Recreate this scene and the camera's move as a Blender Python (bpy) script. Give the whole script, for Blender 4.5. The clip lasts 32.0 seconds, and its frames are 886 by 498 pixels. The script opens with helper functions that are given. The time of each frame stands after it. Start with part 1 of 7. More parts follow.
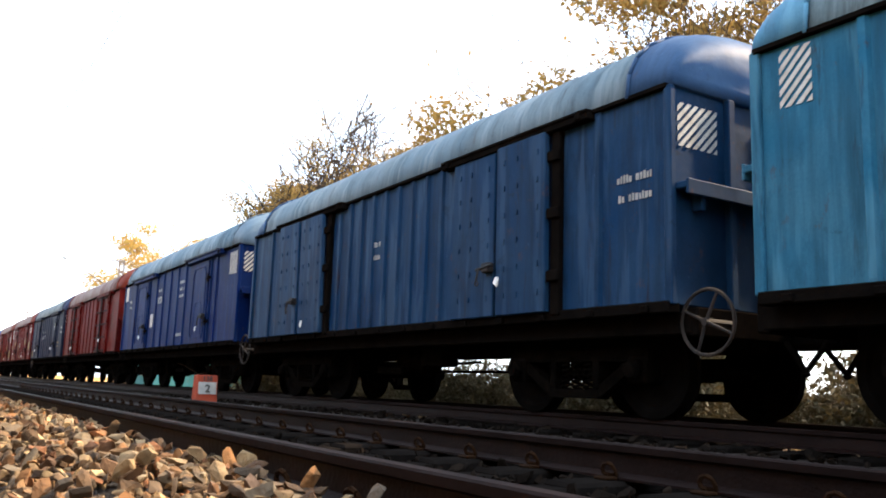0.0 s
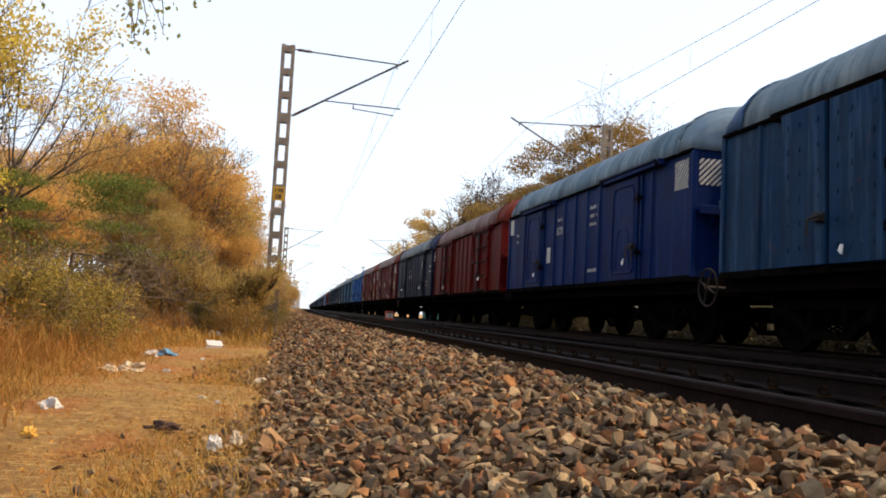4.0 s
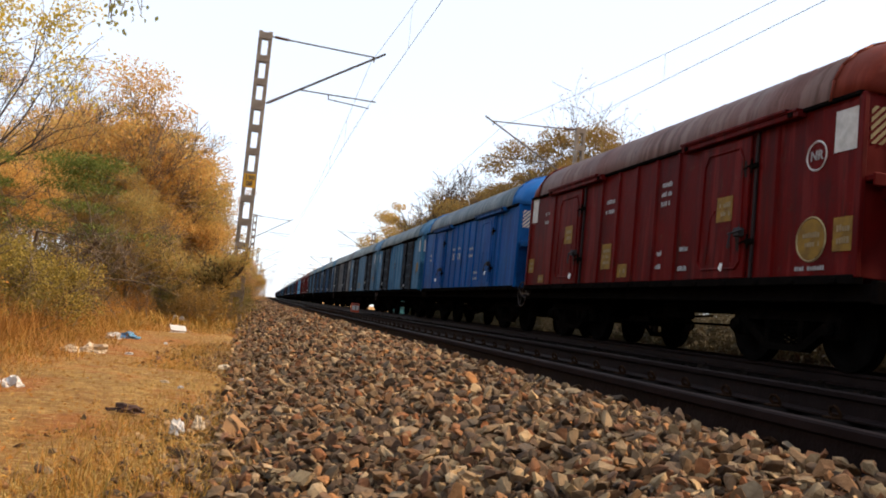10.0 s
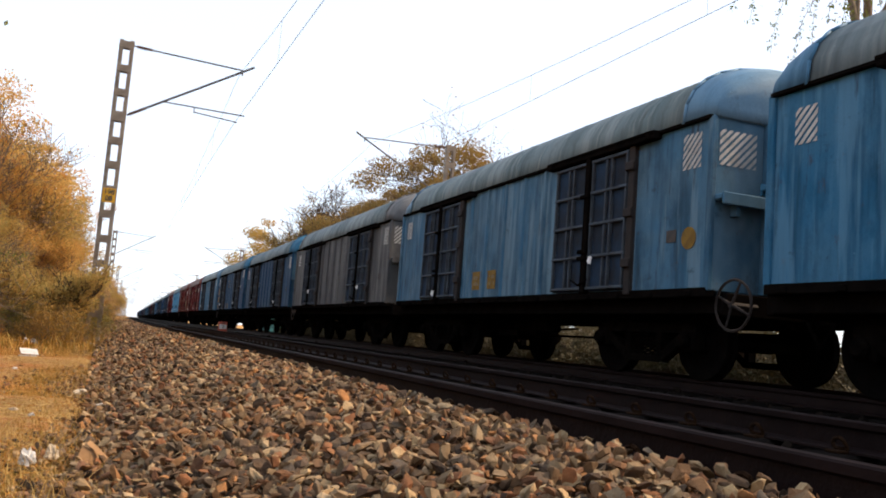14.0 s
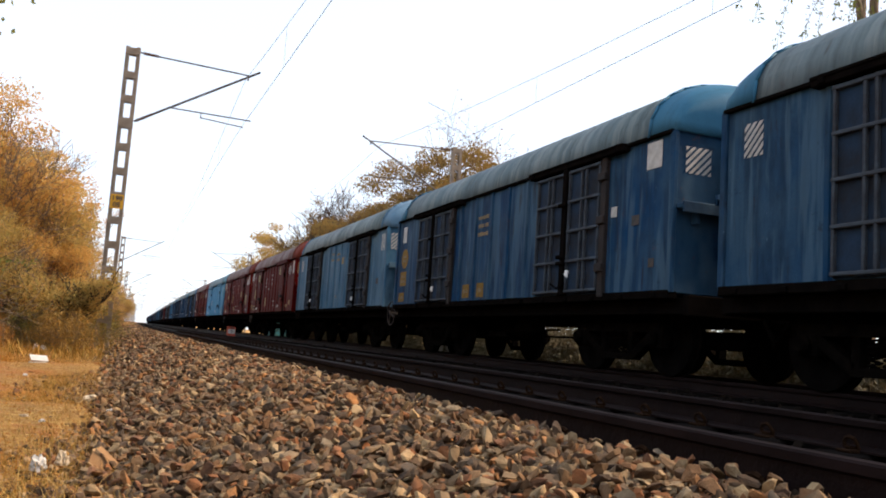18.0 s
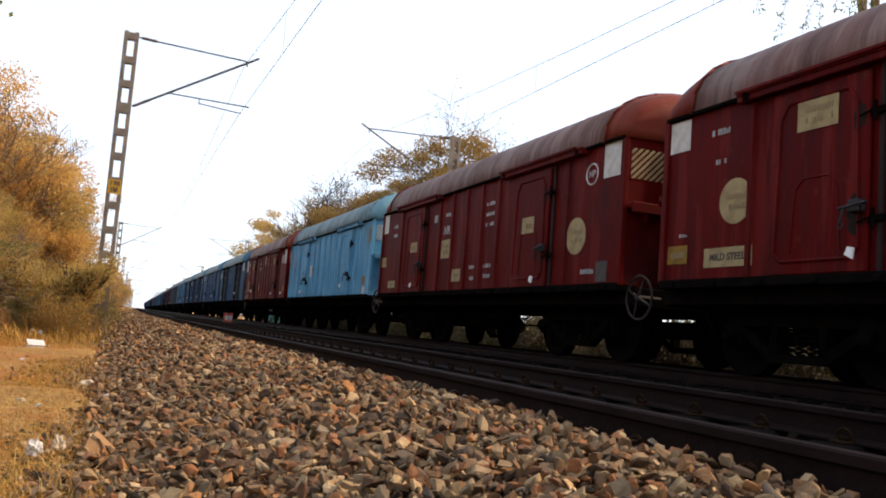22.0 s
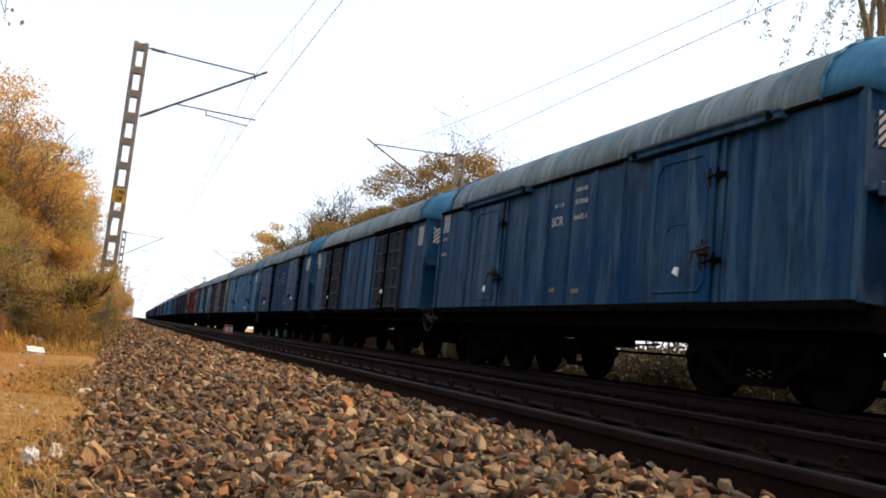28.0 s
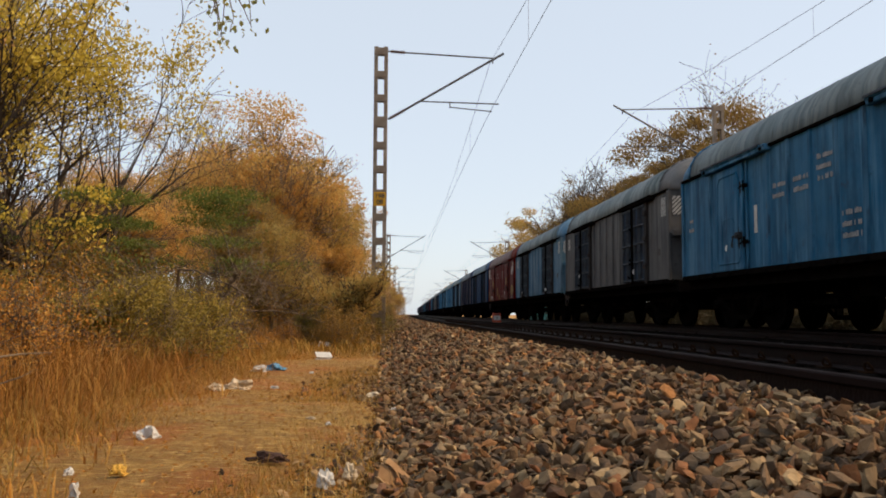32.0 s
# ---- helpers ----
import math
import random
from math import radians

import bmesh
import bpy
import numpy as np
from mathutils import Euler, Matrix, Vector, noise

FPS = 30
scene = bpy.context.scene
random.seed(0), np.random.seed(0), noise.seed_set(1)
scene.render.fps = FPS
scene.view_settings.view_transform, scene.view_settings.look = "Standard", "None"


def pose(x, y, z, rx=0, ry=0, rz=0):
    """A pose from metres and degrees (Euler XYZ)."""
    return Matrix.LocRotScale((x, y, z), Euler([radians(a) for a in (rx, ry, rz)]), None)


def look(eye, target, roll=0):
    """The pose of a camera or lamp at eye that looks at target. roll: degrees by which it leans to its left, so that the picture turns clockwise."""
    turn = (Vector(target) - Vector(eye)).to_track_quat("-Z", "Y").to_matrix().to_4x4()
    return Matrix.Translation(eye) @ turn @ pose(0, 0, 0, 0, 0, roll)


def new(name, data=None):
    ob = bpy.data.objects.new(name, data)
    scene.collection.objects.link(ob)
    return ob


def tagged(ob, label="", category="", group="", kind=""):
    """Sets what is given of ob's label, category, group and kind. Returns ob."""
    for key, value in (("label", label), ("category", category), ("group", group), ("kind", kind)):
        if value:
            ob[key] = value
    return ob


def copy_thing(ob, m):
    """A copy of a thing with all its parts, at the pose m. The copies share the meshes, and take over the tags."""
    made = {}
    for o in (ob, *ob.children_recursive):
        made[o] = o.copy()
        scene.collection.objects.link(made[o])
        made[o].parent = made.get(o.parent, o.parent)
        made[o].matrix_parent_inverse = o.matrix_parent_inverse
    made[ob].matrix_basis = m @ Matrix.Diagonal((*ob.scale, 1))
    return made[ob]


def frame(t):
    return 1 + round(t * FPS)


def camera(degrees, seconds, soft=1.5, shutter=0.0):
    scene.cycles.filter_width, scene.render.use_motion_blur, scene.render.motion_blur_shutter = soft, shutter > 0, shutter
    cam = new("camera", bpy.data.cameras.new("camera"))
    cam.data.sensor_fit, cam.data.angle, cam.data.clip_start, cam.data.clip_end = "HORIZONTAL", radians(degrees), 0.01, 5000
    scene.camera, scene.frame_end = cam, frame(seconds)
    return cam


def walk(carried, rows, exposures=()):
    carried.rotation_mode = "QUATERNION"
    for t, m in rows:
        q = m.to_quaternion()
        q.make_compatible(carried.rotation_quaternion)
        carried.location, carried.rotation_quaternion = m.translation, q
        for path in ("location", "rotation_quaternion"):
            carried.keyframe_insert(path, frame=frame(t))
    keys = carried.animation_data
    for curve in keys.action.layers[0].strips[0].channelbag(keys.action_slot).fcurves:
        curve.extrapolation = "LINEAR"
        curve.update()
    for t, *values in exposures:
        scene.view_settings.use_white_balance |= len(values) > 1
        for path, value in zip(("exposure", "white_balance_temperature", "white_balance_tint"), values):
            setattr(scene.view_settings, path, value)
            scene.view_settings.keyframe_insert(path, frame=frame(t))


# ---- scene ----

# ---- camera ----
cam = camera(55.2, 32.0, soft=1.9)
PATH = [
    (0, (-1.190, 26.894, 0.248), (4.172, 35.178, 1.869), 1.96),
    (0.5, (-1.194, 21.822, 0.222), (3.343, 30.583, 1.852), 4.00),
    (1, (-1.450, 16.734, 0.228), (2.252, 25.928, 1.556), 3.30),
    (1.5, (-1.320, 12.060, 0.180), (1.548, 21.571, 1.331), 3.90),
    (2, (-1.420, 7.487, 0.175), (0.991, 17.147, 1.109), 3.86),
    (2.5, (-1.593, 3.082, 0.185), (0.451, 12.846, 0.888), 3.80),
    (3.5, (-2.000, 0.300, 0.240), (0.000, 10.080, 0.957), 3.20),
    (4.5, (-2.109, 0.000, 0.260), (-0.186, 9.778, 1.086), 2.78),
    (5, (-2.109, 0.000, 0.260), (-0.006, 9.752, 0.950), 2.97),
    (5.5, (-2.109, 0.000, 0.260), (0.137, 9.729, 0.810), 4.22),
    (6, (-2.109, 0.000, 0.260), (0.152, 9.718, 0.928), 4.48),
    (6.5, (-2.109, 0.000, 0.260), (0.157, 9.713, 0.980), 4.26),
    (7, (-2.109, 0.000, 0.260), (0.169, 9.709, 0.994), 4.51),
    (7.5, (-2.109, 0.000, 0.260), (0.193, 9.706, 0.969), 4.92),
    (8, (-2.109, 0.000, 0.260), (0.202, 9.703, 0.975), 5.34),
    (8.5, (-2.109, 0.000, 0.260), (0.194, 9.705, 0.975), 5.26),
    (9, (-2.109, 0.000, 0.260), (0.200, 9.701, 1.001), 5.31),
    (9.5, (-2.109, 0.000, 0.260), (0.176, 9.706, 1.019), 5.40),
    (10, (-2.109, 0.000, 0.260), (0.209, 9.699, 1.010), 5.41),
    (10.5, (-2.109, 0.000, 0.260), (0.362, 9.658, 1.049), 4.55),
    (11, (-2.109, 0.000, 0.260), (1.086, 9.433, 1.164), 1.98),
    (11.5, (-2.109, 0.000, 0.260), (1.534, 9.253, 1.310), 3.50),
    (12, (-2.109, 0.000, 0.260), (1.626, 9.210, 1.367), 4.06),
    (12.5, (-2.109, 0.000, 0.260), (1.624, 9.212, 1.358), 3.99),
    (13, (-2.109, 0.000, 0.260), (1.613, 9.218, 1.338), 4.20),
    (13.5, (-2.109, 0.000, 0.260), (1.630, 9.212, 1.337), 4.43),
    (14, (-2.109, 0.000, 0.260), (1.617, 9.218, 1.329), 4.39),
    (14.5, (-2.109, 0.000, 0.260), (1.606, 9.222, 1.332), 4.43),
    (16.5, (-2.109, 0.000, 0.260), (1.576, 9.233, 1.343), 4.48),
    (17, (-2.109, 0.000, 0.260), (1.552, 9.242, 1.344), 4.31),
    (17.5, (-2.109, 0.000, 0.260), (1.557, 9.238, 1.364), 3.86),
    (18, (-2.109, 0.000, 0.260), (1.535, 9.248, 1.353), 3.84),
    (18.5, (-2.109, 0.000, 0.260), (1.536, 9.250, 1.335), 3.97),
    (19, (-2.109, 0.000, 0.260), (1.524, 9.258, 1.302), 3.95),
    (19.5, (-2.109, 0.000, 0.260), (1.543, 9.249, 1.318), 3.93),
    (20, (-2.109, 0.000, 0.260), (1.483, 9.277, 1.276), 3.61),
    (20.5, (-2.109, 0.000, 0.260), (1.519, 9.264, 1.271), 3.94),
    (21, (-2.109, 0.000, 0.260), (1.546, 9.258, 1.219), 4.09),
    (21.5, (-2.109, 0.000, 0.260), (1.565, 9.253, 1.198), 4.28),
    (22, (-2.109, 0.000, 0.260), (1.574, 9.247, 1.221), 4.38),
    (22.5, (-2.109, 0.000, 0.260), (1.574, 9.246, 1.229), 4.46),
    (23, (-2.109, 0.000, 0.260), (1.573, 9.243, 1.265), 4.55),
    (23.5, (-2.109, 0.000, 0.260), (1.585, 9.234, 1.304), 4.81),
    (24, (-2.109, 0.000, 0.260), (1.621, 9.216, 1.335), 4.53),
    (24.5, (-2.109, 0.000, 0.260), (1.625, 9.214, 1.339), 4.88),
    (25, (-2.109, 0.000, 0.260), (1.629, 9.208, 1.374), 5.00),
    (25.5, (-2.109, 0.000, 0.260), (1.584, 9.222, 1.406), 5.24),
    (26, (-2.109, 0.000, 0.260), (1.488, 9.270, 1.323), 5.15),
    (26.5, (-2.109, 0.000, 0.260), (1.516, 9.258, 1.331), 5.05),
    (28.5, (-2.109, 0.000, 0.260), (1.521, 9.243, 1.438), 5.95),
    (29, (-2.109, 0.000, 0.260), (1.578, 9.219, 1.449), 5.09),
    (29.5, (-2.109, 0.000, 0.260), (1.328, 9.305, 1.526), 4.16),
    (30, (-2.109, 0.000, 0.260), (0.378, 9.613, 1.497), 3.30),
    (30.5, (-2.109, 0.000, 0.260), (-0.768, 9.869, 1.161), 1.39),
    (31, (-2.109, 0.000, 0.260), (-1.073, 9.909, 1.118), 2.12),
    (31.5, (-2.109, 0.000, 0.260), (-1.347, 9.940, 1.048), 1.29),
    (32, (-2.110, 0.850, 0.260), (-1.335, 10.790, 1.030), 0.30),
]
EXPOSURES = [(0.0, 1.55, 6550, 13), (1.0, 1.1, 6550, 13), (2.0, 0.8, 6700, 14), (2.5, 0.65, 6700, 15), (4.5, 0.12, 6750, 17), (5.2, 0.02, 6750, 18), (6.0, 0.27, 6800, 18), (10.0, 0.22, 6800, 18),
             (11.5, 0.3, 6700, 18), (29.0, 0.3, 6700, 18), (30.0, 0.04, 6950, 23), (30.6, -0.22, 6950, 16), (32.0, -0.3, 6950, 16)]
walk(cam, [(t, look(eye, target, roll)) for t, eye, target, roll in PATH], EXPOSURES)

# ---- world and sun ----
SUN_EL, SUN_AZ = 38.0, 99.0          # azimuth from +y (along the line) towards +x
world = bpy.data.worlds.new("sky")
scene.world = world
world.use_nodes = True
wn = world.node_tree
sky = wn.nodes.new("ShaderNodeTexSky")
sky.sky_type = "NISHITA"
sky.sun_disc = False
sky.sun_elevation, sky.sun_rotation = radians(SUN_EL), radians(SUN_AZ)
sky.air_density, sky.dust_density, sky.ozone_density = 1.0, 1.2, 1.0
# a milky haze lies over the clear sky
haze = wn.nodes.new("ShaderNodeMix")
haze.data_type = "RGBA"
haze.inputs[0].default_value = 0.58
haze.inputs[7].default_value = (7.6, 9.05, 10.15, 1)
wn.links.new(sky.outputs[0], haze.inputs[6])
wn.links.new(haze.outputs[2], wn.nodes["Background"].inputs[0])
wn.nodes["Background"].inputs[1].default_value = 0.15
sun = new("sun", bpy.data.lights.new("sun", "SUN"))
sun.data.energy, sun.data.angle, sun.data.color = 4.9, radians(2.0), (1.0, 0.8, 0.55)
sun.matrix_world = look((60, -40, 60), (60 - math.sin(radians(SUN_AZ)) * math.cos(radians(SUN_EL)),
                                       -40 - math.cos(radians(SUN_AZ)) * math.cos(radians(SUN_EL)),
                                       60 - math.sin(radians(SUN_EL))))

# ---- the plan ----
GAUGE = 1.74                          # between the rail heads' centres
TRACK_A, TRACK_B = 0.87, 6.17         # centre lines: the empty track, the train's track
PITCH, BODY = 12.35, 11.4             # of a wagon
GROUND = -0.5                         # the path beside the ballast; rail top is 0


def bend(y):
    """The line's gentle right-hand bend: how far it lies to the right at y."""
    return 0.006 * (y - 4) + (0 if y < 0 else y * y / 8000 if y < 130 else 130 * 130 / 8000 + (y - 130) * 130 / 4000)


def heading(y):
    return -math.degrees(math.atan(0.006 + min(130, max(0, y)) / 4000))


# ---- materials ----
def mat_base(name, rough=0.8, metal=0.0, gloss=0.25):
    m = bpy.data.materials.new(name)
    m.use_nodes = True
    b = m.node_tree.nodes["Principled BSDF"]
    b.inputs["Roughness"].default_value = rough
    b.inputs["Metallic"].default_value = metal
    b.inputs["Specular IOR Level"].default_value = gloss
    return m, m.node_tree, b


def mix(nt, fac, a, b, mode="MIX"):
    n = nt.nodes.new("ShaderNodeMix")
    n.data_type, n.blend_type = "RGBA", mode
    for sock, v in ((n.inputs[0], fac), (n.inputs[6], a), (n.inputs[7], b)):
        if isinstance(v, (int, float)):
            sock.default_value = v
        elif isinstance(v, tuple):
            sock.default_value = (*v, 1)
        else:
            nt.links.new(v, sock)
    return n.outputs[2]


def noise_fac(nt, scale, lo, hi, detail=4, coord="Object", stretch=None, rough=0.6, own=False):
    tc = nt.nodes.new("ShaderNodeTexCoord")
    v = tc.outputs[coord]
    if stretch:
        mp = nt.nodes.new("ShaderNodeMapping")
        mp.inputs["Scale"].default_value = stretch
        nt.links.new(v, mp.inputs[0])
        v = mp.outputs[0]
    n = nt.nodes.new("ShaderNodeTexNoise")
    n.inputs["Scale"].default_value, n.inputs["Detail"].default_value = scale, detail
    n.inputs["Roughness"].default_value = rough
    nt.links.new(v, n.inputs["Vector"])
    if own:                        # every object has its own pattern
        n.noise_dimensions = "4D"
        oi = nt.nodes.new("ShaderNodeObjectInfo")
        nt.links.new(mix_value(nt, oi.outputs["Random"], 40.0), n.inputs["W"])
    r = nt.nodes.new("ShaderNodeMapRange")
    r.inputs[1].default_value, r.inputs[2].default_value = lo, hi
    nt.links.new(n.outputs[0], r.inputs[0])
    return r.outputs[0]


def bump(nt, b, fac, strength, dist=0.01):
    n = nt.nodes.new("ShaderNodeBump")
    n.inputs["Strength"].default_value, n.inputs["Distance"].default_value = strength, dist
    nt.links.new(fac, n.inputs["Height"])
    nt.links.new(n.outputs[0], b.inputs["Normal"])


def simple(name, a, b, scale=6.0, rough=0.8, metal=0.0, bmp=0.2, dist=0.01, stretch=None, gloss=0.25):
    """Two tones in large patches, with finer grain and relief."""
    m, nt, bs = mat_base(name, rough, metal, gloss)
    big = noise_fac(nt, scale, 0.35, 0.65, stretch=stretch)
    fine = noise_fac(nt, scale * 9, 0.3, 0.7)
    col = mix(nt, big, a, b)
    col = mix(nt, mix_value(nt, fine, 0.35), col, tuple(v * 0.6 for v in a))
    nt.links.new(col, bs.inputs["Base Color"])
    if bmp:
        bump(nt, bs, fine, bmp, dist)
    return m


def mix_value(nt, fac, k):
    n = nt.nodes.new("ShaderNodeMath")
    n.operation = "MULTIPLY"
    nt.links.new(fac, n.inputs[0])
    n.inputs[1].default_value = k
    return n.outputs[0]


def wagon_paint(name, col, fade, rust=(0.085, 0.04, 0.022), wear=0.55):
    """Sun-bleached steel paint: faded patches, vertical dirt streaks, rust and soot, dents."""
    m, nt, b = mat_base(name, 0.55, 0.0, 0.045)
    big = noise_fac(nt, 0.8, 0.35, 0.68, 5, own=True)
    streak = noise_fac(nt, 1.0, 0.45, 0.72, 5, stretch=(1, 7, 0.55), own=True)
    spots = noise_fac(nt, 5.0, 0.6, 0.68, 8, stretch=(1, 1.2, 0.8), rough=0.7, own=True)
    fine = noise_fac(nt, 40, 0.3, 0.7, 3)
    c = mix(nt, mix_value(nt, big, 0.9), col, fade)
    c = mix(nt, mix_value(nt, streak, 1.4 * wear), c, tuple(0.24 * v + 0.009 for v in col))
    c = mix(nt, mix_value(nt, spots, 1.0 * wear), c, rust)
    smear = noise_fac(nt, 0.6, 0.5, 0.68, 7, stretch=(1, 2.2, 1.0), rough=0.72, own=True)
    c = mix(nt, mix_value(nt, smear, 1.35 * wear), c, tuple(0.3 * v + 0.007 for v in col))
    c = mix(nt, mix_value(nt, fine, 0.22), c, tuple(v * 0.5 for v in col))
    run = noise_fac(nt, 1.0, 0.52, 0.6, 3, stretch=(1, 5, 0.45), own=True)
    c = mix(nt, mix_value(nt, run, 0.9 * wear), c, tuple(1.3 * v + 0.012 for v in fade))
    bleed = noise_fac(nt, 1.3, 0.58, 0.68, 6, stretch=(1, 4.5, 0.6), rough=0.7, own=True)
    c = mix(nt, mix_value(nt, bleed, 1.2 * wear), c, tuple(0.3 * v for v in rust))
    scuff = noise_fac(nt, 3.0, 0.6, 0.66, 7, stretch=(1, 1, 1.6), rough=0.75, own=True)
    c = mix(nt, mix_value(nt, scuff, 0.9 * wear), c, tuple(0.2 * v + 0.008 for v in fade))
    chips = noise_fac(nt, 11.0, 0.68, 0.71, 6, stretch=(1, 1, 0.7), rough=0.65, own=True)
    c = mix(nt, mix_value(nt, chips, 0.9 * wear), c, tuple(1.6 * v + 0.03 for v in fade))
    oi = nt.nodes.new("ShaderNodeObjectInfo")
    c = mix(nt, mix_value(nt, oi.outputs["Random"], 0.25), c, tuple(v * 0.6 for v in col))
    nt.links.new(c, b.inputs["Base Color"])
    dents = noise_fac(nt, 1.6, 0.2, 0.8, 4, own=True)
    bump(nt, b, dents, 0.3, 0.03)
    return m


def richer(c, k):
    """A paint k times as light and somewhat more saturated."""
    grey = sum(c) / 3
    return tuple(max(0.002, k * (grey + 1.22 * (v - grey))) for v in c)


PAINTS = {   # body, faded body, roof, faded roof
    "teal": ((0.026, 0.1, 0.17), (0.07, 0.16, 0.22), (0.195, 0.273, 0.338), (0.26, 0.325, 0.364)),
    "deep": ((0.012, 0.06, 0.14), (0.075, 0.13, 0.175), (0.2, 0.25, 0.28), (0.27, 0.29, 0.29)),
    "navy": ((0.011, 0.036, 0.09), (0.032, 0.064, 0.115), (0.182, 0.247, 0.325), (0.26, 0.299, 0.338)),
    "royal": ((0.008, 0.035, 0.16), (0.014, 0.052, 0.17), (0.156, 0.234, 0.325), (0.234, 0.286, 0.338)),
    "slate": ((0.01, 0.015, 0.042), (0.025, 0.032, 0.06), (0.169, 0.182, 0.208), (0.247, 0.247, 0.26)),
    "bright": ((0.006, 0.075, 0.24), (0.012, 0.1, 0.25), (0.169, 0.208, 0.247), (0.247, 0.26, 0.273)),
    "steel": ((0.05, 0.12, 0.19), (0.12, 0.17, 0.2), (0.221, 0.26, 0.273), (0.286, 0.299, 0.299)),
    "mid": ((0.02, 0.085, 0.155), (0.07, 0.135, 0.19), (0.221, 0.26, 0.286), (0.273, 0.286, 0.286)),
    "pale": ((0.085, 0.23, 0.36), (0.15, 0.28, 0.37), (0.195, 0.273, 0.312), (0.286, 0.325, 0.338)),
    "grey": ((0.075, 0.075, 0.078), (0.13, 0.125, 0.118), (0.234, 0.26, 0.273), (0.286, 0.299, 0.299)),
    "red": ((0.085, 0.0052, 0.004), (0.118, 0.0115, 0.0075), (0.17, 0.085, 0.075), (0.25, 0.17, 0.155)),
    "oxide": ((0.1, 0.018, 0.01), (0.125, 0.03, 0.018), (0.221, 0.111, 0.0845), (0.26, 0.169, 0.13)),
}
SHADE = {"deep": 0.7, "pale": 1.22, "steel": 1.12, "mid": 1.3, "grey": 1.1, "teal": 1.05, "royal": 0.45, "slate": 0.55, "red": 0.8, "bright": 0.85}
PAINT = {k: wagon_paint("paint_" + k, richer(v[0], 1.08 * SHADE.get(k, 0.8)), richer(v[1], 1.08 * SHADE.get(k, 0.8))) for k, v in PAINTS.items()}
# hood colours: fresher paint, and the sun and sky light they catch painted in
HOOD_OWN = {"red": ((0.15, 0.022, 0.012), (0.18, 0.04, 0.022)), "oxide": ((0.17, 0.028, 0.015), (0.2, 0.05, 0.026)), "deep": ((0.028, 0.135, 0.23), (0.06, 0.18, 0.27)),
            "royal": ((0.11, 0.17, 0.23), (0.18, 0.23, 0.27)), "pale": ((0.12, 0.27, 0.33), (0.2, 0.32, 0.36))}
LITHOODPAINT = {}
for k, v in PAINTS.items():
    # body colour lightened for skylight on the hood and for less dirt
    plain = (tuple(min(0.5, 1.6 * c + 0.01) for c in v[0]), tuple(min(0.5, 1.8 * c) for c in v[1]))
    LITHOODPAINT[k] = wagon_paint("lit_hood_" + k, *HOOD_OWN.get(k, plain), wear=0.3)
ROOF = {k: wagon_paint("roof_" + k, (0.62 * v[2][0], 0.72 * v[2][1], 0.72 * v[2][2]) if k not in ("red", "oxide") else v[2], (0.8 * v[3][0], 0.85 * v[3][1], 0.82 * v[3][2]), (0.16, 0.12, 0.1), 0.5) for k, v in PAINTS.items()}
# sooty steel, blackened further for the shade under wagons and eaves
SOOTSHADE = simple("soot_and_shade_steel", (0.0045, 0.0038, 0.0035), (0.009, 0.007, 0.006), 5, 0.9, 0.0, 0.3, gloss=0.0)
DOORSHEET = simple("grimy_door_sheet", (0.013, 0.037, 0.075), (0.012, 0.01, 0.009), 1.7, 0.85, 0.0, 0.3)
DOORBAR = simple("dusty_door_bars", (0.062, 0.08, 0.1), (0.026, 0.026, 0.03), 3, 0.8, 0.0, 0.3)
DARKRUST = simple("dark_rust", (0.022, 0.008, 0.007), (0.012, 0.008, 0.008), 4, 0.85, 0.0, 0.3)
POSTRUST = simple("rusted_post", (0.034, 0.024, 0.02), (0.02, 0.017, 0.017), 3, 0.85, 0.0, 0.3)
DOORDARK = simple("door_grime", (0.02, 0.024, 0.032), (0.042, 0.034, 0.03), 4, 0.85, 0.0, 0.3)
GREASE = simple("old_grease", (0.012, 0.008, 0.007), (0.02, 0.012, 0.009), 6, 0.75, 0.0, 0.3, gloss=0.1)
# running gear iron and steel: shade under the wagons is in these near-black tones
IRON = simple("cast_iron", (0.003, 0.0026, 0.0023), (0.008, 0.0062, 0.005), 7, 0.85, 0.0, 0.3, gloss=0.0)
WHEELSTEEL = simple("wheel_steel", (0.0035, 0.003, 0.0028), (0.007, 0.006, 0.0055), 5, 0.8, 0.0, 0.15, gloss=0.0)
WHITEPAINT = simple("white_marking", (0.6, 0.58, 0.54), (0.42, 0.4, 0.36), 8, 0.7, 0, 0.1)
CREAM = simple("cream_marking", (0.36, 0.28, 0.14), (0.24, 0.17, 0.08), 6, 0.7, 0, 0.1)
YELLOW = simple("yellow_marking", (0.26, 0.14, 0.014), (0.14, 0.075, 0.014), 6, 0.7, 0, 0.1)
DARKMARK = simple("dark_marking", (0.05, 0.05, 0.05), (0.09, 0.07, 0.06), 8, 0.8, 0, 0.1)
FADEDWHITE = simple("faded_white_lettering", (0.4, 0.39, 0.38), (0.22, 0.22, 0.22), 5, 0.8, 0, 0.1)
FADED = simple("faded_lettering", (0.22, 0.16, 0.09), (0.3, 0.22, 0.12), 8, 0.8, 0, 0.1)
TAG = simple("white_seal_tag", (0.8, 0.8, 0.78), (0.65, 0.65, 0.62), 8, 0.6, 0, 0.0)
# rust and worn steel, both darkened in colour for the shadow on the track
RAILSTEEL = simple("shaded_rusty_rail", (0.008, 0.004, 0.0038), (0.015, 0.0078, 0.007), 4, 0.6, 0.0, 0.25, gloss=0.08)
RAILTOP = simple("shaded_worn_rail_head", (0.017, 0.01, 0.0095), (0.01, 0.006, 0.0055), 3, 0.75, 0.0, 0.1, gloss=0.04)
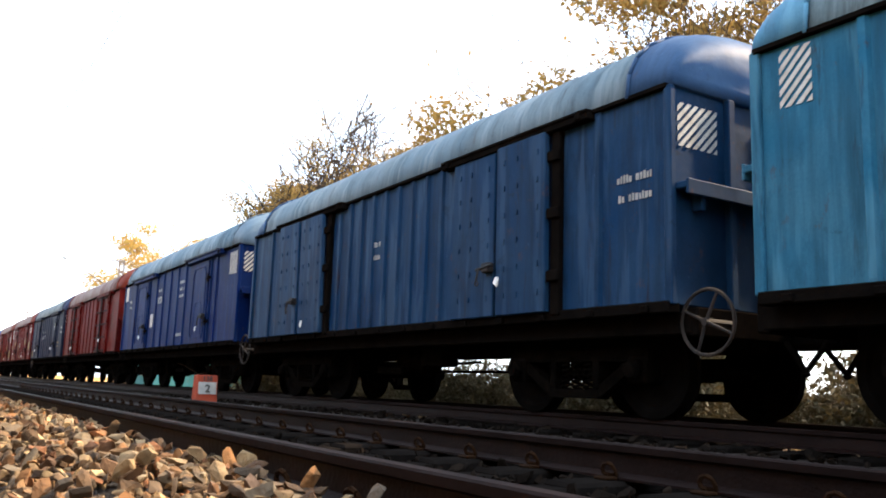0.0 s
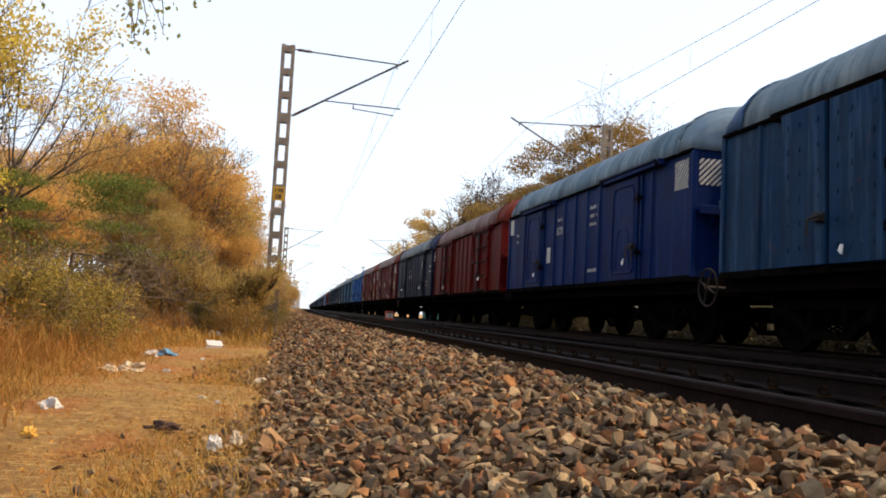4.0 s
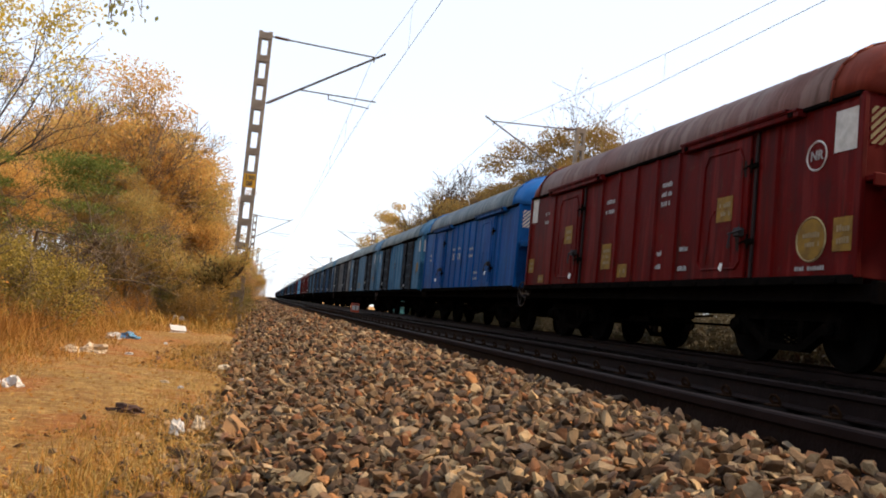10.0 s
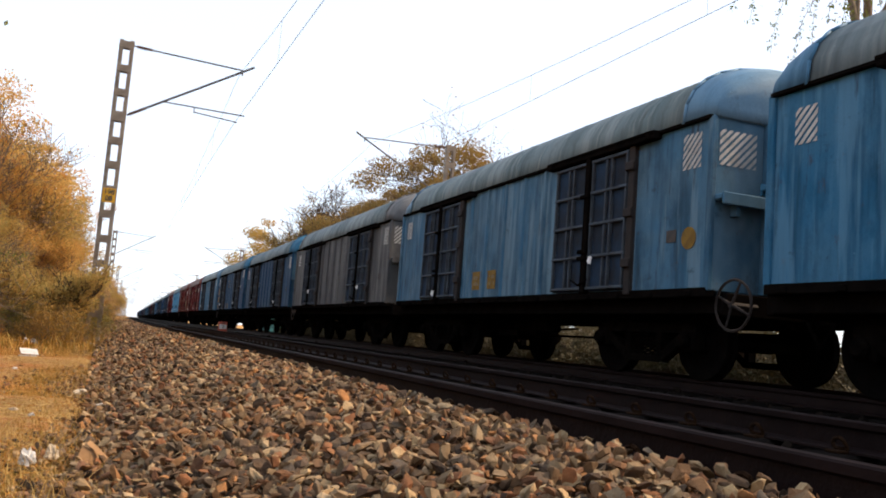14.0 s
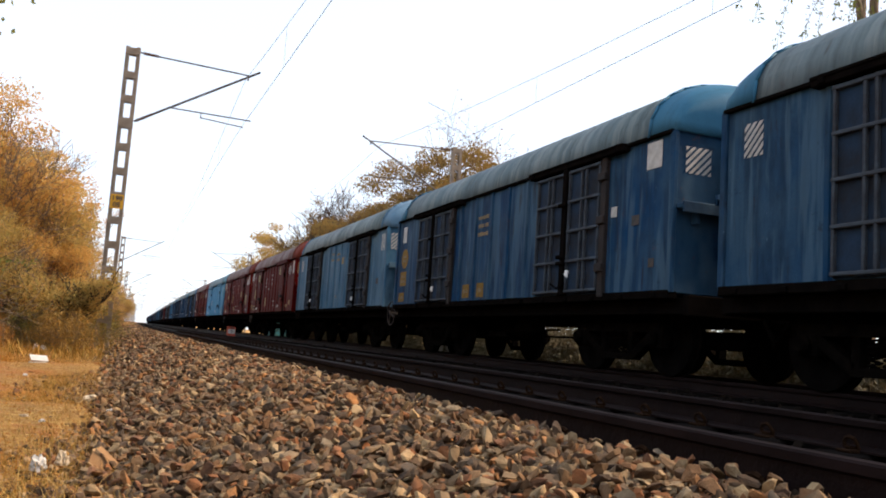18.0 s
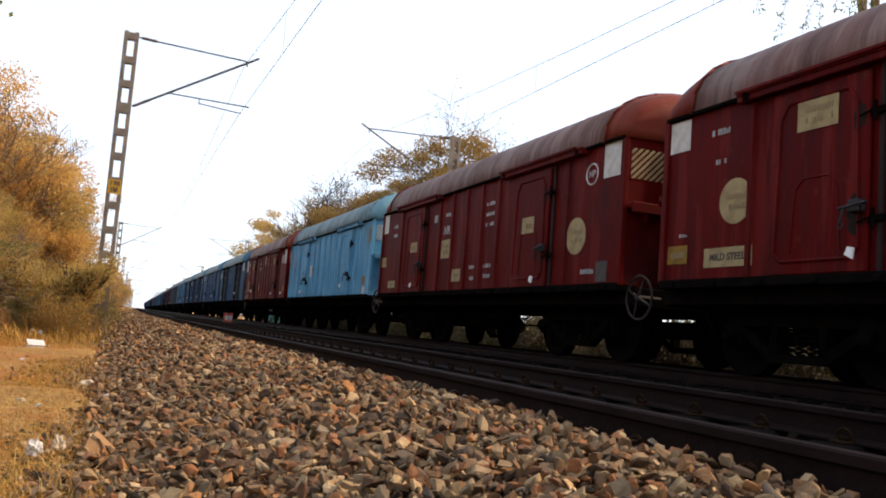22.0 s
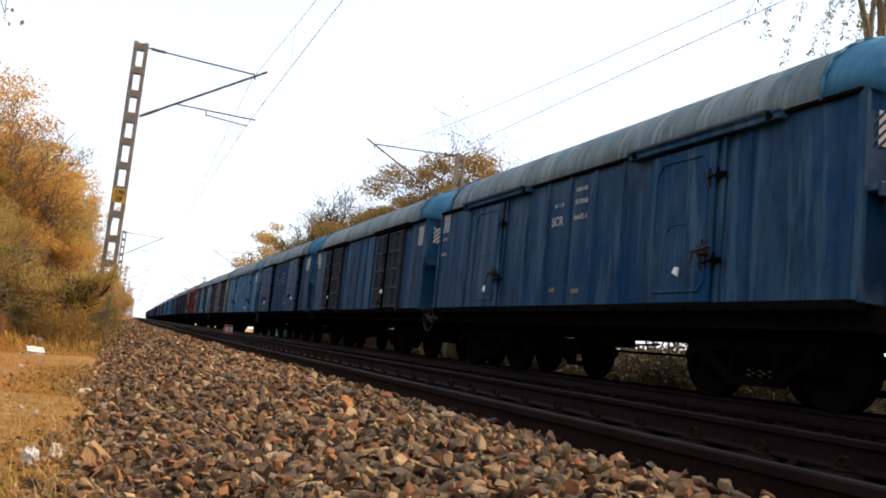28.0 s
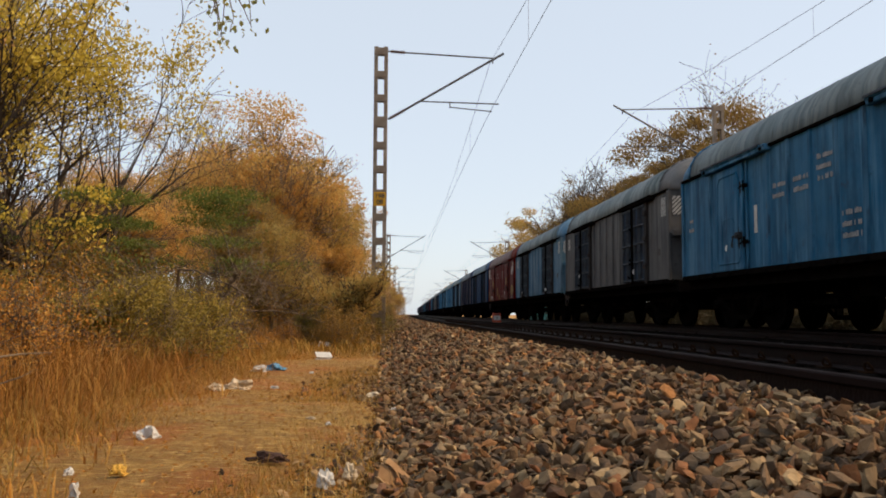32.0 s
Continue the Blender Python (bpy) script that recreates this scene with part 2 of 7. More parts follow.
CLIP = simple("rail_clip", (0.028, 0.013, 0.006), (0.018, 0.009, 0.005), 9, 0.85, 0.0, 0.2, gloss=0.03)
CONCRETE = simple("old_concrete", (0.3, 0.28, 0.25), (0.22, 0.2, 0.17), 4, 0.9, 0, 0.3)
# sleepers near-black: the shade beside and under the train is in the colour
SLEEPER = simple("shade_darkened_concrete", (0.012, 0.01, 0.009), (0.007, 0.006, 0.0055), 4, 0.9, 0, 0.4, gloss=0.0)
MASTSTEEL = simple("galvanised_mast", (0.32, 0.26, 0.2), (0.19, 0.145, 0.11), 3, 0.7, 0.3, 0.2)
TUBE = simple("tube_steel", (0.09, 0.085, 0.085), (0.15, 0.13, 0.12), 4, 0.6, 0.4, 0.1)
COPPER = simple("wire", (0.1, 0.09, 0.09), (0.14, 0.12, 0.12), 4, 0.5, 0.6, 0.0)
PORCELAIN = simple("brown_insulator", (0.1, 0.05, 0.035), (0.15, 0.08, 0.05), 8, 0.3, 0, 0.0)
PLATE = simple("yellow_plate", (0.7, 0.36, 0.02), (0.6, 0.3, 0.03), 8, 0.6, 0, 0.0)
ENAMELRED = simple("red_marker_paint", (0.45, 0.07, 0.03), (0.35, 0.06, 0.03), 7, 0.7, 0, 0.1)


def stone_material(name, tones, dark=(0.07, 0.055, 0.045), dust=(0.3, 0.19, 0.09), gloss=0.15):
    """Broken quarry stone: every piece its own tone, with mineral grain and dust on it."""
    m, nt, b = mat_base(name, 0.9, 0.0, gloss)
    g = nt.nodes.new("ShaderNodeNewGeometry")
    oi = nt.nodes.new("ShaderNodeObjectInfo")
    add = nt.nodes.new("ShaderNodeMath")
    add.operation = "ADD"
    nt.links.new(g.outputs["Random Per Island"], add.inputs[0])
    nt.links.new(oi.outputs["Random"], add.inputs[1])
    fr = nt.nodes.new("ShaderNodeMath")
    fr.operation = "FRACT"
    nt.links.new(add.outputs[0], fr.inputs[0])
    ramp = nt.nodes.new("ShaderNodeValToRGB")
    e = ramp.color_ramp.elements
    while len(e) < len(tones):
        e.new(0.5)
    for i, t in enumerate(tones):
        e[i].position, e[i].color = i / (len(tones) - 1), (*t, 1)
    nt.links.new(fr.outputs[0], ramp.inputs[0])
    grain = noise_fac(nt, 22, 0.35, 0.7, 6)
    patch = noise_fac(nt, 7, 0.45, 0.7, 3)
    c = mix(nt, mix_value(nt, grain, 0.5), ramp.outputs[0], dark)
    c = mix(nt, mix_value(nt, patch, 0.45), c, dust)
    nt.links.new(c, b.inputs["Base Color"])
    bump(nt, b, grain, 0.5, 0.012)
    return m


STONE = stone_material("ballast_stone", [(0.265, 0.1566, 0.0789), (0.036, 0.0244, 0.0174), (0.403, 0.1798, 0.0638), (0.106, 0.0708, 0.0464), (0.025, 0.018, 0.0139), (0.445, 0.3132, 0.174), (0.159, 0.1218, 0.0812), (0.048, 0.0302, 0.0209), (0.307, 0.116, 0.0441), (0.09, 0.0754, 0.0603), (0.223, 0.1334, 0.0673), (0.03, 0.0209, 0.0151), (0.572, 0.3828, 0.1914), (0.074, 0.0522, 0.036)], (0.03, 0.02, 0.015), (0.23, 0.125, 0.055))
BED = simple("ballast_bed", (0.035, 0.026, 0.02), (0.022, 0.017, 0.014), 5, 0.95, 0, 0.8, 0.04)


def ground_material():
    m, nt, b = mat_base("dry_earth", 0.95)
    straw = noise_fac(nt, 0.55, 0.38, 0.62, 6)
    clay = noise_fac(nt, 0.22, 0.42, 0.6, 4)
    fine = noise_fac(nt, 14, 0.3, 0.72, 8, rough=0.75)
    fib = noise_fac(nt, 9, 0.4, 0.65, 6, stretch=(4, 1, 1))
    c = mix(nt, straw, (0.42, 0.215, 0.055), (0.52, 0.3, 0.075))
    c = mix(nt, mix_value(nt, clay, 0.7), c, (0.38, 0.12, 0.03))
    c = mix(nt, mix_value(nt, fine, 0.6), c, (0.16, 0.08, 0.03))
    mid = noise_fac(nt, 3.2, 0.45, 0.66, 5)
    c = mix(nt, mix_value(nt, mid, 0.7), c, (0.22, 0.11, 0.035))
    c = mix(nt, mix_value(nt, fib, 0.45), c, (0.58, 0.38, 0.11))
    blot = noise_fac(nt, 5.5, 0.46, 0.6, 6, rough=0.7)
    c = mix(nt, mix_value(nt, blot, 0.5), c, (0.24, 0.125, 0.04))
    red = noise_fac(nt, 1.1, 0.52, 0.62, 5)
    c = mix(nt, mix_value(nt, red, 0.6), c, (0.4, 0.115, 0.028))
    pale = noise_fac(nt, 9, 0.54, 0.64, 5, stretch=(1, 3.5, 1), rough=0.7)
    c = mix(nt, mix_value(nt, pale, 0.8), c, (0.74, 0.5, 0.18))
    nt.links.new(c, b.inputs["Base Color"])
    bump(nt, b, fine, 0.9, 0.05)
    return m


EARTH = ground_material()
# bed and stones of the tracks, with the train's shade put into their colour
SHADEBED = simple("shaded_track_bed", (0.009, 0.0072, 0.0062), (0.005, 0.0042, 0.0038), 5, 0.9, 0, 0.8, 0.04, gloss=0.0)
SHADESTONE = stone_material("shade_darkened_stone", [(0.008, 0.0066, 0.0058), (0.018, 0.013, 0.01), (0.006, 0.005, 0.0045), (0.013, 0.01, 0.0085)], (0.006, 0.005, 0.0045), (0.016, 0.012, 0.009), 0.0)


def leaf_material(name, tones, trans=0.35):
    m, nt, b = mat_base(name, 0.75)
    g = nt.nodes.new("ShaderNodeNewGeometry")
    ramp = nt.nodes.new("ShaderNodeValToRGB")
    e = ramp.color_ramp.elements
    while len(e) < len(tones):
        e.new(0.5)
    for i, t in enumerate(tones):
        e[i].position, e[i].color = i / (len(tones) - 1), (*t, 1)
    nt.links.new(g.outputs["Random Per Island"], ramp.inputs[0])
    patch = noise_fac(nt, 0.7, 0.35, 0.7, 3)
    c = mix(nt, mix_value(nt, patch, 0.4), ramp.outputs[0], tones[0])
    nt.links.new(c, b.inputs["Base Color"])
    tr = nt.nodes.new("ShaderNodeBsdfTranslucent")
    nt.links.new(c, tr.inputs[0])
    ms = nt.nodes.new("ShaderNodeMixShader")
    ms.inputs[0].default_value = trans
    nt.links.new(b.outputs[0], ms.inputs[1])
    nt.links.new(tr.outputs[0], ms.inputs[2])
    nt.links.new(ms.outputs[0], nt.nodes["Material Output"].inputs[0])
    return m


GOLD = leaf_material("gold_leaves", [(0.529, 0.261, 0.076), (0.758, 0.416, 0.121), (0.632, 0.452, 0.136), (0.826, 0.546, 0.166), (0.437, 0.32, 0.105), (0.643, 0.297, 0.084)], 0.5)
YELLOWLEAF = leaf_material("yellow_leaves", [(0.55, 0.374, 0.044), (0.715, 0.55, 0.077), (0.495, 0.374, 0.066), (0.77, 0.594, 0.11), (0.396, 0.275, 0.066)], 0.46)
RUSSET = leaf_material("russet_leaves", [(0.404, 0.217, 0.09), (0.594, 0.345, 0.127), (0.451, 0.294, 0.127), (0.654, 0.433, 0.18)], 0.46)
OCHRE = leaf_material("ochre_leaves", [(0.414, 0.288, 0.087), (0.575, 0.383, 0.109), (0.344, 0.312, 0.101), (0.69, 0.408, 0.117), (0.299, 0.239, 0.081), (0.575, 0.288, 0.087)], 0.5)
GREENLEAF = leaf_material("green_leaves", [(0.09, 0.125, 0.025), (0.14, 0.175, 0.032), (0.19, 0.19, 0.035), (0.11, 0.15, 0.035)])
OLIVEGOLD = leaf_material("olive_gold_leaves", [(0.22, 0.17, 0.035), (0.36, 0.26, 0.05), (0.28, 0.2, 0.04), (0.45, 0.3, 0.06), (0.16, 0.14, 0.03)], 0.3)
OLIVE = leaf_material("olive_leaves", [(0.14, 0.115, 0.025), (0.22, 0.165, 0.035), (0.12, 0.115, 0.026), (0.28, 0.19, 0.042)])
BOUGHLEAF = leaf_material("bough_leaves", [(0.22, 0.22, 0.06), (0.34, 0.31, 0.08), (0.28, 0.27, 0.08), (0.4, 0.34, 0.09)], 0.45)
DARKBARK = simple("dark_bark", (0.045, 0.032, 0.024), (0.075, 0.055, 0.04), 5, 0.95, 0, 0.6, 0.02, (1, 1, 0.25))
AUTUMN = leaf_material("autumn_leaves", [(0.224, 0.131, 0.04), (0.337, 0.203, 0.059), (0.258, 0.179, 0.055), (0.404, 0.25, 0.069), (0.168, 0.138, 0.045)], 0.4)
FARWEED = leaf_material("grey_weeds", [(0.078, 0.06, 0.03), (0.126, 0.093, 0.044), (0.06, 0.054, 0.025), (0.156, 0.12, 0.061)], 0.2)
STRAW = leaf_material("dry_grass", [(0.42, 0.16, 0.024), (0.55, 0.25, 0.038), (0.32, 0.115, 0.02), (0.62, 0.36, 0.085), (0.22, 0.085, 0.018)], 0.25)
DRYBROWN = leaf_material("brown_grass", [(0.3, 0.12, 0.024), (0.42, 0.19, 0.035), (0.2, 0.08, 0.018), (0.5, 0.27, 0.06), (0.13, 0.06, 0.016)], 0.2)
PALESTRAW = leaf_material("pale_straw", [(0.5, 0.33, 0.1), (0.62, 0.44, 0.16), (0.4, 0.24, 0.07), (0.3, 0.18, 0.05)], 0.25)
WEED = leaf_material("dry_weeds", [(0.26, 0.15, 0.03), (0.36, 0.2, 0.038), (0.4, 0.18, 0.032), (0.16, 0.13, 0.03), (0.48, 0.27, 0.055)], 0.25)
BARK = simple("bark", (0.12, 0.085, 0.06), (0.2, 0.15, 0.1), 5, 0.95, 0, 0.6, 0.02, (1, 1, 0.25))
PALEBARK = simple("pale_bark", (0.24, 0.18, 0.12), (0.16, 0.11, 0.075), 5, 0.95, 0, 0.5, 0.02, (1, 1, 0.25))
PLASTIC = simple("white_plastic", (0.62, 0.6, 0.56), (0.42, 0.39, 0.35), 9, 0.5, 0, 0.2)
BLUEPLASTIC = simple("blue_plastic", (0.04, 0.2, 0.4), (0.12, 0.3, 0.42), 9, 0.5, 0, 0.2)
CARD = simple("cardboard", (0.36, 0.21, 0.1), (0.28, 0.15, 0.07), 9, 0.9, 0, 0.2)
YELLOWWRAP = simple("yellow_wrapper", (0.6, 0.34, 0.05), (0.5, 0.26, 0.04), 9, 0.6, 0, 0.2)
PAPER = simple("crumpled_paper", (0.6, 0.5, 0.36), (0.46, 0.36, 0.25), 9, 0.9, 0, 0.3)
RAG = simple("dark_rag", (0.05, 0.03, 0.025), (0.09, 0.05, 0.04), 9, 0.95, 0, 0.3)


# ---- builders ----
CACHE = {}


def box(bm, x0, y0, z0, x1, y1, z1, bev=0.0):
    """A box between two corners, added to bm, with its edges bevelled."""
    got = bmesh.ops.create_cube(bm, size=1.0)
    vs = got["verts"]
    for v in vs:
        v.co = Vector(((x0 + x1) / 2 + v.co.x * (x1 - x0), (y0 + y1) / 2 + v.co.y * (y1 - y0), (z0 + z1) / 2 + v.co.z * (z1 - z0)))
    if bev:
        es = list({e for v in vs for e in v.link_edges})
        bmesh.ops.bevel(bm, geom=es, offset=bev, segments=1, affect="EDGES")
    return vs


def tube(bm, a, b, r0, r1=None, sides=8):
    """A straight tube with caps from a to b."""
    a, b, r1 = Vector(a), Vector(b), r0 if r1 is None else r1
    q = (b - a).to_track_quat("Z", "Y")
    rings = []
    for p, r in ((a, r0), (b, r1)):
        rings.append([bm.verts.new(p + q @ Vector((r * math.cos(6.28319 * i / sides), r * math.sin(6.28319 * i / sides), 0))) for i in range(sides)])
    for i in range(sides):
        j = (i + 1) % sides
        bm.faces.new((rings[0][i], rings[0][j], rings[1][j], rings[1][i]))
    bm.faces.new(rings[0][::-1])
    bm.faces.new(rings[1])


def ring(bm, centre, axis, R, r, n=20, m=6):
    """A torus round an axis."""
    q = Vector(axis).to_track_quat("Z", "Y")
    vs = [[bm.verts.new(Vector(centre) + q @ Vector(((R + r * math.cos(6.28319 * j / m)) * math.cos(6.28319 * i / n),
                                                      (R + r * math.cos(6.28319 * j / m)) * math.sin(6.28319 * i / n),
                                                      r * math.sin(6.28319 * j / m)))) for j in range(m)] for i in range(n)]
    for i in range(n):
        for j in range(m):
            bm.faces.new((vs[i][j], vs[(i + 1) % n][j], vs[(i + 1) % n][(j + 1) % m], vs[i][(j + 1) % m]))


def lathe(bm, profile, centre, axis, n=24):
    """Turns (radius, height) pairs round an axis."""
    q = Vector(axis).to_track_quat("Z", "Y")
    rows = [[bm.verts.new(Vector(centre) + q @ Vector((r * math.cos(6.28319 * i / n), r * math.sin(6.28319 * i / n), h))) for i in range(n)] for r, h in profile]
    for a, b in zip(rows, rows[1:]):
        for i in range(n):
            j = (i + 1) % n
            bm.faces.new((a[i], a[j], b[j], b[i]))
    bm.faces.new(rows[0][::-1])
    bm.faces.new(rows[-1])


def mesh_of(name, build, mats, smooth=False):
    """Builds a mesh from a function that fills a bmesh."""
    bm = bmesh.new()
    build(bm)
    bmesh.ops.recalc_face_normals(bm, faces=bm.faces)
    me = bpy.data.meshes.new(name)
    bm.to_mesh(me)
    bm.free()
    for m in mats if isinstance(mats, (list, tuple)) else [mats]:
        me.materials.append(m)
    if smooth:
        for p in me.polygons:
            p.use_smooth = True
    return me


def part(name, build, material, parent, label="", at=None, key=None, smooth=False):
    """One mesh object under a thing or a part. With a key, alike parts share one mesh."""
    if key is not None:
        k = (name, key, material.name)
        if k not in CACHE:
            CACHE[k] = mesh_of(name, build, material, smooth)
        me = CACHE[k]
    else:
        me = mesh_of(name, build, material, smooth)
    ob = new(name, me)
    ob.parent = parent
    if at is not None:
        ob.matrix_basis = at
    if label:
        ob["label"] = label
    return ob


def thing(name, label, category, at=None, group="", kind=""):
    ob = new(name)
    if at is not None:
        ob.matrix_basis = at
    return tagged(ob, label, category, group, kind)


def solid(name, build, mat, label, category, at=None, group="", kind="", smooth=False):
    ob = new(name, mesh_of(name, build, mat, smooth))
    if at is not None:
        ob.matrix_basis = at
    return tagged(ob, label, category, group, kind)


def soup(name, verts, faces, mat, smooth=False):
    me = bpy.data.meshes.new(name)
    me.from_pydata(verts, [], faces)
    me.materials.append(mat)
    if smooth:
        me.polygons.foreach_set("use_smooth", [True] * len(me.polygons))
    return me


def words(name, text, size, mat, parent, at):
    cu = bpy.data.curves.new(name, "FONT")
    cu.body, cu.size, cu.align_x, cu.align_y, cu.extrude = text, size, "CENTER", "CENTER", 0.003
    cu.offset = 0.022 * size
    tmp = bpy.data.objects.new(name, cu)
    scene.collection.objects.link(tmp)
    bpy.context.view_layer.update()
    me = bpy.data.meshes.new_from_object(tmp)
    bpy.data.objects.remove(tmp)
    bpy.data.curves.remove(cu)
    me.materials.clear()
    me.materials.append(mat)
    ob = new(name, me)
    ob.parent, ob.matrix_basis = parent, at
    return ob


# ---- ground and ballast ----
def ground():
    xs = [-2500, -900, -300, -120, -60, -35, -22] + [-16 + 0.5 * i for i in range(28)] + [-2.2, -1.9, -1.0, 0, 3, 6, 8.3, 9.0, 10, 11.5, 13, 15, 18, 24, 40, 80, 200, 600, 2500]
    ys = [-2500, -800, -300, -120, -60, -30, -15, -8] + [-4 + 0.5 * i for i in range(60)] + [27 + 2 * i for i in range(30)] + [90 + 10 * i for i in range(30)] + [420, 600, 900, 1500, 2600]
    verts, faces = [], []
    for y in ys:
        for x in xs:
            n = noise.noise(Vector((x * 0.45, y * 0.45, 0.3))) * 0.09 + noise.noise(Vector((x * 1.7, y * 1.7, 2.0))) * 0.03
            z = GROUND + (n if -20 < x < -2 else 0.4 * n) - (0.12 if x > -2 else 0)
            if x < -4.5:
                z += min(0.35, (-4.5 - x) * 0.09)
            if x > 8:
                z -= 0.1
            verts.append((x + (bend(y) if abs(y) < 1500 else 0), y, z))
    w = len(xs)
    for j in range(len(ys) - 1):
        for i in range(w - 1):
            a = j * w + i
            faces.append((a, a + 1, a + 1 + w, a + w))
    ob = new("ground", soup("ground", verts, faces, EARTH, True))
    return tagged(ob, "dry orange earth with straw and trodden path", "ground", kind="structure")


ground()
STATIONS = [-340, -200, -100, -50, -25, -12] + [-6 + 2 * i for i in range(40)] + [78 + 8 * i for i in range(45)] + [480, 560, 640, 720]


def sweep(profile, x0, stations, closed=True):
    """Verts and faces of a cross-section carried along the bent line."""
    verts, faces, n = [], [], len(profile)
    for y in stations:
        verts += [(x0 + bend(y) + px, y, pz) for px, pz in profile]
    for j in range(len(stations) - 1):
        for i in range(n if closed else n - 1):
            k = (i + 1) % n
            faces.append((j * n + i, j * n + k, (j + 1) * n + k, (j + 1) * n + i))
    if closed:
        faces += [tuple(range(n))[::-1], tuple((len(stations) - 1) * n + i for i in range(n))]
    return verts, faces


def shoulder(x):
    """Height of the ballast's surface across the line."""
    pts = [(-2.15, -0.56), (-1.7, -0.4), (-1.0, -0.24), (-0.4, -0.155), (-0.1, -0.16), (0.1, -0.22), (1.6, -0.22), (1.9, -0.18),
           (3.4, -0.24), (4.6, -0.2), (7.6, -0.2), (8.3, -0.3), (9.0, -0.68)]
    return float(np.interp(x, [p[0] for p in pts], [p[1] for p in pts]))


ballast = new("ballast", soup("ballast", *sweep([(-2.15, -0.64)] + [(x, shoulder(x) - 0.03) for x in (-2.15, -1.7, -1.0, -0.4, -0.1, 0.1, 1.6, 1.9, 3.4, 4.6, 7.6, 8.3, 9.0)] + [(9.0, -0.72)], 0, STATIONS), BED))
# the strip in the train's shadow gets the darker bed colour
ballast.data.materials.append(SHADEBED)
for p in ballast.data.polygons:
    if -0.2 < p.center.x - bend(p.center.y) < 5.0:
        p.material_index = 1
tagged(ballast, "heaped broken-stone ballast under two railway tracks", "ballast", kind="structure")

RAIL = [(-0.075, -0.172), (0.075, -0.172), (0.075, -0.16), (0.012, -0.14), (0.009, -0.05), (0.035, -0.038), (0.036, -0.008), (0.028, 0.0), (-0.028, 0.0), (-0.036, -0.008), (-0.035, -0.038), (-0.009, -0.05), (-0.012, -0.14), (-0.075, -0.16)]
for centre, track in ((TRACK_A, "the empty track"), (TRACK_B, "the train's track")):
    for side in (-1, 1):
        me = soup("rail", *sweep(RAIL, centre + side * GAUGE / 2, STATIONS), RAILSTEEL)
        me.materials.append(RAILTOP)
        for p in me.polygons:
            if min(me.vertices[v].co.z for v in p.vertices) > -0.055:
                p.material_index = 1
        tagged(new("rail", me), "rust-brown steel rail with a worn head, coloured dark for the train's shade", "rail", "rails of both tracks", "structure")


def sleeper_mesh(bm):
    """A prestressed sleeper, lower in the middle, with rail pads."""
    for s in (-1, 1):
        box(bm, s * 0.45 if s > 0 else -1.375, -0.12, -0.36, 1.375 if s > 0 else -0.45, 0.12, -0.176, 0.02)
    box(bm, -0.46, -0.11, -0.36, 0.46, 0.11, -0.2, 0.015)


def clip_mesh(bm):
    """A bent spring clip that holds the rail's foot."""
    pts = [(0.01, -0.055, -0.155), (-0.005, -0.06, -0.12), (-0.02, -0.045, -0.085), (-0.03, -0.01, -0.07), (-0.035, 0.03, -0.08), (-0.035, 0.05, -0.11), (-0.03, 0.035, -0.145), (-0.02, 0.0, -0.15), (0.02, -0.01, -0.155)]
    pts = [(0.01 + x * 0.8, y * 0.62, -0.155 + (z + 0.155) * 0.72) for x, y, z in pts]
    for a, b in zip(pts, pts[1:]):
        tube(bm, a, b, 0.011, 0.011, 6)
    box(bm, -0.06, -0.05, -0.178, 0.03, 0.05, -0.158, 0.006)


for centre, lo, hi in ((TRACK_A, -3, 105), (TRACK_B, -3, 60)):
    for i in range(lo, hi):
        y = 0.35 + 0.62 * i
        sl = thing("sleeper", "concrete railway sleeper with spring clips, coloured dark for the train's shade", "sleeper", pose(centre + bend(y), y, 0, 0, 0, heading(y)), "sleepers under the rails", "structure")
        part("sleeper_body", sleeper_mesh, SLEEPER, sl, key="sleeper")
        if i < 90 and centre == TRACK_A:
            for s in (-1, 1):
                for o in (-1, 1):
                    part("clip", clip_mesh, CLIP, sl, at=pose(s * GAUGE / 2 + o * 0.085, 0, 0, 0, 0, 0 if o < 0 else 180), key="clip")


def stone_shape(rng):
    """Vertices and triangles of a broken stone: the hull of random points on a flat, skewed, blunt block."""
    p = rng.normal(size=(15, 3))
    p /= np.linalg.norm(p, axis=1)[:, None]
    p = np.sign(p) * np.abs(p) ** 0.75
    p *= np.array([1.0, rng.uniform(0.55, 0.9), rng.uniform(0.22, 0.5)]) * rng.uniform(0.88, 1.08, (15, 1))
    p[:, 0] += rng.normal(0, 0.25) * p[:, 1]
    p[:, 2] += rng.normal(0, 0.18) * p[:, 0]
    bm = bmesh.new()
    for co in p:
        bm.verts.new(co)
    got = bmesh.ops.convex_hull(bm, input=bm.verts)
    bmesh.ops.delete(bm, geom=list({g for g in got["geom_interior"] + got["geom_unused"] if isinstance(g, bmesh.types.BMVert)}), context="VERTS")
    bmesh.ops.triangulate(bm, faces=bm.faces)
    bmesh.ops.recalc_face_normals(bm, faces=bm.faces)
    bm.verts.index_update()
    v, f = np.array([x.co[:] for x in bm.verts]), np.array([[x.index for x in g.verts] for g in bm.faces])
    bm.free()
    return v, f


def turn_matrix(rng, tilt=0.6):
    return np.array(Euler((rng.normal(0, tilt), rng.normal(0, tilt), rng.uniform(0, 6.28))).to_matrix())


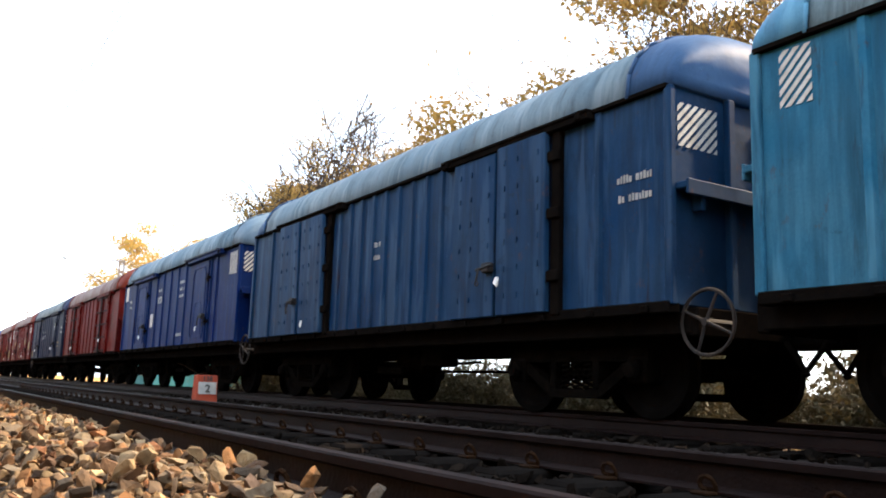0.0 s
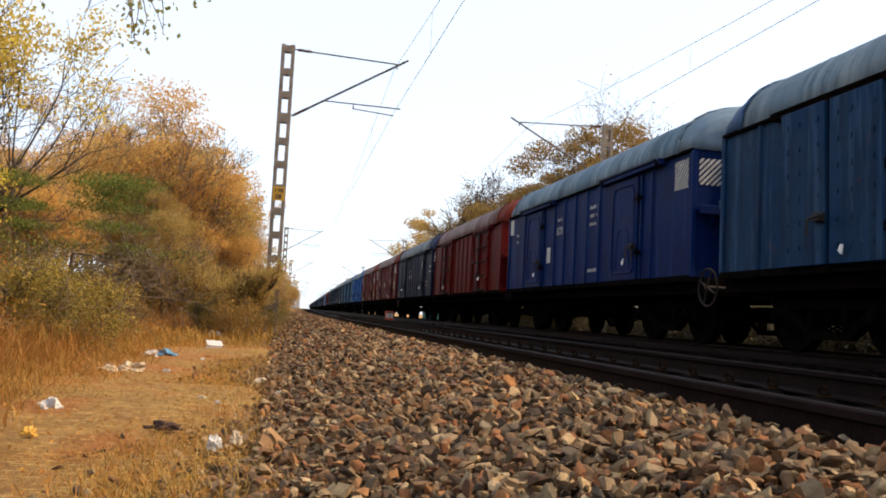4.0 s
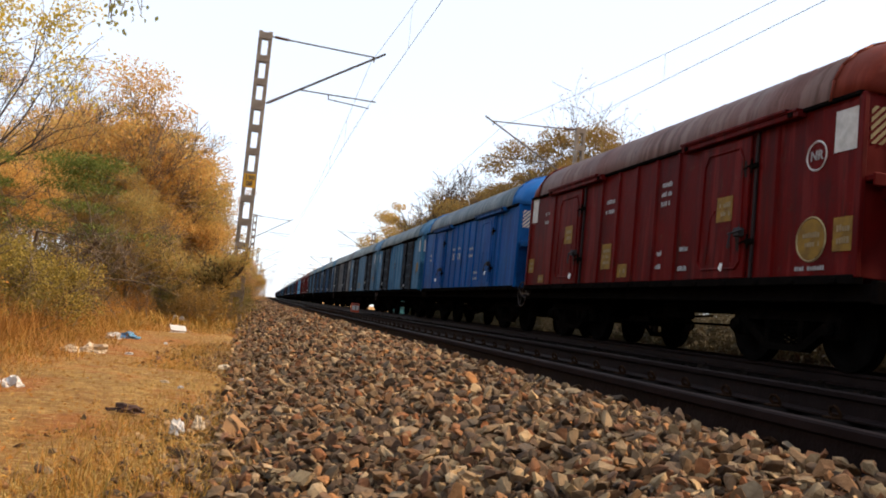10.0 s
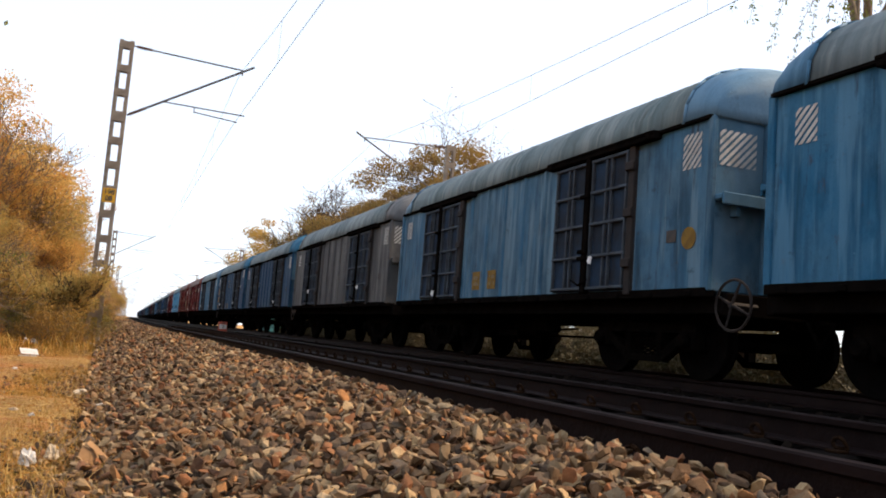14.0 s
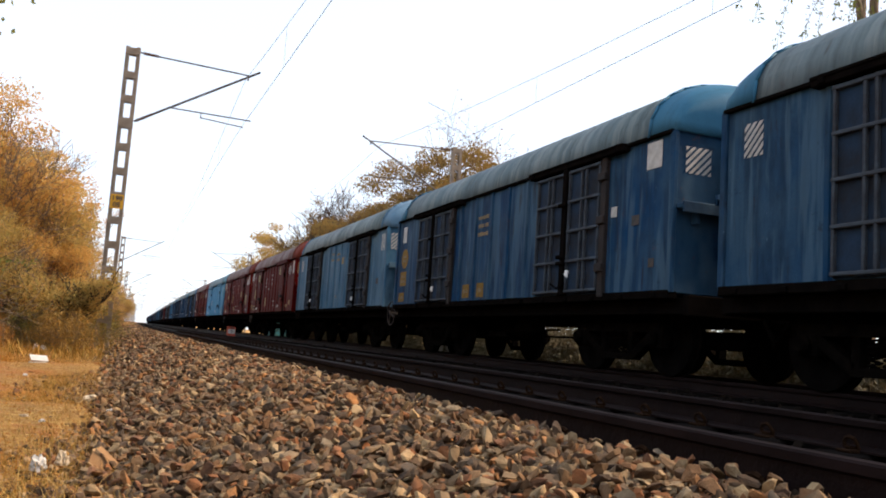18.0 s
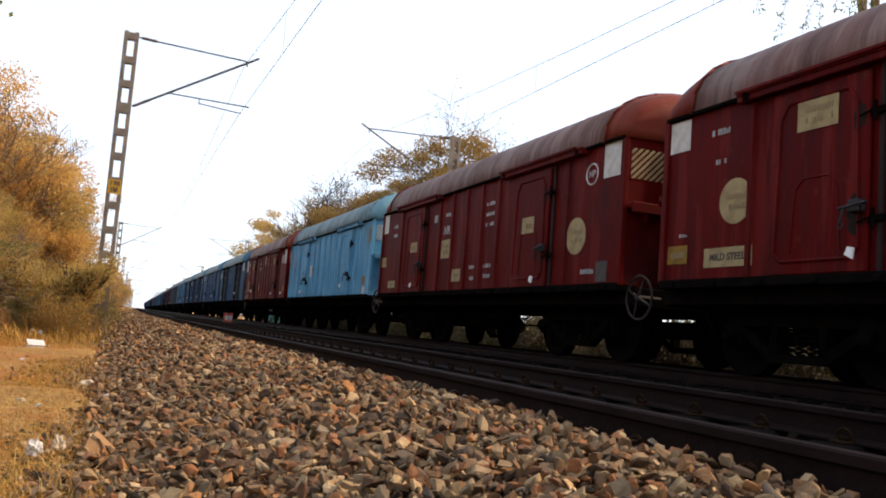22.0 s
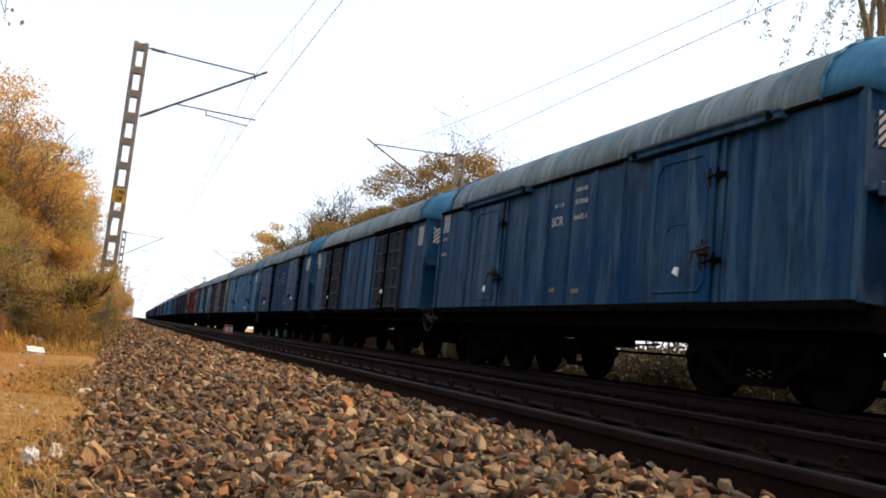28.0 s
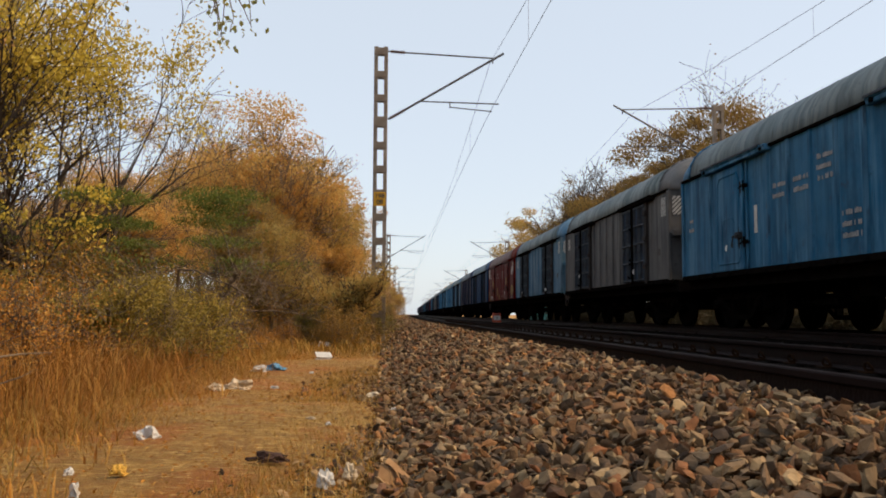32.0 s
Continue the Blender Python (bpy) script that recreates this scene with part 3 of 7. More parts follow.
def stones():
    rng = np.random.default_rng(5)
    shapes = [stone_shape(rng) for _ in range(48)]
    made = {"clean": ([], [], [0]), "shaded": ([], [], [0])}

    def scatter(x0, x1, y0, y1, count, s0, s1, lift, kind="clean"):
        verts, faces, base = made[kind]
        for _ in range(count):
            x, y = rng.uniform(x0, x1), rng.uniform(y0, y1)
            if abs(x - 0) < 0.085 or abs(x - GAUGE) < 0.085:
                continue
            s = rng.uniform(s0, s1) * rng.choice([0.6, 0.8, 1, 1.2, 1.5])
            shape, tris = shapes[rng.integers(48)]
            v = shape @ turn_matrix(rng, 0.6).T * s
            z = max(shoulder(x), GROUND - 0.01) + rng.uniform(-0.35, lift) * s
            verts.append(v + (x + bend(y), y, z))
            faces.append(tris + base[0])
            base[0] += len(shape)

    scatter(-2.12, -0.08, -0.5, 6, 27000, 0.013, 0.031, 1.6)
    scatter(-2.12, -0.08, 6, 14, 23000, 0.017, 0.034, 1.5)
    scatter(-2.12, -0.08, 14, 50, 25000, 0.023, 0.045, 1.2)
    scatter(-3.0, -2.0, -1, 22, 1300, 0.01, 0.026, 0.5)
    scatter(-2.5, -2.05, -1, 24, 3600, 0.012, 0.03, 0.5)
    scatter(-2.3, -2.05, -1, 40, 3600, 0.016, 0.034, 0.6)
    # stones in the train's shadow, painted darker
    scatter(0.08, 1.66, 0, 40, 3400, 0.03, 0.05, 0.3, "shaded")
    scatter(1.85, 5.2, 0, 50, 3800, 0.035, 0.06, 0.3, "shaded")
    scatter(5.5, 9.0, 4, 40, 1200, 0.05, 0.08, 0.3)
    scatter(-2.25, -0.1, 50, 110, 4200, 0.06, 0.11, 0.4)
    for kind, mat, lab in (("clean", STONE, "loose brown and grey broken stones"), ("shaded", SHADESTONE, "stones between the rails, coloured dark for the train's shade")):
        verts, faces, _ = made[kind]
        ob = new("loose_stones", soup("loose_stones", np.concatenate(verts).tolist(), np.concatenate(faces).tolist(), mat))
        ob.parent = ballast
        ob["kind"] = "stuff"
        ob["label"] = lab
    meshes = [soup("stone", v.tolist(), f.tolist(), STONE) for v, f in shapes[:24]]
    for i in range(300):
        x, y = rng.uniform(-1.95, -0.25), rng.uniform(1.6, 6.5)
        s = rng.uniform(0.024, 0.052)
        st = new("stone", meshes[i % 24])
        st.parent = ballast
        e = Euler((rng.normal(0, 0.5), rng.normal(0, 0.5), rng.uniform(0, 6.28)))
        st.matrix_basis = Matrix.LocRotScale((x + bend(y), y, shoulder(x) + 0.4 * s), e, (s, s, s))


# ---- the train ----
SIDE, FLOOR, EAVE, TOP, HALF = 1.6, 1.09, 3.23, 4.16, BODY / 2
HOOD = 0.55
DOORS = ((2.05, 3.95), (-3.95, -2.05))


def arch(n=14, w=SIDE + 0.04, z0=EAVE, rise=TOP - EAVE):
    pts = []
    for i in range(n + 1):
        a = math.pi * i / n
        c, s = math.cos(a), math.sin(a)
        pts.append((-w * math.copysign(abs(c) ** 0.82, c), z0 + rise * abs(s) ** 0.86))
    return pts


def body_mesh(bm):
    box(bm, -SIDE, -HALF, FLOOR, SIDE, HALF, EAVE - 0.004, 0.012)


def corner_post_mesh(bm):
    box(bm, -0.035, -0.05, FLOOR, 0.035, 0.05, EAVE - 0.01, 0.01)


def end_rib_mesh(bm):
    box(bm, -0.05, -0.04, FLOOR, 0.05, 0.04, EAVE - 0.01, 0.012)


def roof_mesh(bm):
    """A barrel roof with a rolled eave and lap seams."""
    ys = [-HALF + HOOD]
    for i in range(1, 6):
        y = -HALF + BODY * i / 6
        ys += [y - 0.04, y, y + 0.04]
    ys.append(HALF - HOOD)
    rows = []
    for j, y in enumerate(ys):
        k = 1.0 + (0.006 if 0 < j < len(ys) - 1 and j % 3 == 2 else 0)
        prof = arch()
        rows.append([bm.verts.new((x * k, y, EAVE + (z - EAVE) * k)) for x, z in prof] + [bm.verts.new((-x * 0.97, y, EAVE + (z - EAVE) * 0.95 - 0.03)) for x, z in prof])
    n = len(rows[0])
    for a, b in zip(rows, rows[1:]):
        for i in range(n):
            bm.faces.new((a[i], a[(i + 1) % n], b[(i + 1) % n], b[i]))
    bm.faces.new(rows[0])
    bm.faces.new(rows[-1][::-1])


def lunette_mesh(bm):
    """The roof's domed end, bent down from the last roof sheet to the end wall."""
    prof = arch(14, SIDE + 0.05, EAVE - 0.015, TOP - EAVE + 0.02)
    rings = []
    for i in range(6):
        a = math.pi / 2 * i / 5
        k = 0.52 + 0.48 * math.cos(a)
        rings.append([bm.verts.new((x * (1 - 0.035 * i / 5), HOOD * 1.08 * math.sin(a) - HOOD, EAVE + (z - EAVE) * k)) for x, z in prof])
    for p, q in zip(rings, rings[1:]):
        for i in range(len(p) - 1):
            bm.faces.new((p[i], p[i + 1], q[i + 1], q[i]))
    bm.faces.new(rings[-1])
    bm.faces.new([r[0] for r in rings] + [r[-1] for r in rings][::-1])
    seam = [(x * 1.006, -HOOD + 0.02, EAVE + (z - EAVE) * 1.006) for x, z in prof]
    for p, q in zip(seam, seam[1:]):
        tube(bm, p, q, 0.022, 0.022, 5)


def rib_mesh(bm):
    """A pressed hat-section pillar with a flared foot."""
    prof = [(0.0, -0.055), (-0.036, -0.032), (-0.036, 0.032), (0.0, 0.055)]
    rows = [[bm.verts.new((x * k, y, z)) for x, y in prof] for z, k in ((FLOOR - 0.03, 0.35), (FLOOR + 0.06, 1), (EAVE - 0.05, 1), (EAVE - 0.005, 0.5))]
    for a, b in zip(rows, rows[1:]):
        for i in range(3):
            bm.faces.new((a[i], a[i + 1], b[i + 1], b[i]))
    bm.faces.new(rows[0][::-1])
    bm.faces.new(rows[-1])
    bm.faces.new([r[0] for r in rows] + [r[3] for r in rows][::-1])


def panel_door_mesh(bm):
    """A sliding leaf with a pressed, round-cornered outline and a half panel below."""
    box(bm, -0.05, -0.65, FLOOR + 0.03, 0.0, 0.65, EAVE - 0.13, 0.012)
    z0, z1, w = FLOOR + 0.17, EAVE - 0.27, 0.55
    loop = [(-w, z0 + 0.1), (-w + 0.1, z0), (w - 0.1, z0), (w, z0 + 0.1), (w * 0.92, z1 - 0.16), (w * 0.72, z1), (-w * 0.72, z1), (-w * 0.92, z1 - 0.16)]
    for a, b in zip(loop, loop[1:] + loop[:1]):
        tube(bm, (-0.05, *a), (-0.05, *b), 0.02, 0.02, 6)
    half = [(-w * 0.6, z0 + 0.08), (-w * 0.5, z0 + 0.75), (-w * 0.3, z0 + 0.86), (w * 0.3, z0 + 0.86), (w * 0.5, z0 + 0.75), (w * 0.6, z0 + 0.08)]
    for a, b in zip(half, half[1:]):
        tube(bm, (-0.048, *a), (-0.048, *b), 0.013, 0.013, 6)


def frame_door_mesh(bm):
    """One leaf of a braced door: a plain sheet."""
    box(bm, -0.035, -0.48, FLOOR + 0.05, 0.0, 0.48, EAVE - 0.12, 0.008)


def upright_mesh(bm):
    box(bm, -0.085, -0.019, FLOOR + 0.06, -0.034, 0.019, EAVE - 0.13, 0.006)


def door_rail_mesh(bm):
    box(bm, -0.092, -0.47, -0.021, -0.033, 0.47, 0.021, 0.008)


def far_door_mesh(bm):
    """A braced leaf of the wagons that stay far off, sheet and grid in one."""
    frame_door_mesh(bm)
    for y in (-0.44, 0.0, 0.44):
        box(bm, -0.095, y - 0.028, FLOOR + 0.06, -0.03, y + 0.028, EAVE - 0.13)


def lock_bar_mesh(bm):
    """The locking upright between two leaves, with its hasps and chain."""
    box(bm, -0.13, -0.055, FLOOR + 0.02, -0.02, 0.055, EAVE - 0.1, 0.01)
    for z in (1.62, 1.72, 2.55):
        box(bm, -0.17, -0.11, z - 0.03, -0.12, 0.11, z + 0.03, 0.01)
    tube(bm, (-0.16, -0.2, 1.3), (-0.15, 0.06, 1.22), 0.014, 0.014, 6)
    tube(bm, (-0.15, 0.06, 1.22), (-0.16, 0.24, 1.3), 0.014, 0.014, 6)


def plank_door_mesh(bm):
    """A tall smooth leaf that leans out a little, with bolt heads."""
    box(bm, -0.11, -0.46, FLOOR + 0.02, -0.03, 0.46, EAVE - 0.08, 0.012)
    for i in range(6):
        for y in (-0.33, 0.05, 0.3):
            z = FLOOR + 0.25 + i * 0.32
            box(bm, -0.122, y - 0.018, z - 0.03, -0.108, y + 0.018, z + 0.03)


def slim_post_mesh(bm):
    """The narrow stop beside a panel door, with two hinge straps."""
    box(bm, -0.04, -0.03, FLOOR - 0.02, 0.0, 0.03, EAVE - 0.05, 0.008)


def strap_mesh(bm):
    box(bm, -0.075, -0.09, -0.035, -0.03, 0.09, 0.035, 0.01)
    tube(bm, (-0.07, 0.03, -0.1), (-0.07, 0.03, 0.1), 0.018, 0.018, 6)
    tube(bm, (-0.07, 0.03, 0.02), (-0.09, 0.2, -0.03), 0.013, 0.01, 6)


def rain_strip_mesh(bm):
    """A thin bent strip over a door that throws off rain."""
    box(bm, -0.17, -1.35, EAVE + 0.02, -0.02, 1.35, EAVE + 0.035, 0.004)
    box(bm, -0.172, -1.35, EAVE - 0.005, -0.16, 1.35, EAVE + 0.03, 0.003)


def door_post_mesh(bm):
    box(bm, -0.075, -0.07, FLOOR - 0.02, 0.0, 0.07, EAVE - 0.05, 0.01)
    for z in (1.5, 2.2, 2.85):
        box(bm, -0.12, -0.1, z - 0.06, -0.07, 0.1, z + 0.06, 0.01)


def latch_mesh(bm):
    box(bm, -0.1, -0.07, -0.06, 0.0, 0.07, 0.06, 0.012)
    tube(bm, (-0.1, -0.16, 0.02), (-0.1, 0.17, -0.02), 0.018, 0.018, 6)
    tube(bm, (-0.11, 0.1, 0.0), (-0.13, 0.12, -0.17), 0.014, 0.014, 6)
    ring(bm, (-0.12, 0.12, -0.19), (1, 0, 0), 0.03, 0.009, 8, 5)


def grease_mesh(seed, wide, tall):
    """A ragged patch of grease and rust, a few millimetres thick at its middle."""
    def f(bm):
        r = random.Random(seed)
        mid = bm.verts.new((-0.006, 0, 0))
        edge = []
        for i in range(22):
            a = math.tau * i / 22
            q = r.uniform(0.62, 0.9) * (1.25 if math.sin(a) < -0.6 else 1.0)
            edge.append(bm.verts.new((0, wide * q * math.cos(a), tall * q * math.sin(a))))
        for p, q in zip(edge, edge[1:] + edge[:1]):
            bm.faces.new((mid, p, q))
    return f


def tag_mesh(bm):
    vs = [bm.verts.new(p) for p in ((0, -0.035, 0.05), (0, 0.03, 0.06), (-0.02, 0.045, -0.02), (-0.015, -0.03, -0.06))]
    ws = [bm.verts.new(v.co + Vector((-0.02, 0.004, 0.006))) for v in vs]
    bm.faces.new(vs)
    bm.faces.new(ws[::-1])
    for i in range(4):
        bm.faces.new((vs[i], vs[(i + 1) % 4], ws[(i + 1) % 4], ws[i]))


def door_track_mesh(bm):
    box(bm, -0.13, -1.45, EAVE - 0.1, 0.0, 1.45, EAVE - 0.02, 0.01)
    box(bm, -0.15, -1.45, EAVE - 0.03, -0.02, 1.45, EAVE + 0.01, 0.008)


def gutter_mesh(bm):
    box(bm, -SIDE - 0.06, -HALF + 0.02, EAVE - 0.035, -SIDE + 0.02, HALF - 0.02, EAVE + 0.012, 0.006)
    for c in (3.0, -3.0):
        for e in (-1.5, 1.1):
            box(bm, -SIDE - 0.15, c + e - 0.05, EAVE - 0.09, -SIDE, c + e + 0.05, EAVE + 0.015, 0.01)


def sill_mesh(bm):
    box(bm, -SIDE - 0.05, -HALF, FLOOR - 0.08, -SIDE + 0.1, HALF, FLOOR + 0.035, 0.012)
    for i in range(15):
        y = -HALF + 0.3 + i * (BODY - 0.6) / 14
        box(bm, -SIDE - 0.09, y - 0.05, FLOOR - 0.07, -SIDE - 0.02, y + 0.05, FLOOR + 0.0, 0.01)


def solebar_mesh(bm):
    box(bm, -0.06, -HALF - 0.1, 0.82, 0.06, HALF + 0.1, FLOOR - 0.06, 0.015)


def headstock_mesh(bm):
    box(bm, -1.45, -0.06, 0.8, 1.45, 0.06, FLOOR - 0.02, 0.015)


def centre_sill_mesh(bm):
    box(bm, -0.25, -HALF, 0.72, 0.25, HALF, FLOOR - 0.05, 0.01)


def cross_member_mesh(bm):
    box(bm, -1.35, -0.06, 0.9, 1.35, 0.06, FLOOR - 0.03, 0.005)


def cylinder_mesh(bm):
    lathe(bm, [(0.05, -0.45), (0.16, -0.42), (0.19, -0.36), (0.19, 0.36), (0.16, 0.42), (0.05, 0.45)], (0, 0, 0), (0, 1, 0), 16)
    tube(bm, (0, 0.45, 0), (0, 1.1, 0.03), 0.025)
    tube(bm, (0, -0.2, 0.15), (0, -0.2, 0.4), 0.03)
    tube(bm, (0, 0.2, 0.15), (0, 0.2, 0.4), 0.03)


def rigging_mesh(bm):
    tube(bm, (-0.5, -2.6, 0.5), (-0.5, 2.6, 0.5), 0.02)
    tube(bm, (-0.9, -1.6, 0.62), (-0.3, 1.8, 0.55), 0.018)
    box(bm, -0.95, 0.5, 0.45, -0.85, 1.3, 0.56, 0.01)
    box(bm, -1.1, -0.9, 0.55, -0.8, -0.35, 0.83, 0.02)


def coupler_mesh(bm):
    box(bm, -0.1, -0.35, -0.1, 0.1, 0.1, 0.1, 0.02)
    box(bm, -0.18, 0.05, -0.16, 0.18, 0.36, 0.16, 0.05)
    tube(bm, (-0.3, 0.1, -0.1), (-0.33, 0.35, -0.42), 0.03)
    tube(bm, (0.3, 0.1, -0.1), (0.33, 0.35, -0.42), 0.03)


def hand_wheel_mesh(bm):
    ring(bm, (0, 0, 0), (1, 0, 0), 0.3, 0.018, 24, 6)
    for i in range(4):
        a = math.pi * i / 2 + 0.4
        tube(bm, (-0.02, 0, 0), (0, 0.3 * math.cos(a), 0.3 * math.sin(a)), 0.02, 0.013, 6)
    tube(bm, (-0.05, 0, 0), (0.35, 0, 0), 0.035, 0.03)


def shelf_mesh(bm):
    box(bm, -1.58, 0.0, 2.18, 1.58, 0.17, 2.25, 0.012)
    box(bm, -1.58, 0.15, 2.12, 1.58, 0.18, 2.27, 0.01)
    for x in (-1.3, 0, 1.3):
        box(bm, x - 0.03, 0.0, 2.0, x + 0.03, 0.12, 2.2, 0.005)


def side_frame_mesh(bm):
    """A cast diamond-pattern bogie side frame with axle boxes and a bolster opening."""
    def bar(a, b, h, w=0.1):
        (ya, za), (yb, zb) = a, b
        d = Vector((0, yb - ya, zb - za)).normalized()
        n = Vector((0, -d.z, d.y)) * h / 2
        c = [Vector((sx * w / 2, ya, za)) + sn * n for sx in (-1, 1) for sn in (-1, 1)]
        e = [Vector((sx * w / 2, yb, zb)) + sn * n for sx in (-1, 1) for sn in (-1, 1)]
        vs = [bm.verts.new(p) for p in (c[0], c[1], c[3], c[2], e[0], e[1], e[3], e[2])]
        for f in ((0, 1, 2, 3), (7, 6, 5, 4), (0, 4, 5, 1), (1, 5, 6, 2), (2, 6, 7, 3), (3, 7, 4, 0)):
            bm.faces.new([vs[i] for i in f])
    bar((-1.15, 0.66), (1.15, 0.66), 0.13, 0.16)
    bar((-0.42, 0.24), (0.42, 0.24), 0.1, 0.16)
    for s in (-1, 1):
        bar((s * 0.95, 0.6), (s * 0.4, 0.26), 0.12, 0.14)
        bar((s * 0.36, 0.24), (s * 0.36, 0.64), 0.1, 0.14)
        box(bm, -0.11, s * 1.0 - 0.14, 0.36, 0.11, s * 1.0 + 0.14, 0.64, 0.03)
        lathe(bm, [(0.1, 0), (0.11, 0.05), (0.08, 0.09)], (-0.11, s * 1.0, 0.5), (-1, 0, 0), 12)


def spring_mesh(bm):
    """One coil spring."""
    pts = [Vector((0.06 * math.cos(a), 0.06 * math.sin(a), 0.29 + a * 0.0095)) for a in [i * 0.7 for i in range(45)]]
    for a, b in zip(pts, pts[1:]):
        tube(bm, a, b, 0.015, 0.015, 5)
    bmesh.ops.remove_doubles(bm, verts=bm.verts, dist=0.004)


def bolster_mesh(bm):
    box(bm, -1.05, -0.2, 0.42, 1.05, 0.2, 0.62, 0.03)
    lathe(bm, [(0.25, 0), (0.25, 0.14)], (0, 0, 0.6), (0, 0, 1), 16)


def wheel_mesh(bm):
    lathe(bm, [(0.09, -0.09), (0.14, -0.09), (0.16, -0.03), (0.38, -0.035), (0.42, -0.065), (0.5, -0.065), (0.5, 0.05), (0.53, 0.055), (0.53, 0.08), (0.42, 0.075), (0.39, 0.02), (0.16, 0.03), (0.14, 0.09), (0.09, 0.09)], (0, 0, 0), (1, 0, 0), 32)


def axle_mesh(bm):
    tube(bm, (-1.05, 0, 0), (1.05, 0, 0), 0.085, 0.085, 14)


def patch_mesh(w, h):
    def f(bm):
        box(bm, -0.004, -w / 2, -h / 2, 0.0, w / 2, h / 2)
    return f


def disc_mesh(r):
    def f(bm):
        lathe(bm, [(r, 0.0), (r, 0.004)], (0, 0, 0), (-1, 0, 0), 28)
    return f


def clipped(poly, axis, limit, sign):
    """The part of a flat polygon on one side of a line."""
    out = []
    for p, q in zip(poly, poly[1:] + poly[:1]):
        a, b = sign * (p[axis] - limit), sign * (q[axis] - limit)
        if a <= 0:
            out.append(p)
        if a * b < 0:
            f = a / (a - b)
            out.append((p[0] + f * (q[0] - p[0]), p[1] + f * (q[1] - p[1])))
    return out


def hatch_mesh(w, h):
    """A warning patch of stripes at 45 degrees."""
    def f(bm):
        step = 0.1
        c = -(w + h) / 2
        while c < (w + h) / 2:
            r = w + h
            poly = [(c - r, r), (c + step * 0.55 - r, r), (c + step * 0.55 + r, -r), (c + r, -r)]
            for axis, lim, sign in ((0, w / 2, 1), (0, -w / 2, -1), (1, h / 2, 1), (1, -h / 2, -1)):
                poly = clipped(poly, axis, lim, sign) if poly else poly
            if len(poly) > 2:
                vs = [bm.verts.new((-0.003, y, z)) for y, z in poly]
                bm.faces.new(vs)
                bm.faces.new([bm.verts.new((0, y, z)) for y, z in poly][::-1])
            c += step
    return f


FACE = pose(0, 0, 0, 90, 0, -90)      # lays a flat text on the side that faces -x
COLOUR_WORDS = {"teal": "weathered teal-blue", "deep": "deep blue, rust-streaked", "navy": "dark navy-blue", "royal": "deep royal-blue", "slate": "grimy slate-blue", "bright": "bright blue",
                "steel": "faded steel-blue", "mid": "worn mid-blue", "pale": "pale sky-blue", "grey": "dirty grey", "red": "brick-red", "oxide": "rusty oxide-red"}
DOOR_WORDS = {"panel": "pressed panel doors", "grid": "dark braced doors", "plank": "tall battered plank doors"}
WAGONS, WHEELS = [], []


def mark(w, what, y, z, a, b, mat, label="", doors=""):
    on_leaf = abs(abs(y) - 3.05) < 0.75     # paint on a door leaf lies proud of the side
    at = pose(-SIDE - (0.006 if not on_leaf else {"panel": 0.06, "plank": 0.125, "grid": 0.045}.get(doors, 0.06)), y, z)
    if what == "patch":
        return part("painted_patch", patch_mesh(a, b), mat, w, label, at, ("patch", a, b))
    if what == "disc":
        return part("painted_disc", disc_mesh(a), mat, w, label, at, ("disc", a))
    if what == "ring":
        return part("painted_ring", lambda bm: ring(bm, (0, 0, 0), (1, 0, 0), a, 0.014, 28, 4), mat, w, label, at, ("ring", a))
    if what == "hatch":
        return part("warning_stripes", hatch_mesh(a, b), mat, w, label, at, ("hatch", a, b))
    if what in ("bars", "fine"):                   # lettering too small to read
        def rows(bm):
            r = random.Random(int(abs(y * 100 + z * 1000 + a * 77)))
            n = max(1, int(b / (0.16 if what == "bars" else 0.1)))
            tall = min(0.042, 0.3 * b / n)
            for i in range(n):
                zz = b / 2 - (i + 0.5) * b / n
                yy = -a / 2
                while yy < a / 2 - 0.05:
                    l = r.uniform(0.02, 0.045)
                    if r.random() > 0.12:
                        box(bm, -0.004, yy, zz - tall, 0, min(a / 2, yy + l), zz + tall * r.uniform(0.4, 1))
                    yy += l + 0.014
        ob = part("lettering", rows, FADEDWHITE if mat is WHITEPAINT else mat, w, label, at)
        ob["kind"] = "stuff"
        return ob
    if what == "MILD STEEL":
        at = pose(-SIDE - 0.0115, y, z)
    return words("lettering", what, a * 0.85, FADEDWHITE if mat is WHITEPAINT else mat, w, at @ FACE)


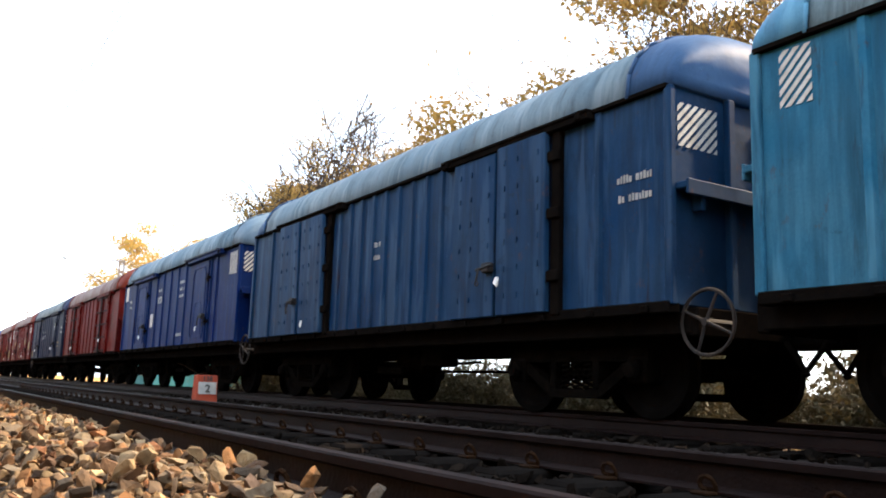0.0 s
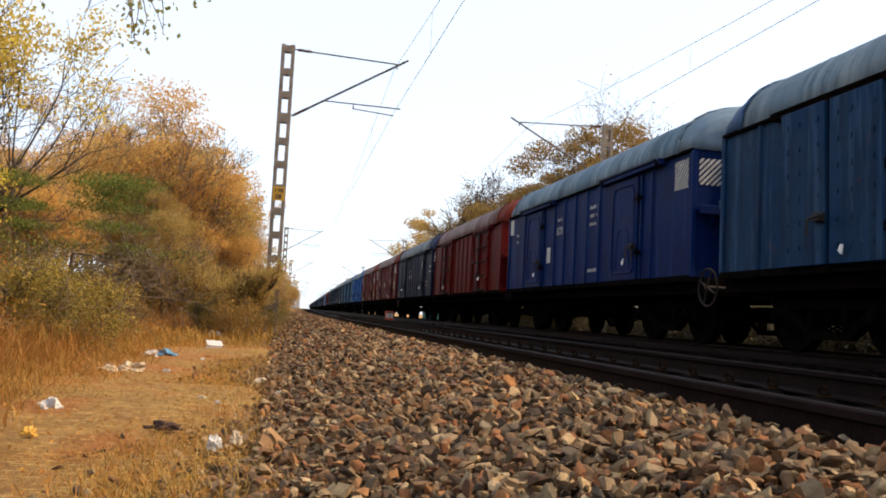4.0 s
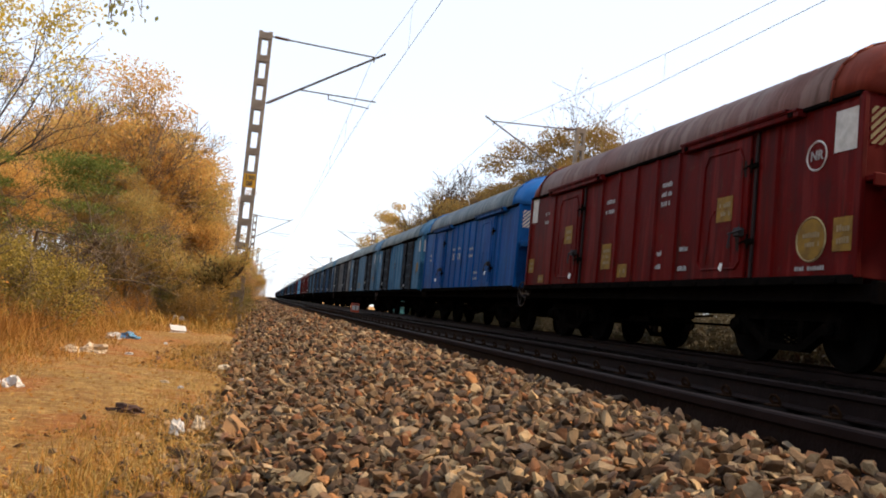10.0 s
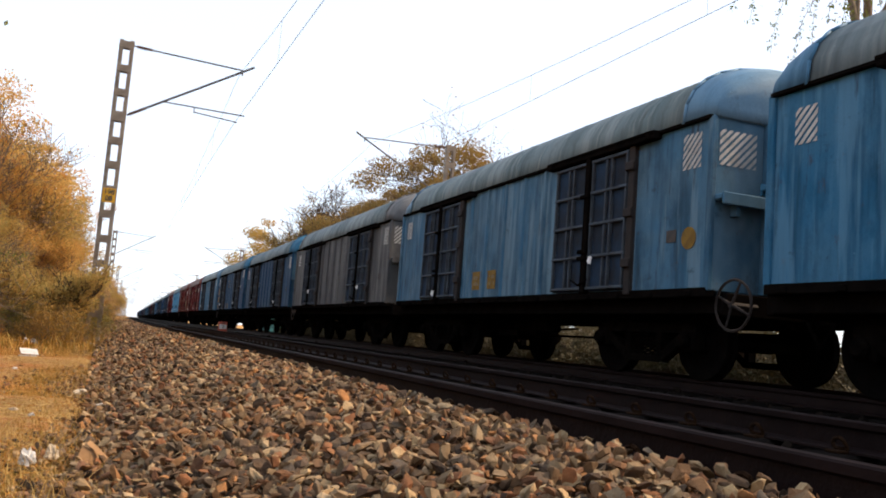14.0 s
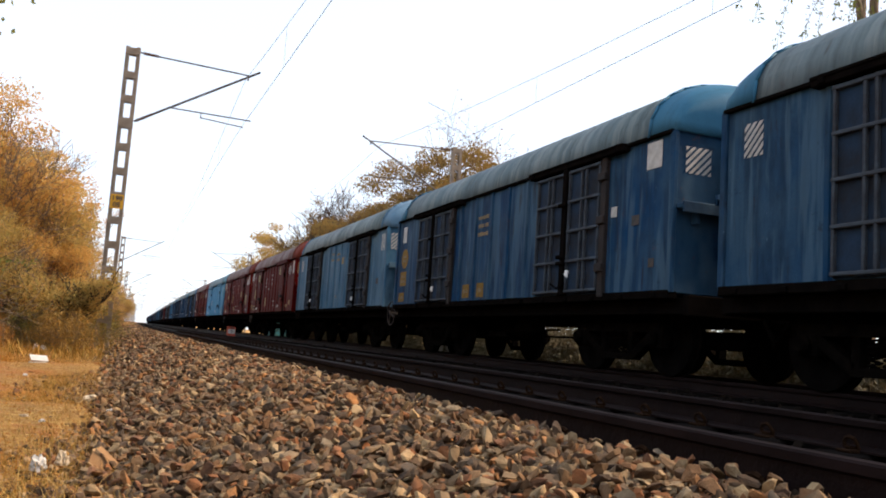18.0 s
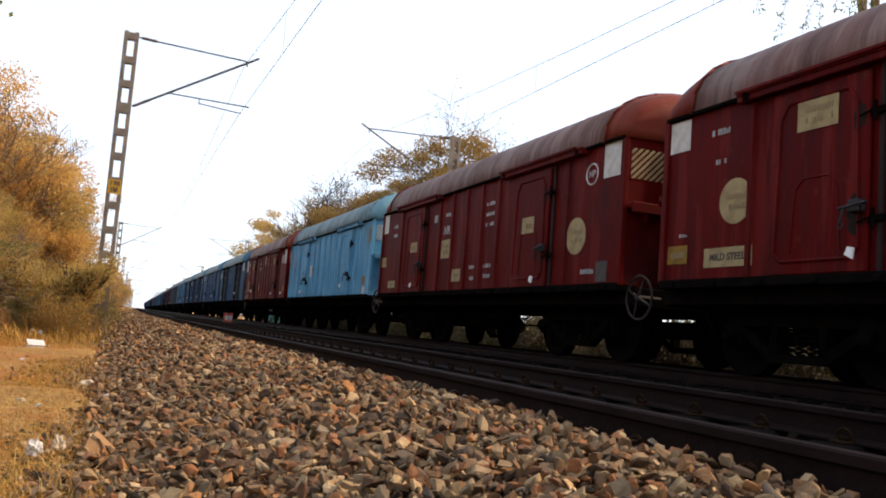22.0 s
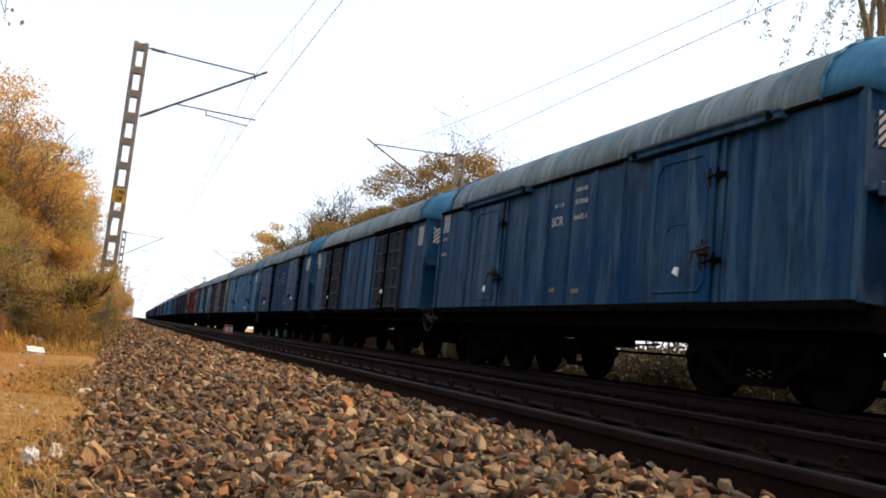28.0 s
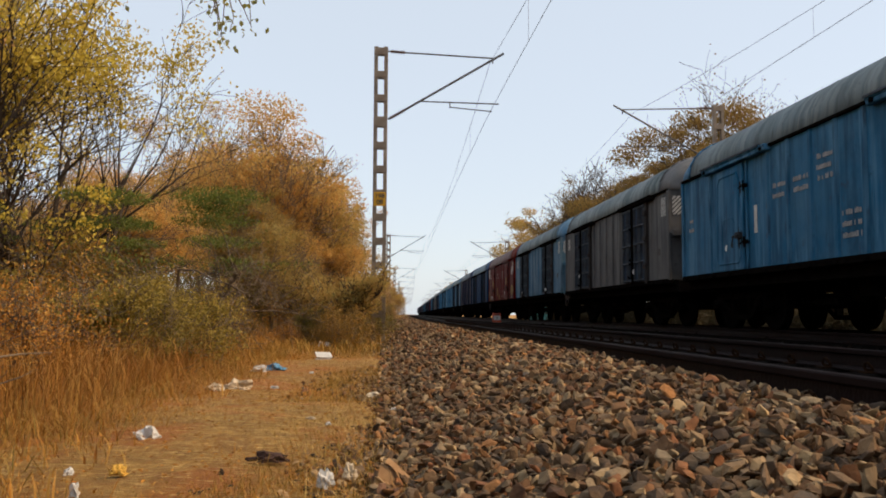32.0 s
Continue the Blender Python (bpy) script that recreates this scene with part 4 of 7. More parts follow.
def wagon(k, paint, doors, marks=(), hand_wheel=True, near=True):
    w = thing("covered_wagon", f"{COLOUR_WORDS[paint]} covered goods wagon with {DOOR_WORDS[doors]}", "railway wagon", None, "wagons of the train")
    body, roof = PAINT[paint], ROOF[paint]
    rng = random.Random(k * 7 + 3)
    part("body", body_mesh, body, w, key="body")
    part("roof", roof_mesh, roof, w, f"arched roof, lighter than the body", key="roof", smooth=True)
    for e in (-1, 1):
        part("end_hood", lunette_mesh, LITHOODPAINT[paint], w, "domed roof end", pose(0, e * (HALF - 0.005), 0, 0, 0, 0 if e > 0 else 180), "lunette", True)
        for s in (-1, 1):
            part("corner_post", corner_post_mesh, body, w, at=pose(s * (SIDE + 0.004), e * (HALF - 0.02), 0), key="cpost")
        for x in (-0.8, 0.0, 0.8):
            part("end_rib", end_rib_mesh, body, w, at=pose(x, e * (HALF + 0.03), 0), key="erib")
        part("end_step", shelf_mesh, body, w, at=pose(0, e * HALF, 0, 0, 0, 0 if e > 0 else 180), key="shelf")
    for y in (1.5, 0.75, 0.0, -0.75, -1.5, 4.1, -4.1) if doors != "plank" else (1.6, 1.2, 0.8, 0.4, 0.0, -0.4, -0.8, -1.2, -1.6, 4.7, -4.7):
        part("pillar", rib_mesh, body, w, at=pose(-SIDE, y, 0), key="rib")
    for d, (lo, hi) in enumerate(DOORS):
        c = (lo + hi) / 2
        part("door_track", door_track_mesh, body if doors == "panel" or paint == "red" else SOOTSHADE, w, at=pose(-SIDE, c - 0.2, 0), key="dtrack")
        if doors == "panel":
            dr = part("door", panel_door_mesh, body, w, at=pose(-SIDE - 0.004, c + 0.1, 0), key="panel_door")
            part("latch", latch_mesh, DOORDARK, dr, at=pose(-0.05, -0.56, 1.75), key="latch")
            if near:
                part("grease_stain", grease_mesh(k, 0.13, 0.22), GREASE, dr, "ragged dark grease stain", pose(-0.051, -0.5, 1.72), ("grease", k % 3))
                part("grease_stain", grease_mesh(k + 9, 0.1, 0.16), GREASE, dr, "ragged dark grease stain", pose(-0.051, -0.53, 2.66), ("grease_b", k % 3))
            part("door_post", slim_post_mesh, DARKRUST if paint == "red" else body, w, at=pose(-SIDE, lo + 0.28, 0), key="spost")
            part("rain_strip", rain_strip_mesh, DOORBAR if paint != "red" else body, w, "thin rain strip over a door", pose(-SIDE, c - 0.1, 0), "rstrip")
            for z in (1.62, 2.66) if near else ():
                part("door_strap", strap_mesh, IRON, w, "black iron door strap", pose(-SIDE, lo + 0.3, z), "strap")
        elif doors == "grid":
            for s in (-1, 1):
                dr = part("door", frame_door_mesh if near else far_door_mesh, DOORSHEET if paint != "red" else body, w, "grimy braced door leaf", pose(-SIDE - 0.004, c + s * 0.53, 0), "grid_door" if near else "far_door")
                for y in ((-0.44, -0.07, 0.07, 0.44) if paint != "red" else (-0.45, 0.45)) if near else ():
                    part("upright", upright_mesh, DOORBAR if paint != "red" else body, dr, at=pose(0, y, 0), key="upright")
                for i in range(5 if near else 0):
                    part("rail", door_rail_mesh, DOORBAR if paint != "red" else DARKRUST, dr, at=pose(0, 0, FLOOR + 0.09 + (EAVE - FLOOR - 0.25) * i / 4), key="door_rail")
            part("lock_bar", lock_bar_mesh, SOOTSHADE if paint != "red" else DARKRUST, w, "dark locking bar with hasps", pose(-SIDE, c, 0), "lock_bar")
            part("door_post", door_post_mesh, POSTRUST if paint != "red" else body, w, at=pose(-SIDE, lo - 0.13, 0), key="dpost")
        else:
            for s in (-1, 1):
                dr = part("door", plank_door_mesh, body, w, at=pose(-SIDE, c + s * 0.5, 0, 0, rng.uniform(-1.2, 0.2), 0), key="plank_door")
                if s > 0:
                    part("latch", latch_mesh, DOORDARK, dr, at=pose(-0.1, -0.4, 1.7), key="latch")
            part("door_post", door_post_mesh, SOOTSHADE, w, at=pose(-SIDE, lo - 0.12, 0), key="dpost")
        if near:
            part("seal_tag", tag_mesh, TAG, w, "white seal tag", pose(-SIDE - 0.17, c - 0.35 + rng.uniform(-0.2, 0.3), FLOOR + rng.uniform(0.12, 0.5), 0, 0, rng.uniform(-20, 20)), "tag")
    # near-black, so that it draws the eave's shadow line
    part("gutter", gutter_mesh, SOOTSHADE, w, "rain strip under the eave, dark for the shadow line there", key="gutter")
    # underframe and running gear, their shade painted in as near-black
    part("sill", sill_mesh, SOOTSHADE, w, "dark steel sill with brackets", key="sill")
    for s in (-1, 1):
        part("solebar", solebar_mesh, SOOTSHADE, w, at=pose(s * 1.4, 0, 0), key="solebar")
        part("headstock", headstock_mesh, SOOTSHADE, w, at=pose(0, s * (HALF + 0.1), 0), key="headstock")
    part("centre_sill", centre_sill_mesh, SOOTSHADE, w, key="csill")
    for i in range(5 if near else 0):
        part("cross_member", cross_member_mesh, SOOTSHADE, w, at=pose(0, -4.4 + 2.2 * i, 0), key="cross")
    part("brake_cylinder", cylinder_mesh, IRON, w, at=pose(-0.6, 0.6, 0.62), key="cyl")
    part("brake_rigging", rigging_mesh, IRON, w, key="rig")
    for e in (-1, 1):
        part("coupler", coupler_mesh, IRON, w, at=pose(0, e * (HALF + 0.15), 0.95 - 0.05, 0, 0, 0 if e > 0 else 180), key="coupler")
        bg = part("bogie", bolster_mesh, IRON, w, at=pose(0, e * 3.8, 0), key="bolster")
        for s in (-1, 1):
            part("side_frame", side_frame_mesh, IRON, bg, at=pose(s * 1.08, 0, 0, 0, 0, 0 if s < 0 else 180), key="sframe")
            for y in (-0.18, 0.0, 0.18) if near and s < 0 else ():
                part("spring", spring_mesh, IRON, bg, at=pose(s * 1.08, y, 0), key="spring")
        for j in (-1, 1):
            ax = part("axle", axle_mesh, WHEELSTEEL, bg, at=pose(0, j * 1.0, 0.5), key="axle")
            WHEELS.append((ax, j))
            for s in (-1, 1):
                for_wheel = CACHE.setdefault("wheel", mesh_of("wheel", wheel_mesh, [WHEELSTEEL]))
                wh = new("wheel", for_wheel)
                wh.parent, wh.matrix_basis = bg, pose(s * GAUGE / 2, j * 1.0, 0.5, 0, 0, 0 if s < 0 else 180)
                WHEELS.append((wh, (s, j)))
    if hand_wheel:
        part("hand_wheel", hand_wheel_mesh, POSTRUST, w, "spoked iron brake wheel", pose(-1.46, -HALF - 0.28, 0.92), "handwheel")
    for m in marks:
        first = mark(w, *m, doors=doors)
        if m[0] in ("disc", "patch") and m[5] in (CREAM, YELLOW) and 0.2 < m[3] < 0.6:
            wide = m[3] * (1.3 if m[0] == "disc" else 0.75)
            low = m[3] * 0.9 if m[0] == "disc" else m[4] * 0.7
            bar = mark(w, "fine", m[1], m[2], wide, low, FADED)
            bar.matrix_basis = pose(first.matrix_basis.translation.x - 0.0055, m[1], m[2])
    if near and len(marks) > 1:
        for e in (-1, 1):
            st = mark(w, "hatch", 0, 2.85, 0.56 if paint != "deep" else 0.4, 0.44 if paint != "deep" else 0.36, CREAM if paint == "red" else WHITEPAINT)
            st.matrix_basis = pose(-SIDE + 0.36, e * (HALF + 0.006), 2.85, 0, 0, 90 if e < 0 else -90)
    WAGONS.append((k, w))
    return w


B, W_, C_, Y_, D_ = "bars", WHITEPAINT, CREAM, YELLOW, DARKMARK
RED_A = [("patch", 5.42, 2.92, 0.36, 0.6, W_), (B, 4.6, 2.67, 0.3, 0.4, W_), ("patch", 3.02, 2.16, 0.42, 0.38, Y_), ("patch", 5.42, 1.58, 0.36, 0.33, Y_), ("patch", 4.7, 1.26, 0.34, 0.18, Y_), (B, 1.12, 2.58, 0.42, 0.38, W_), ("patch", 1.12, 1.62, 0.42, 0.48, Y_), ("patch", 0.38, 1.33, 0.38, 0.24, Y_),
         (B, -1.1, 2.57, 0.38, 0.48, W_), (B, -0.98, 1.47, 0.2, 0.43, W_), (B, -1.78, 1.62, 0.3, 0.13, W_), (B, -1.78, 1.31, 0.3, 0.25, W_), ("patch", -3.0, 2.12, 0.4, 0.36, Y_), ("ring", -4.9, 2.6, 0.18, 0, W_), ("NR", -4.9, 2.6, 0.2, 0, W_), ("patch", -5.42, 2.83, 0.4, 0.5, W_), ("disc", -4.88, 1.57, 0.25, 0, Y_), ("ring", -4.88, 1.57, 0.27, 0, C_), ("patch", -5.44, 1.6, 0.32, 0.4, Y_), (B, -4.85, 1.22, 0.6, 0.1, W_)]
BLUE_T = [(B, 1.1, 2.4, 0.5, 0.35, W_), (B, 0.35, 2.4, 0.5, 0.35, W_), (B, -0.4, 2.55, 0.5, 0.5, W_), (B, -1.1, 1.6, 0.55, 0.5, W_), ("hatch", -5.15, 2.85, 0.5, 0.45, W_), (B, 5.2, 2.2, 0.3, 0.4, W_)]
GRID_T = [("hatch", -5.3, 2.85, 0.35, 0.45, W_), ("patch", -4.95, 1.8, 0.2, 0.16, D_), ("hatch", 5.2, 2.8, 0.3, 0.4, W_)]
SPEC = {
    -5: ("teal", "plank", ()), -4: ("navy", "plank", ()), -3: ("teal", "plank", ()),
    -2: ("teal", "plank", [("hatch", 5.3, 2.9, 0.3, 0.5, W_), (B, 0.4, 2.4, 0.4, 0.7, W_), (B, -0.4, 1.6, 0.4, 0.5, W_)]),
    -1: ("navy", "plank", [(B, -5.2, 2.3, 0.5, 0.4, W_), (B, 0.3, 2.3, 0.3, 0.4, W_)]),
    0: ("royal", "panel", [("patch", 5.45, 2.92, 0.34, 0.44, W_), (B, 4.85, 2.55, 0.26, 0.36, W_), ("patch", 1.93, 1.9, 0.28, 0.38, W_), (B, 1.12, 2.73, 0.4, 0.24, W_), ("SCR", 1.12, 2.44, 0.3, 0, W_), (B, -1.12, 2.6, 0.45, 0.55, W_), (B, -1.12, 1.4, 0.55, 0.3, W_), ("hatch", -5.25, 2.85, 0.5, 0.5, W_)]),
    1: ("red", "grid", ()),
    2: ("slate", "panel", [("patch", 5.25, 1.39, 0.36, 0.3, Y_), ("ECo", 1.1, 2.15, 0.32, 0, W_), ("R", 0.42, 2.15, 0.32, 0, W_), (B, 1.1, 2.47, 0.39, 0.2, W_), (B, 0.42, 2.45, 0.14, 0.2, W_), ("patch", -2.12, 2.42, 0.18, 0.17, W_), ("patch", -3.3, 2.6, 0.2, 0.28, W_), (B, -5.2, 2.35, 0.55, 0.44, W_), (B, -4.35, 1.7, 0.5, 0.35, FADED), ("patch", -2.7, 1.5, 0.1, 0.14, W_), (B, 0.3, 1.5, 0.3, 0.3, FADED)]),
    3: ("red", "panel", [("patch", 5.42, 2.9, 0.34, 0.6, W_), ("patch", 5.42, 2.0, 0.32, 0.22, C_), ("patch", 4.72, 1.28, 0.42, 0.17, C_), (B, 4.55, 2.72, 0.34, 0.45, W_), ("patch", 3.0, 2.2, 0.42, 0.27, C_), (B, 1.12, 2.58, 0.34, 0.18, W_), (B, 1.12, 2.36, 0.32, 0.18, W_), ("patch", 1.1, 1.88, 0.42, 0.46, C_), ("patch", 0.38, 2.05, 0.36, 0.26, W_), ("patch", 0.42, 1.38, 0.38, 0.22, C_), (B, -1.12, 2.65, 0.38, 0.62, W_), (B, -1.15, 1.47, 0.34, 0.36, W_), (B, -0.4, 1.48, 0.36, 0.36, W_), ("disc", -4.72, 1.9, 0.26, 0, C_), ("ring", -5.0, 2.8, 0.16, 0, W_), ("patch", -5.47, 2.9, 0.32, 0.54, W_), (B, -4.92, 1.42, 0.45, 0.26, W_), ("patch", -3.0, 2.17, 0.36, 0.3, C_)]),
    4: ("red", "panel", RED_A),
    5: ("bright", "panel", [("SE", 1.12, 2.13, 0.32, 0, W_), ("CR", 0.38, 2.12, 0.32, 0, W_), (B, 1.12, 2.4, 0.36, 0.2, W_), (B, 0.38, 2.4, 0.36, 0.22, W_), (B, -1.1, 2.2, 0.46, 0.42, W_), (B, -1.8, 1.47, 0.44, 0.35, W_), (B, 4.7, 2.25, 0.26, 0.35, W_)]),
    6: ("mid", "grid", GRID_T + [("disc", -5.1, 2.0, 0.2, 0, Y_), (B, 0.38, 2.23, 0.4, 0.32, DARKMARK)]),
    7: ("steel", "grid", GRID_T + [("patch", 1.1, 1.45, 0.35, 0.35, Y_), ("patch", 0.4, 1.45, 0.35, 0.35, Y_), ("disc", -5.3, 1.75, 0.14, 0, Y_)]),
    8: ("grey", "grid", GRID_T),
    9: ("deep", "grid", GRID_T + [("patch", 1.9, 2.2, 0.2, 0.2, W_)]),
    10: ("deep", "grid", [("disc", 5.1, 2.25, 0.24, 0, Y_), ("patch", 5.15, 1.75, 0.45, 0.35, Y_), ("patch", 5.2, 1.3, 0.4, 0.22, Y_), ("patch", 5.2, 2.85, 0.25, 0.4, W_), ("patch", 0.38, 1.32, 0.34, 0.28, Y_), ("patch", 1.1, 1.32, 0.34, 0.27, Y_), ("patch", -5.25, 2.97, 0.34, 0.37, W_), ("patch", -4.3, 2.3, 0.15, 0.15, W_), ("patch", -5.25, 1.5, 0.13, 0.12, D_), ("patch", -4.85, 2.12, 0.18, 0.14, D_), (B, 0.4, 2.6, 0.5, 0.5, FADED)]),
    11: ("steel", "grid", GRID_T + [("patch", -1.0, 2.62, 0.24, 0.22, C_), (B, -0.38, 2.78, 0.42, 0.37, FADED), (B, 0.38, 2.82, 0.42, 0.4, FADED), (B, -0.35, 1.5, 0.23, 0.29, FADED)]),
    12: ("red", "panel", [("patch", 5.42, 2.97, 0.4, 0.4, W_), (B, 4.65, 2.9, 0.33, 0.14, W_), (B, 4.65, 2.53, 0.24, 0.11, W_), ("patch", 3.1, 2.79, 0.54, 0.33, C_), ("disc", 4.35, 2.02, 0.27, 0, C_), ("patch", 4.45, 1.37, 0.82, 0.23, C_), ("MILD STEEL", 4.45, 1.37, 0.14, 0, D_), (B, 5.3, 1.68, 0.18, 0.07, W_), ("patch", 5.38, 1.44, 0.39, 0.23, Y_), ("patch", -4.93, 1.46, 0.3, 0.17, C_), ("ring", -4.6, 2.8, 0.17, 0, W_), ("NP", -4.6, 2.8, 0.18, 0, W_), ("patch", -4.25, 1.34, 0.45, 0.12, C_), ("patch", -2.6, 2.86, 0.45, 0.3, C_), ("patch", -5.42, 2.9, 0.4, 0.5, W_), (B, 1.12, 2.5, 0.4, 0.5, W_), (B, 0.38, 2.2, 0.4, 0.3, W_), ("patch", 1.12, 1.6, 0.36, 0.4, C_), (B, -0.4, 2.6, 0.4, 0.6, W_), (B, -1.1, 1.5, 0.4, 0.4, W_)]),
    13: ("red", "panel", [("NR", 1.08, 2.42, 0.3, 0, W_), (B, 1.08, 2.77, 0.35, 0.2, W_), ("patch", 1.1, 2.02, 0.48, 0.4, C_), ("patch", 0.4, 1.43, 0.46, 0.26, C_), ("patch", 1.78, 2.74, 0.2, 0.16, FADEDWHITE), (B, -1.12, 2.57, 0.4, 0.6, W_), (B, -0.38, 1.46, 0.26, 0.44, W_), (B, -1.12, 1.47, 0.34, 0.39, W_), ("patch", 5.44, 2.94, 0.36, 0.49, W_), ("patch", 5.44, 1.93, 0.36, 0.25, C_), (B, 4.66, 2.7, 0.31, 0.46, W_), ("patch", 4.7, 1.34, 0.56, 0.18, C_), ("disc", -4.42, 1.88, 0.29, 0, C_), ("ring", -4.8, 2.8, 0.16, 0, W_), ("NP", -4.8, 2.8, 0.17, 0, W_), ("patch", 3.02, 2.17, 0.46, 0.24, C_), ("patch", -2.86, 2.18, 0.44, 0.28, C_), (B, -4.75, 1.32, 0.45, 0.28, W_), ("patch", -5.35, 2.94, 0.44, 0.51, W_), ("patch", -5.2, 1.3, 0.3, 0.3, D_)]),
    14: ("pale", "panel", [("disc", -5.05, 1.53, 0.14, 0, Y_), ("patch", -5.1, 1.22, 0.26, 0.23, W_), ("patch", 1.7, 2.66, 0.22, 0.21, C_), ("patch", 1.93, 2.04, 0.32, 0.4, W_), ("patch", 1.64, 2.04, 0.18, 0.36, DARKMARK), (B, 3.0, 2.0, 0.2, 0.14, D_), ("hatch", -5.35, 2.8, 0.3, 0.45, C_), ("hatch", 5.4, 2.6, 0.3, 0.6, C_)]),
    15: ("red", "panel", [("SECR", 1.0, 2.58, 0.26, 0, W_), (B, 1.1, 2.84, 0.4, 0.16, W_), ("patch", 3.05, 2.75, 0.44, 0.29, Y_), ("disc", 4.6, 1.82, 0.24, 0, Y_), ("ring", 4.6, 1.82, 0.25, 0, C_), ("patch", 1.1, 1.68, 0.3, 0.37, Y_), ("patch", 0.55, 1.32, 0.22, 0.15, Y_), ("patch", 5.42, 2.89, 0.42, 0.59, W_), (B, 4.7, 2.92, 0.42, 0.17, W_), (B, 4.7, 2.53, 0.26, 0.13, W_), ("patch", 4.7, 1.29, 0.38, 0.12, C_), ("patch", 5.42, 1.25, 0.34, 0.14, C_), ("patch", 5.45, 1.54, 0.26, 0.1, C_), ("patch", -5.35, 2.85, 0.45, 0.58, W_), ("ring", -4.75, 2.77, 0.17, 0, W_), ("NP", -4.75, 2.77, 0.18, 0, W_), ("patch", -5.3, 1.78, 0.28, 0.1, D_), ("patch", -5.28, 1.52, 0.34, 0.24, Y_), ("patch", -4.75, 1.34, 0.45, 0.09, W_), ("patch", -2.94, 2.77, 0.48, 0.3, Y_), (B, -1.4, 1.41, 0.28, 0.43, W_), (B, -0.8, 2.85, 0.36, 0.4, W_), (B, -0.62, 1.38, 0.2, 0.45, W_), ("patch", -0.25, 2.9, 0.3, 0.42, C_)]),
    16: ("deep", "grid", [("patch", -5.25, 2.95, 0.42, 0.45, W_), (B, 0.4, 2.4, 0.5, 0.35, FADED), (B, 1.0, 2.65, 0.45, 0.5, FADEDWHITE), (B, -0.75, 2.75, 0.42, 0.44, FADEDWHITE), ("patch", 5.4, 2.8, 0.3, 0.4, W_), ("patch", -4.85, 1.6, 0.28, 0.34, D_)]),
    17: ("deep", "panel", [("SCR", 0.4, 2.5, 0.25, 0, W_), (B, 0.4, 2.78, 0.35, 0.18, W_), (B, -0.3, 2.97, 0.36, 0.12, W_), (B, -0.3, 2.77, 0.42, 0.16, W_), (B, -0.3, 2.52, 0.42, 0.16, W_), (B, 0.42, 1.38, 0.2, 0.18, FADED), (B, -0.3, 1.35, 0.28, 0.26, FADED), ("hatch", 5.42, 2.97, 0.36, 0.4, W_), (B, 5.45, 2.63, 0.28, 0.14, W_), (B, 5.45, 2.3, 0.3, 0.16, W_)]),
    18: ("deep", "grid", GRID_T + [("hatch", 5.4, 2.95, 0.36, 0.37, W_)]), 19: ("deep", "plank", BLUE_T + [("patch", -5.4, 2.94, 0.3, 0.31, W_)]), 20: ("mid", "panel", BLUE_T + [("patch", 2.0, 2.0, 0.12, 0.5, W_)]),
    21: ("grey", "grid", GRID_T), 22: ("steel", "grid", GRID_T), 23: ("red", "panel", RED_A),
}
TAIL = ["navy", "slate", "steel", "mid", "pale", "mid", "navy", "grey", "teal", "mid", "red", "slate"]
for k in range(-5, 24):
    wagon(k, *SPEC[k], hand_wheel=k in (-1, 0, 3, 5, 7, 9, 11, 13, 14, 16, 18, 20, 22))
for k in range(24, 58):
    wagon(k, TAIL[k % len(TAIL)], ("grid", "panel", "grid", "panel")[k % 4], (), k % 3 != 1, False)


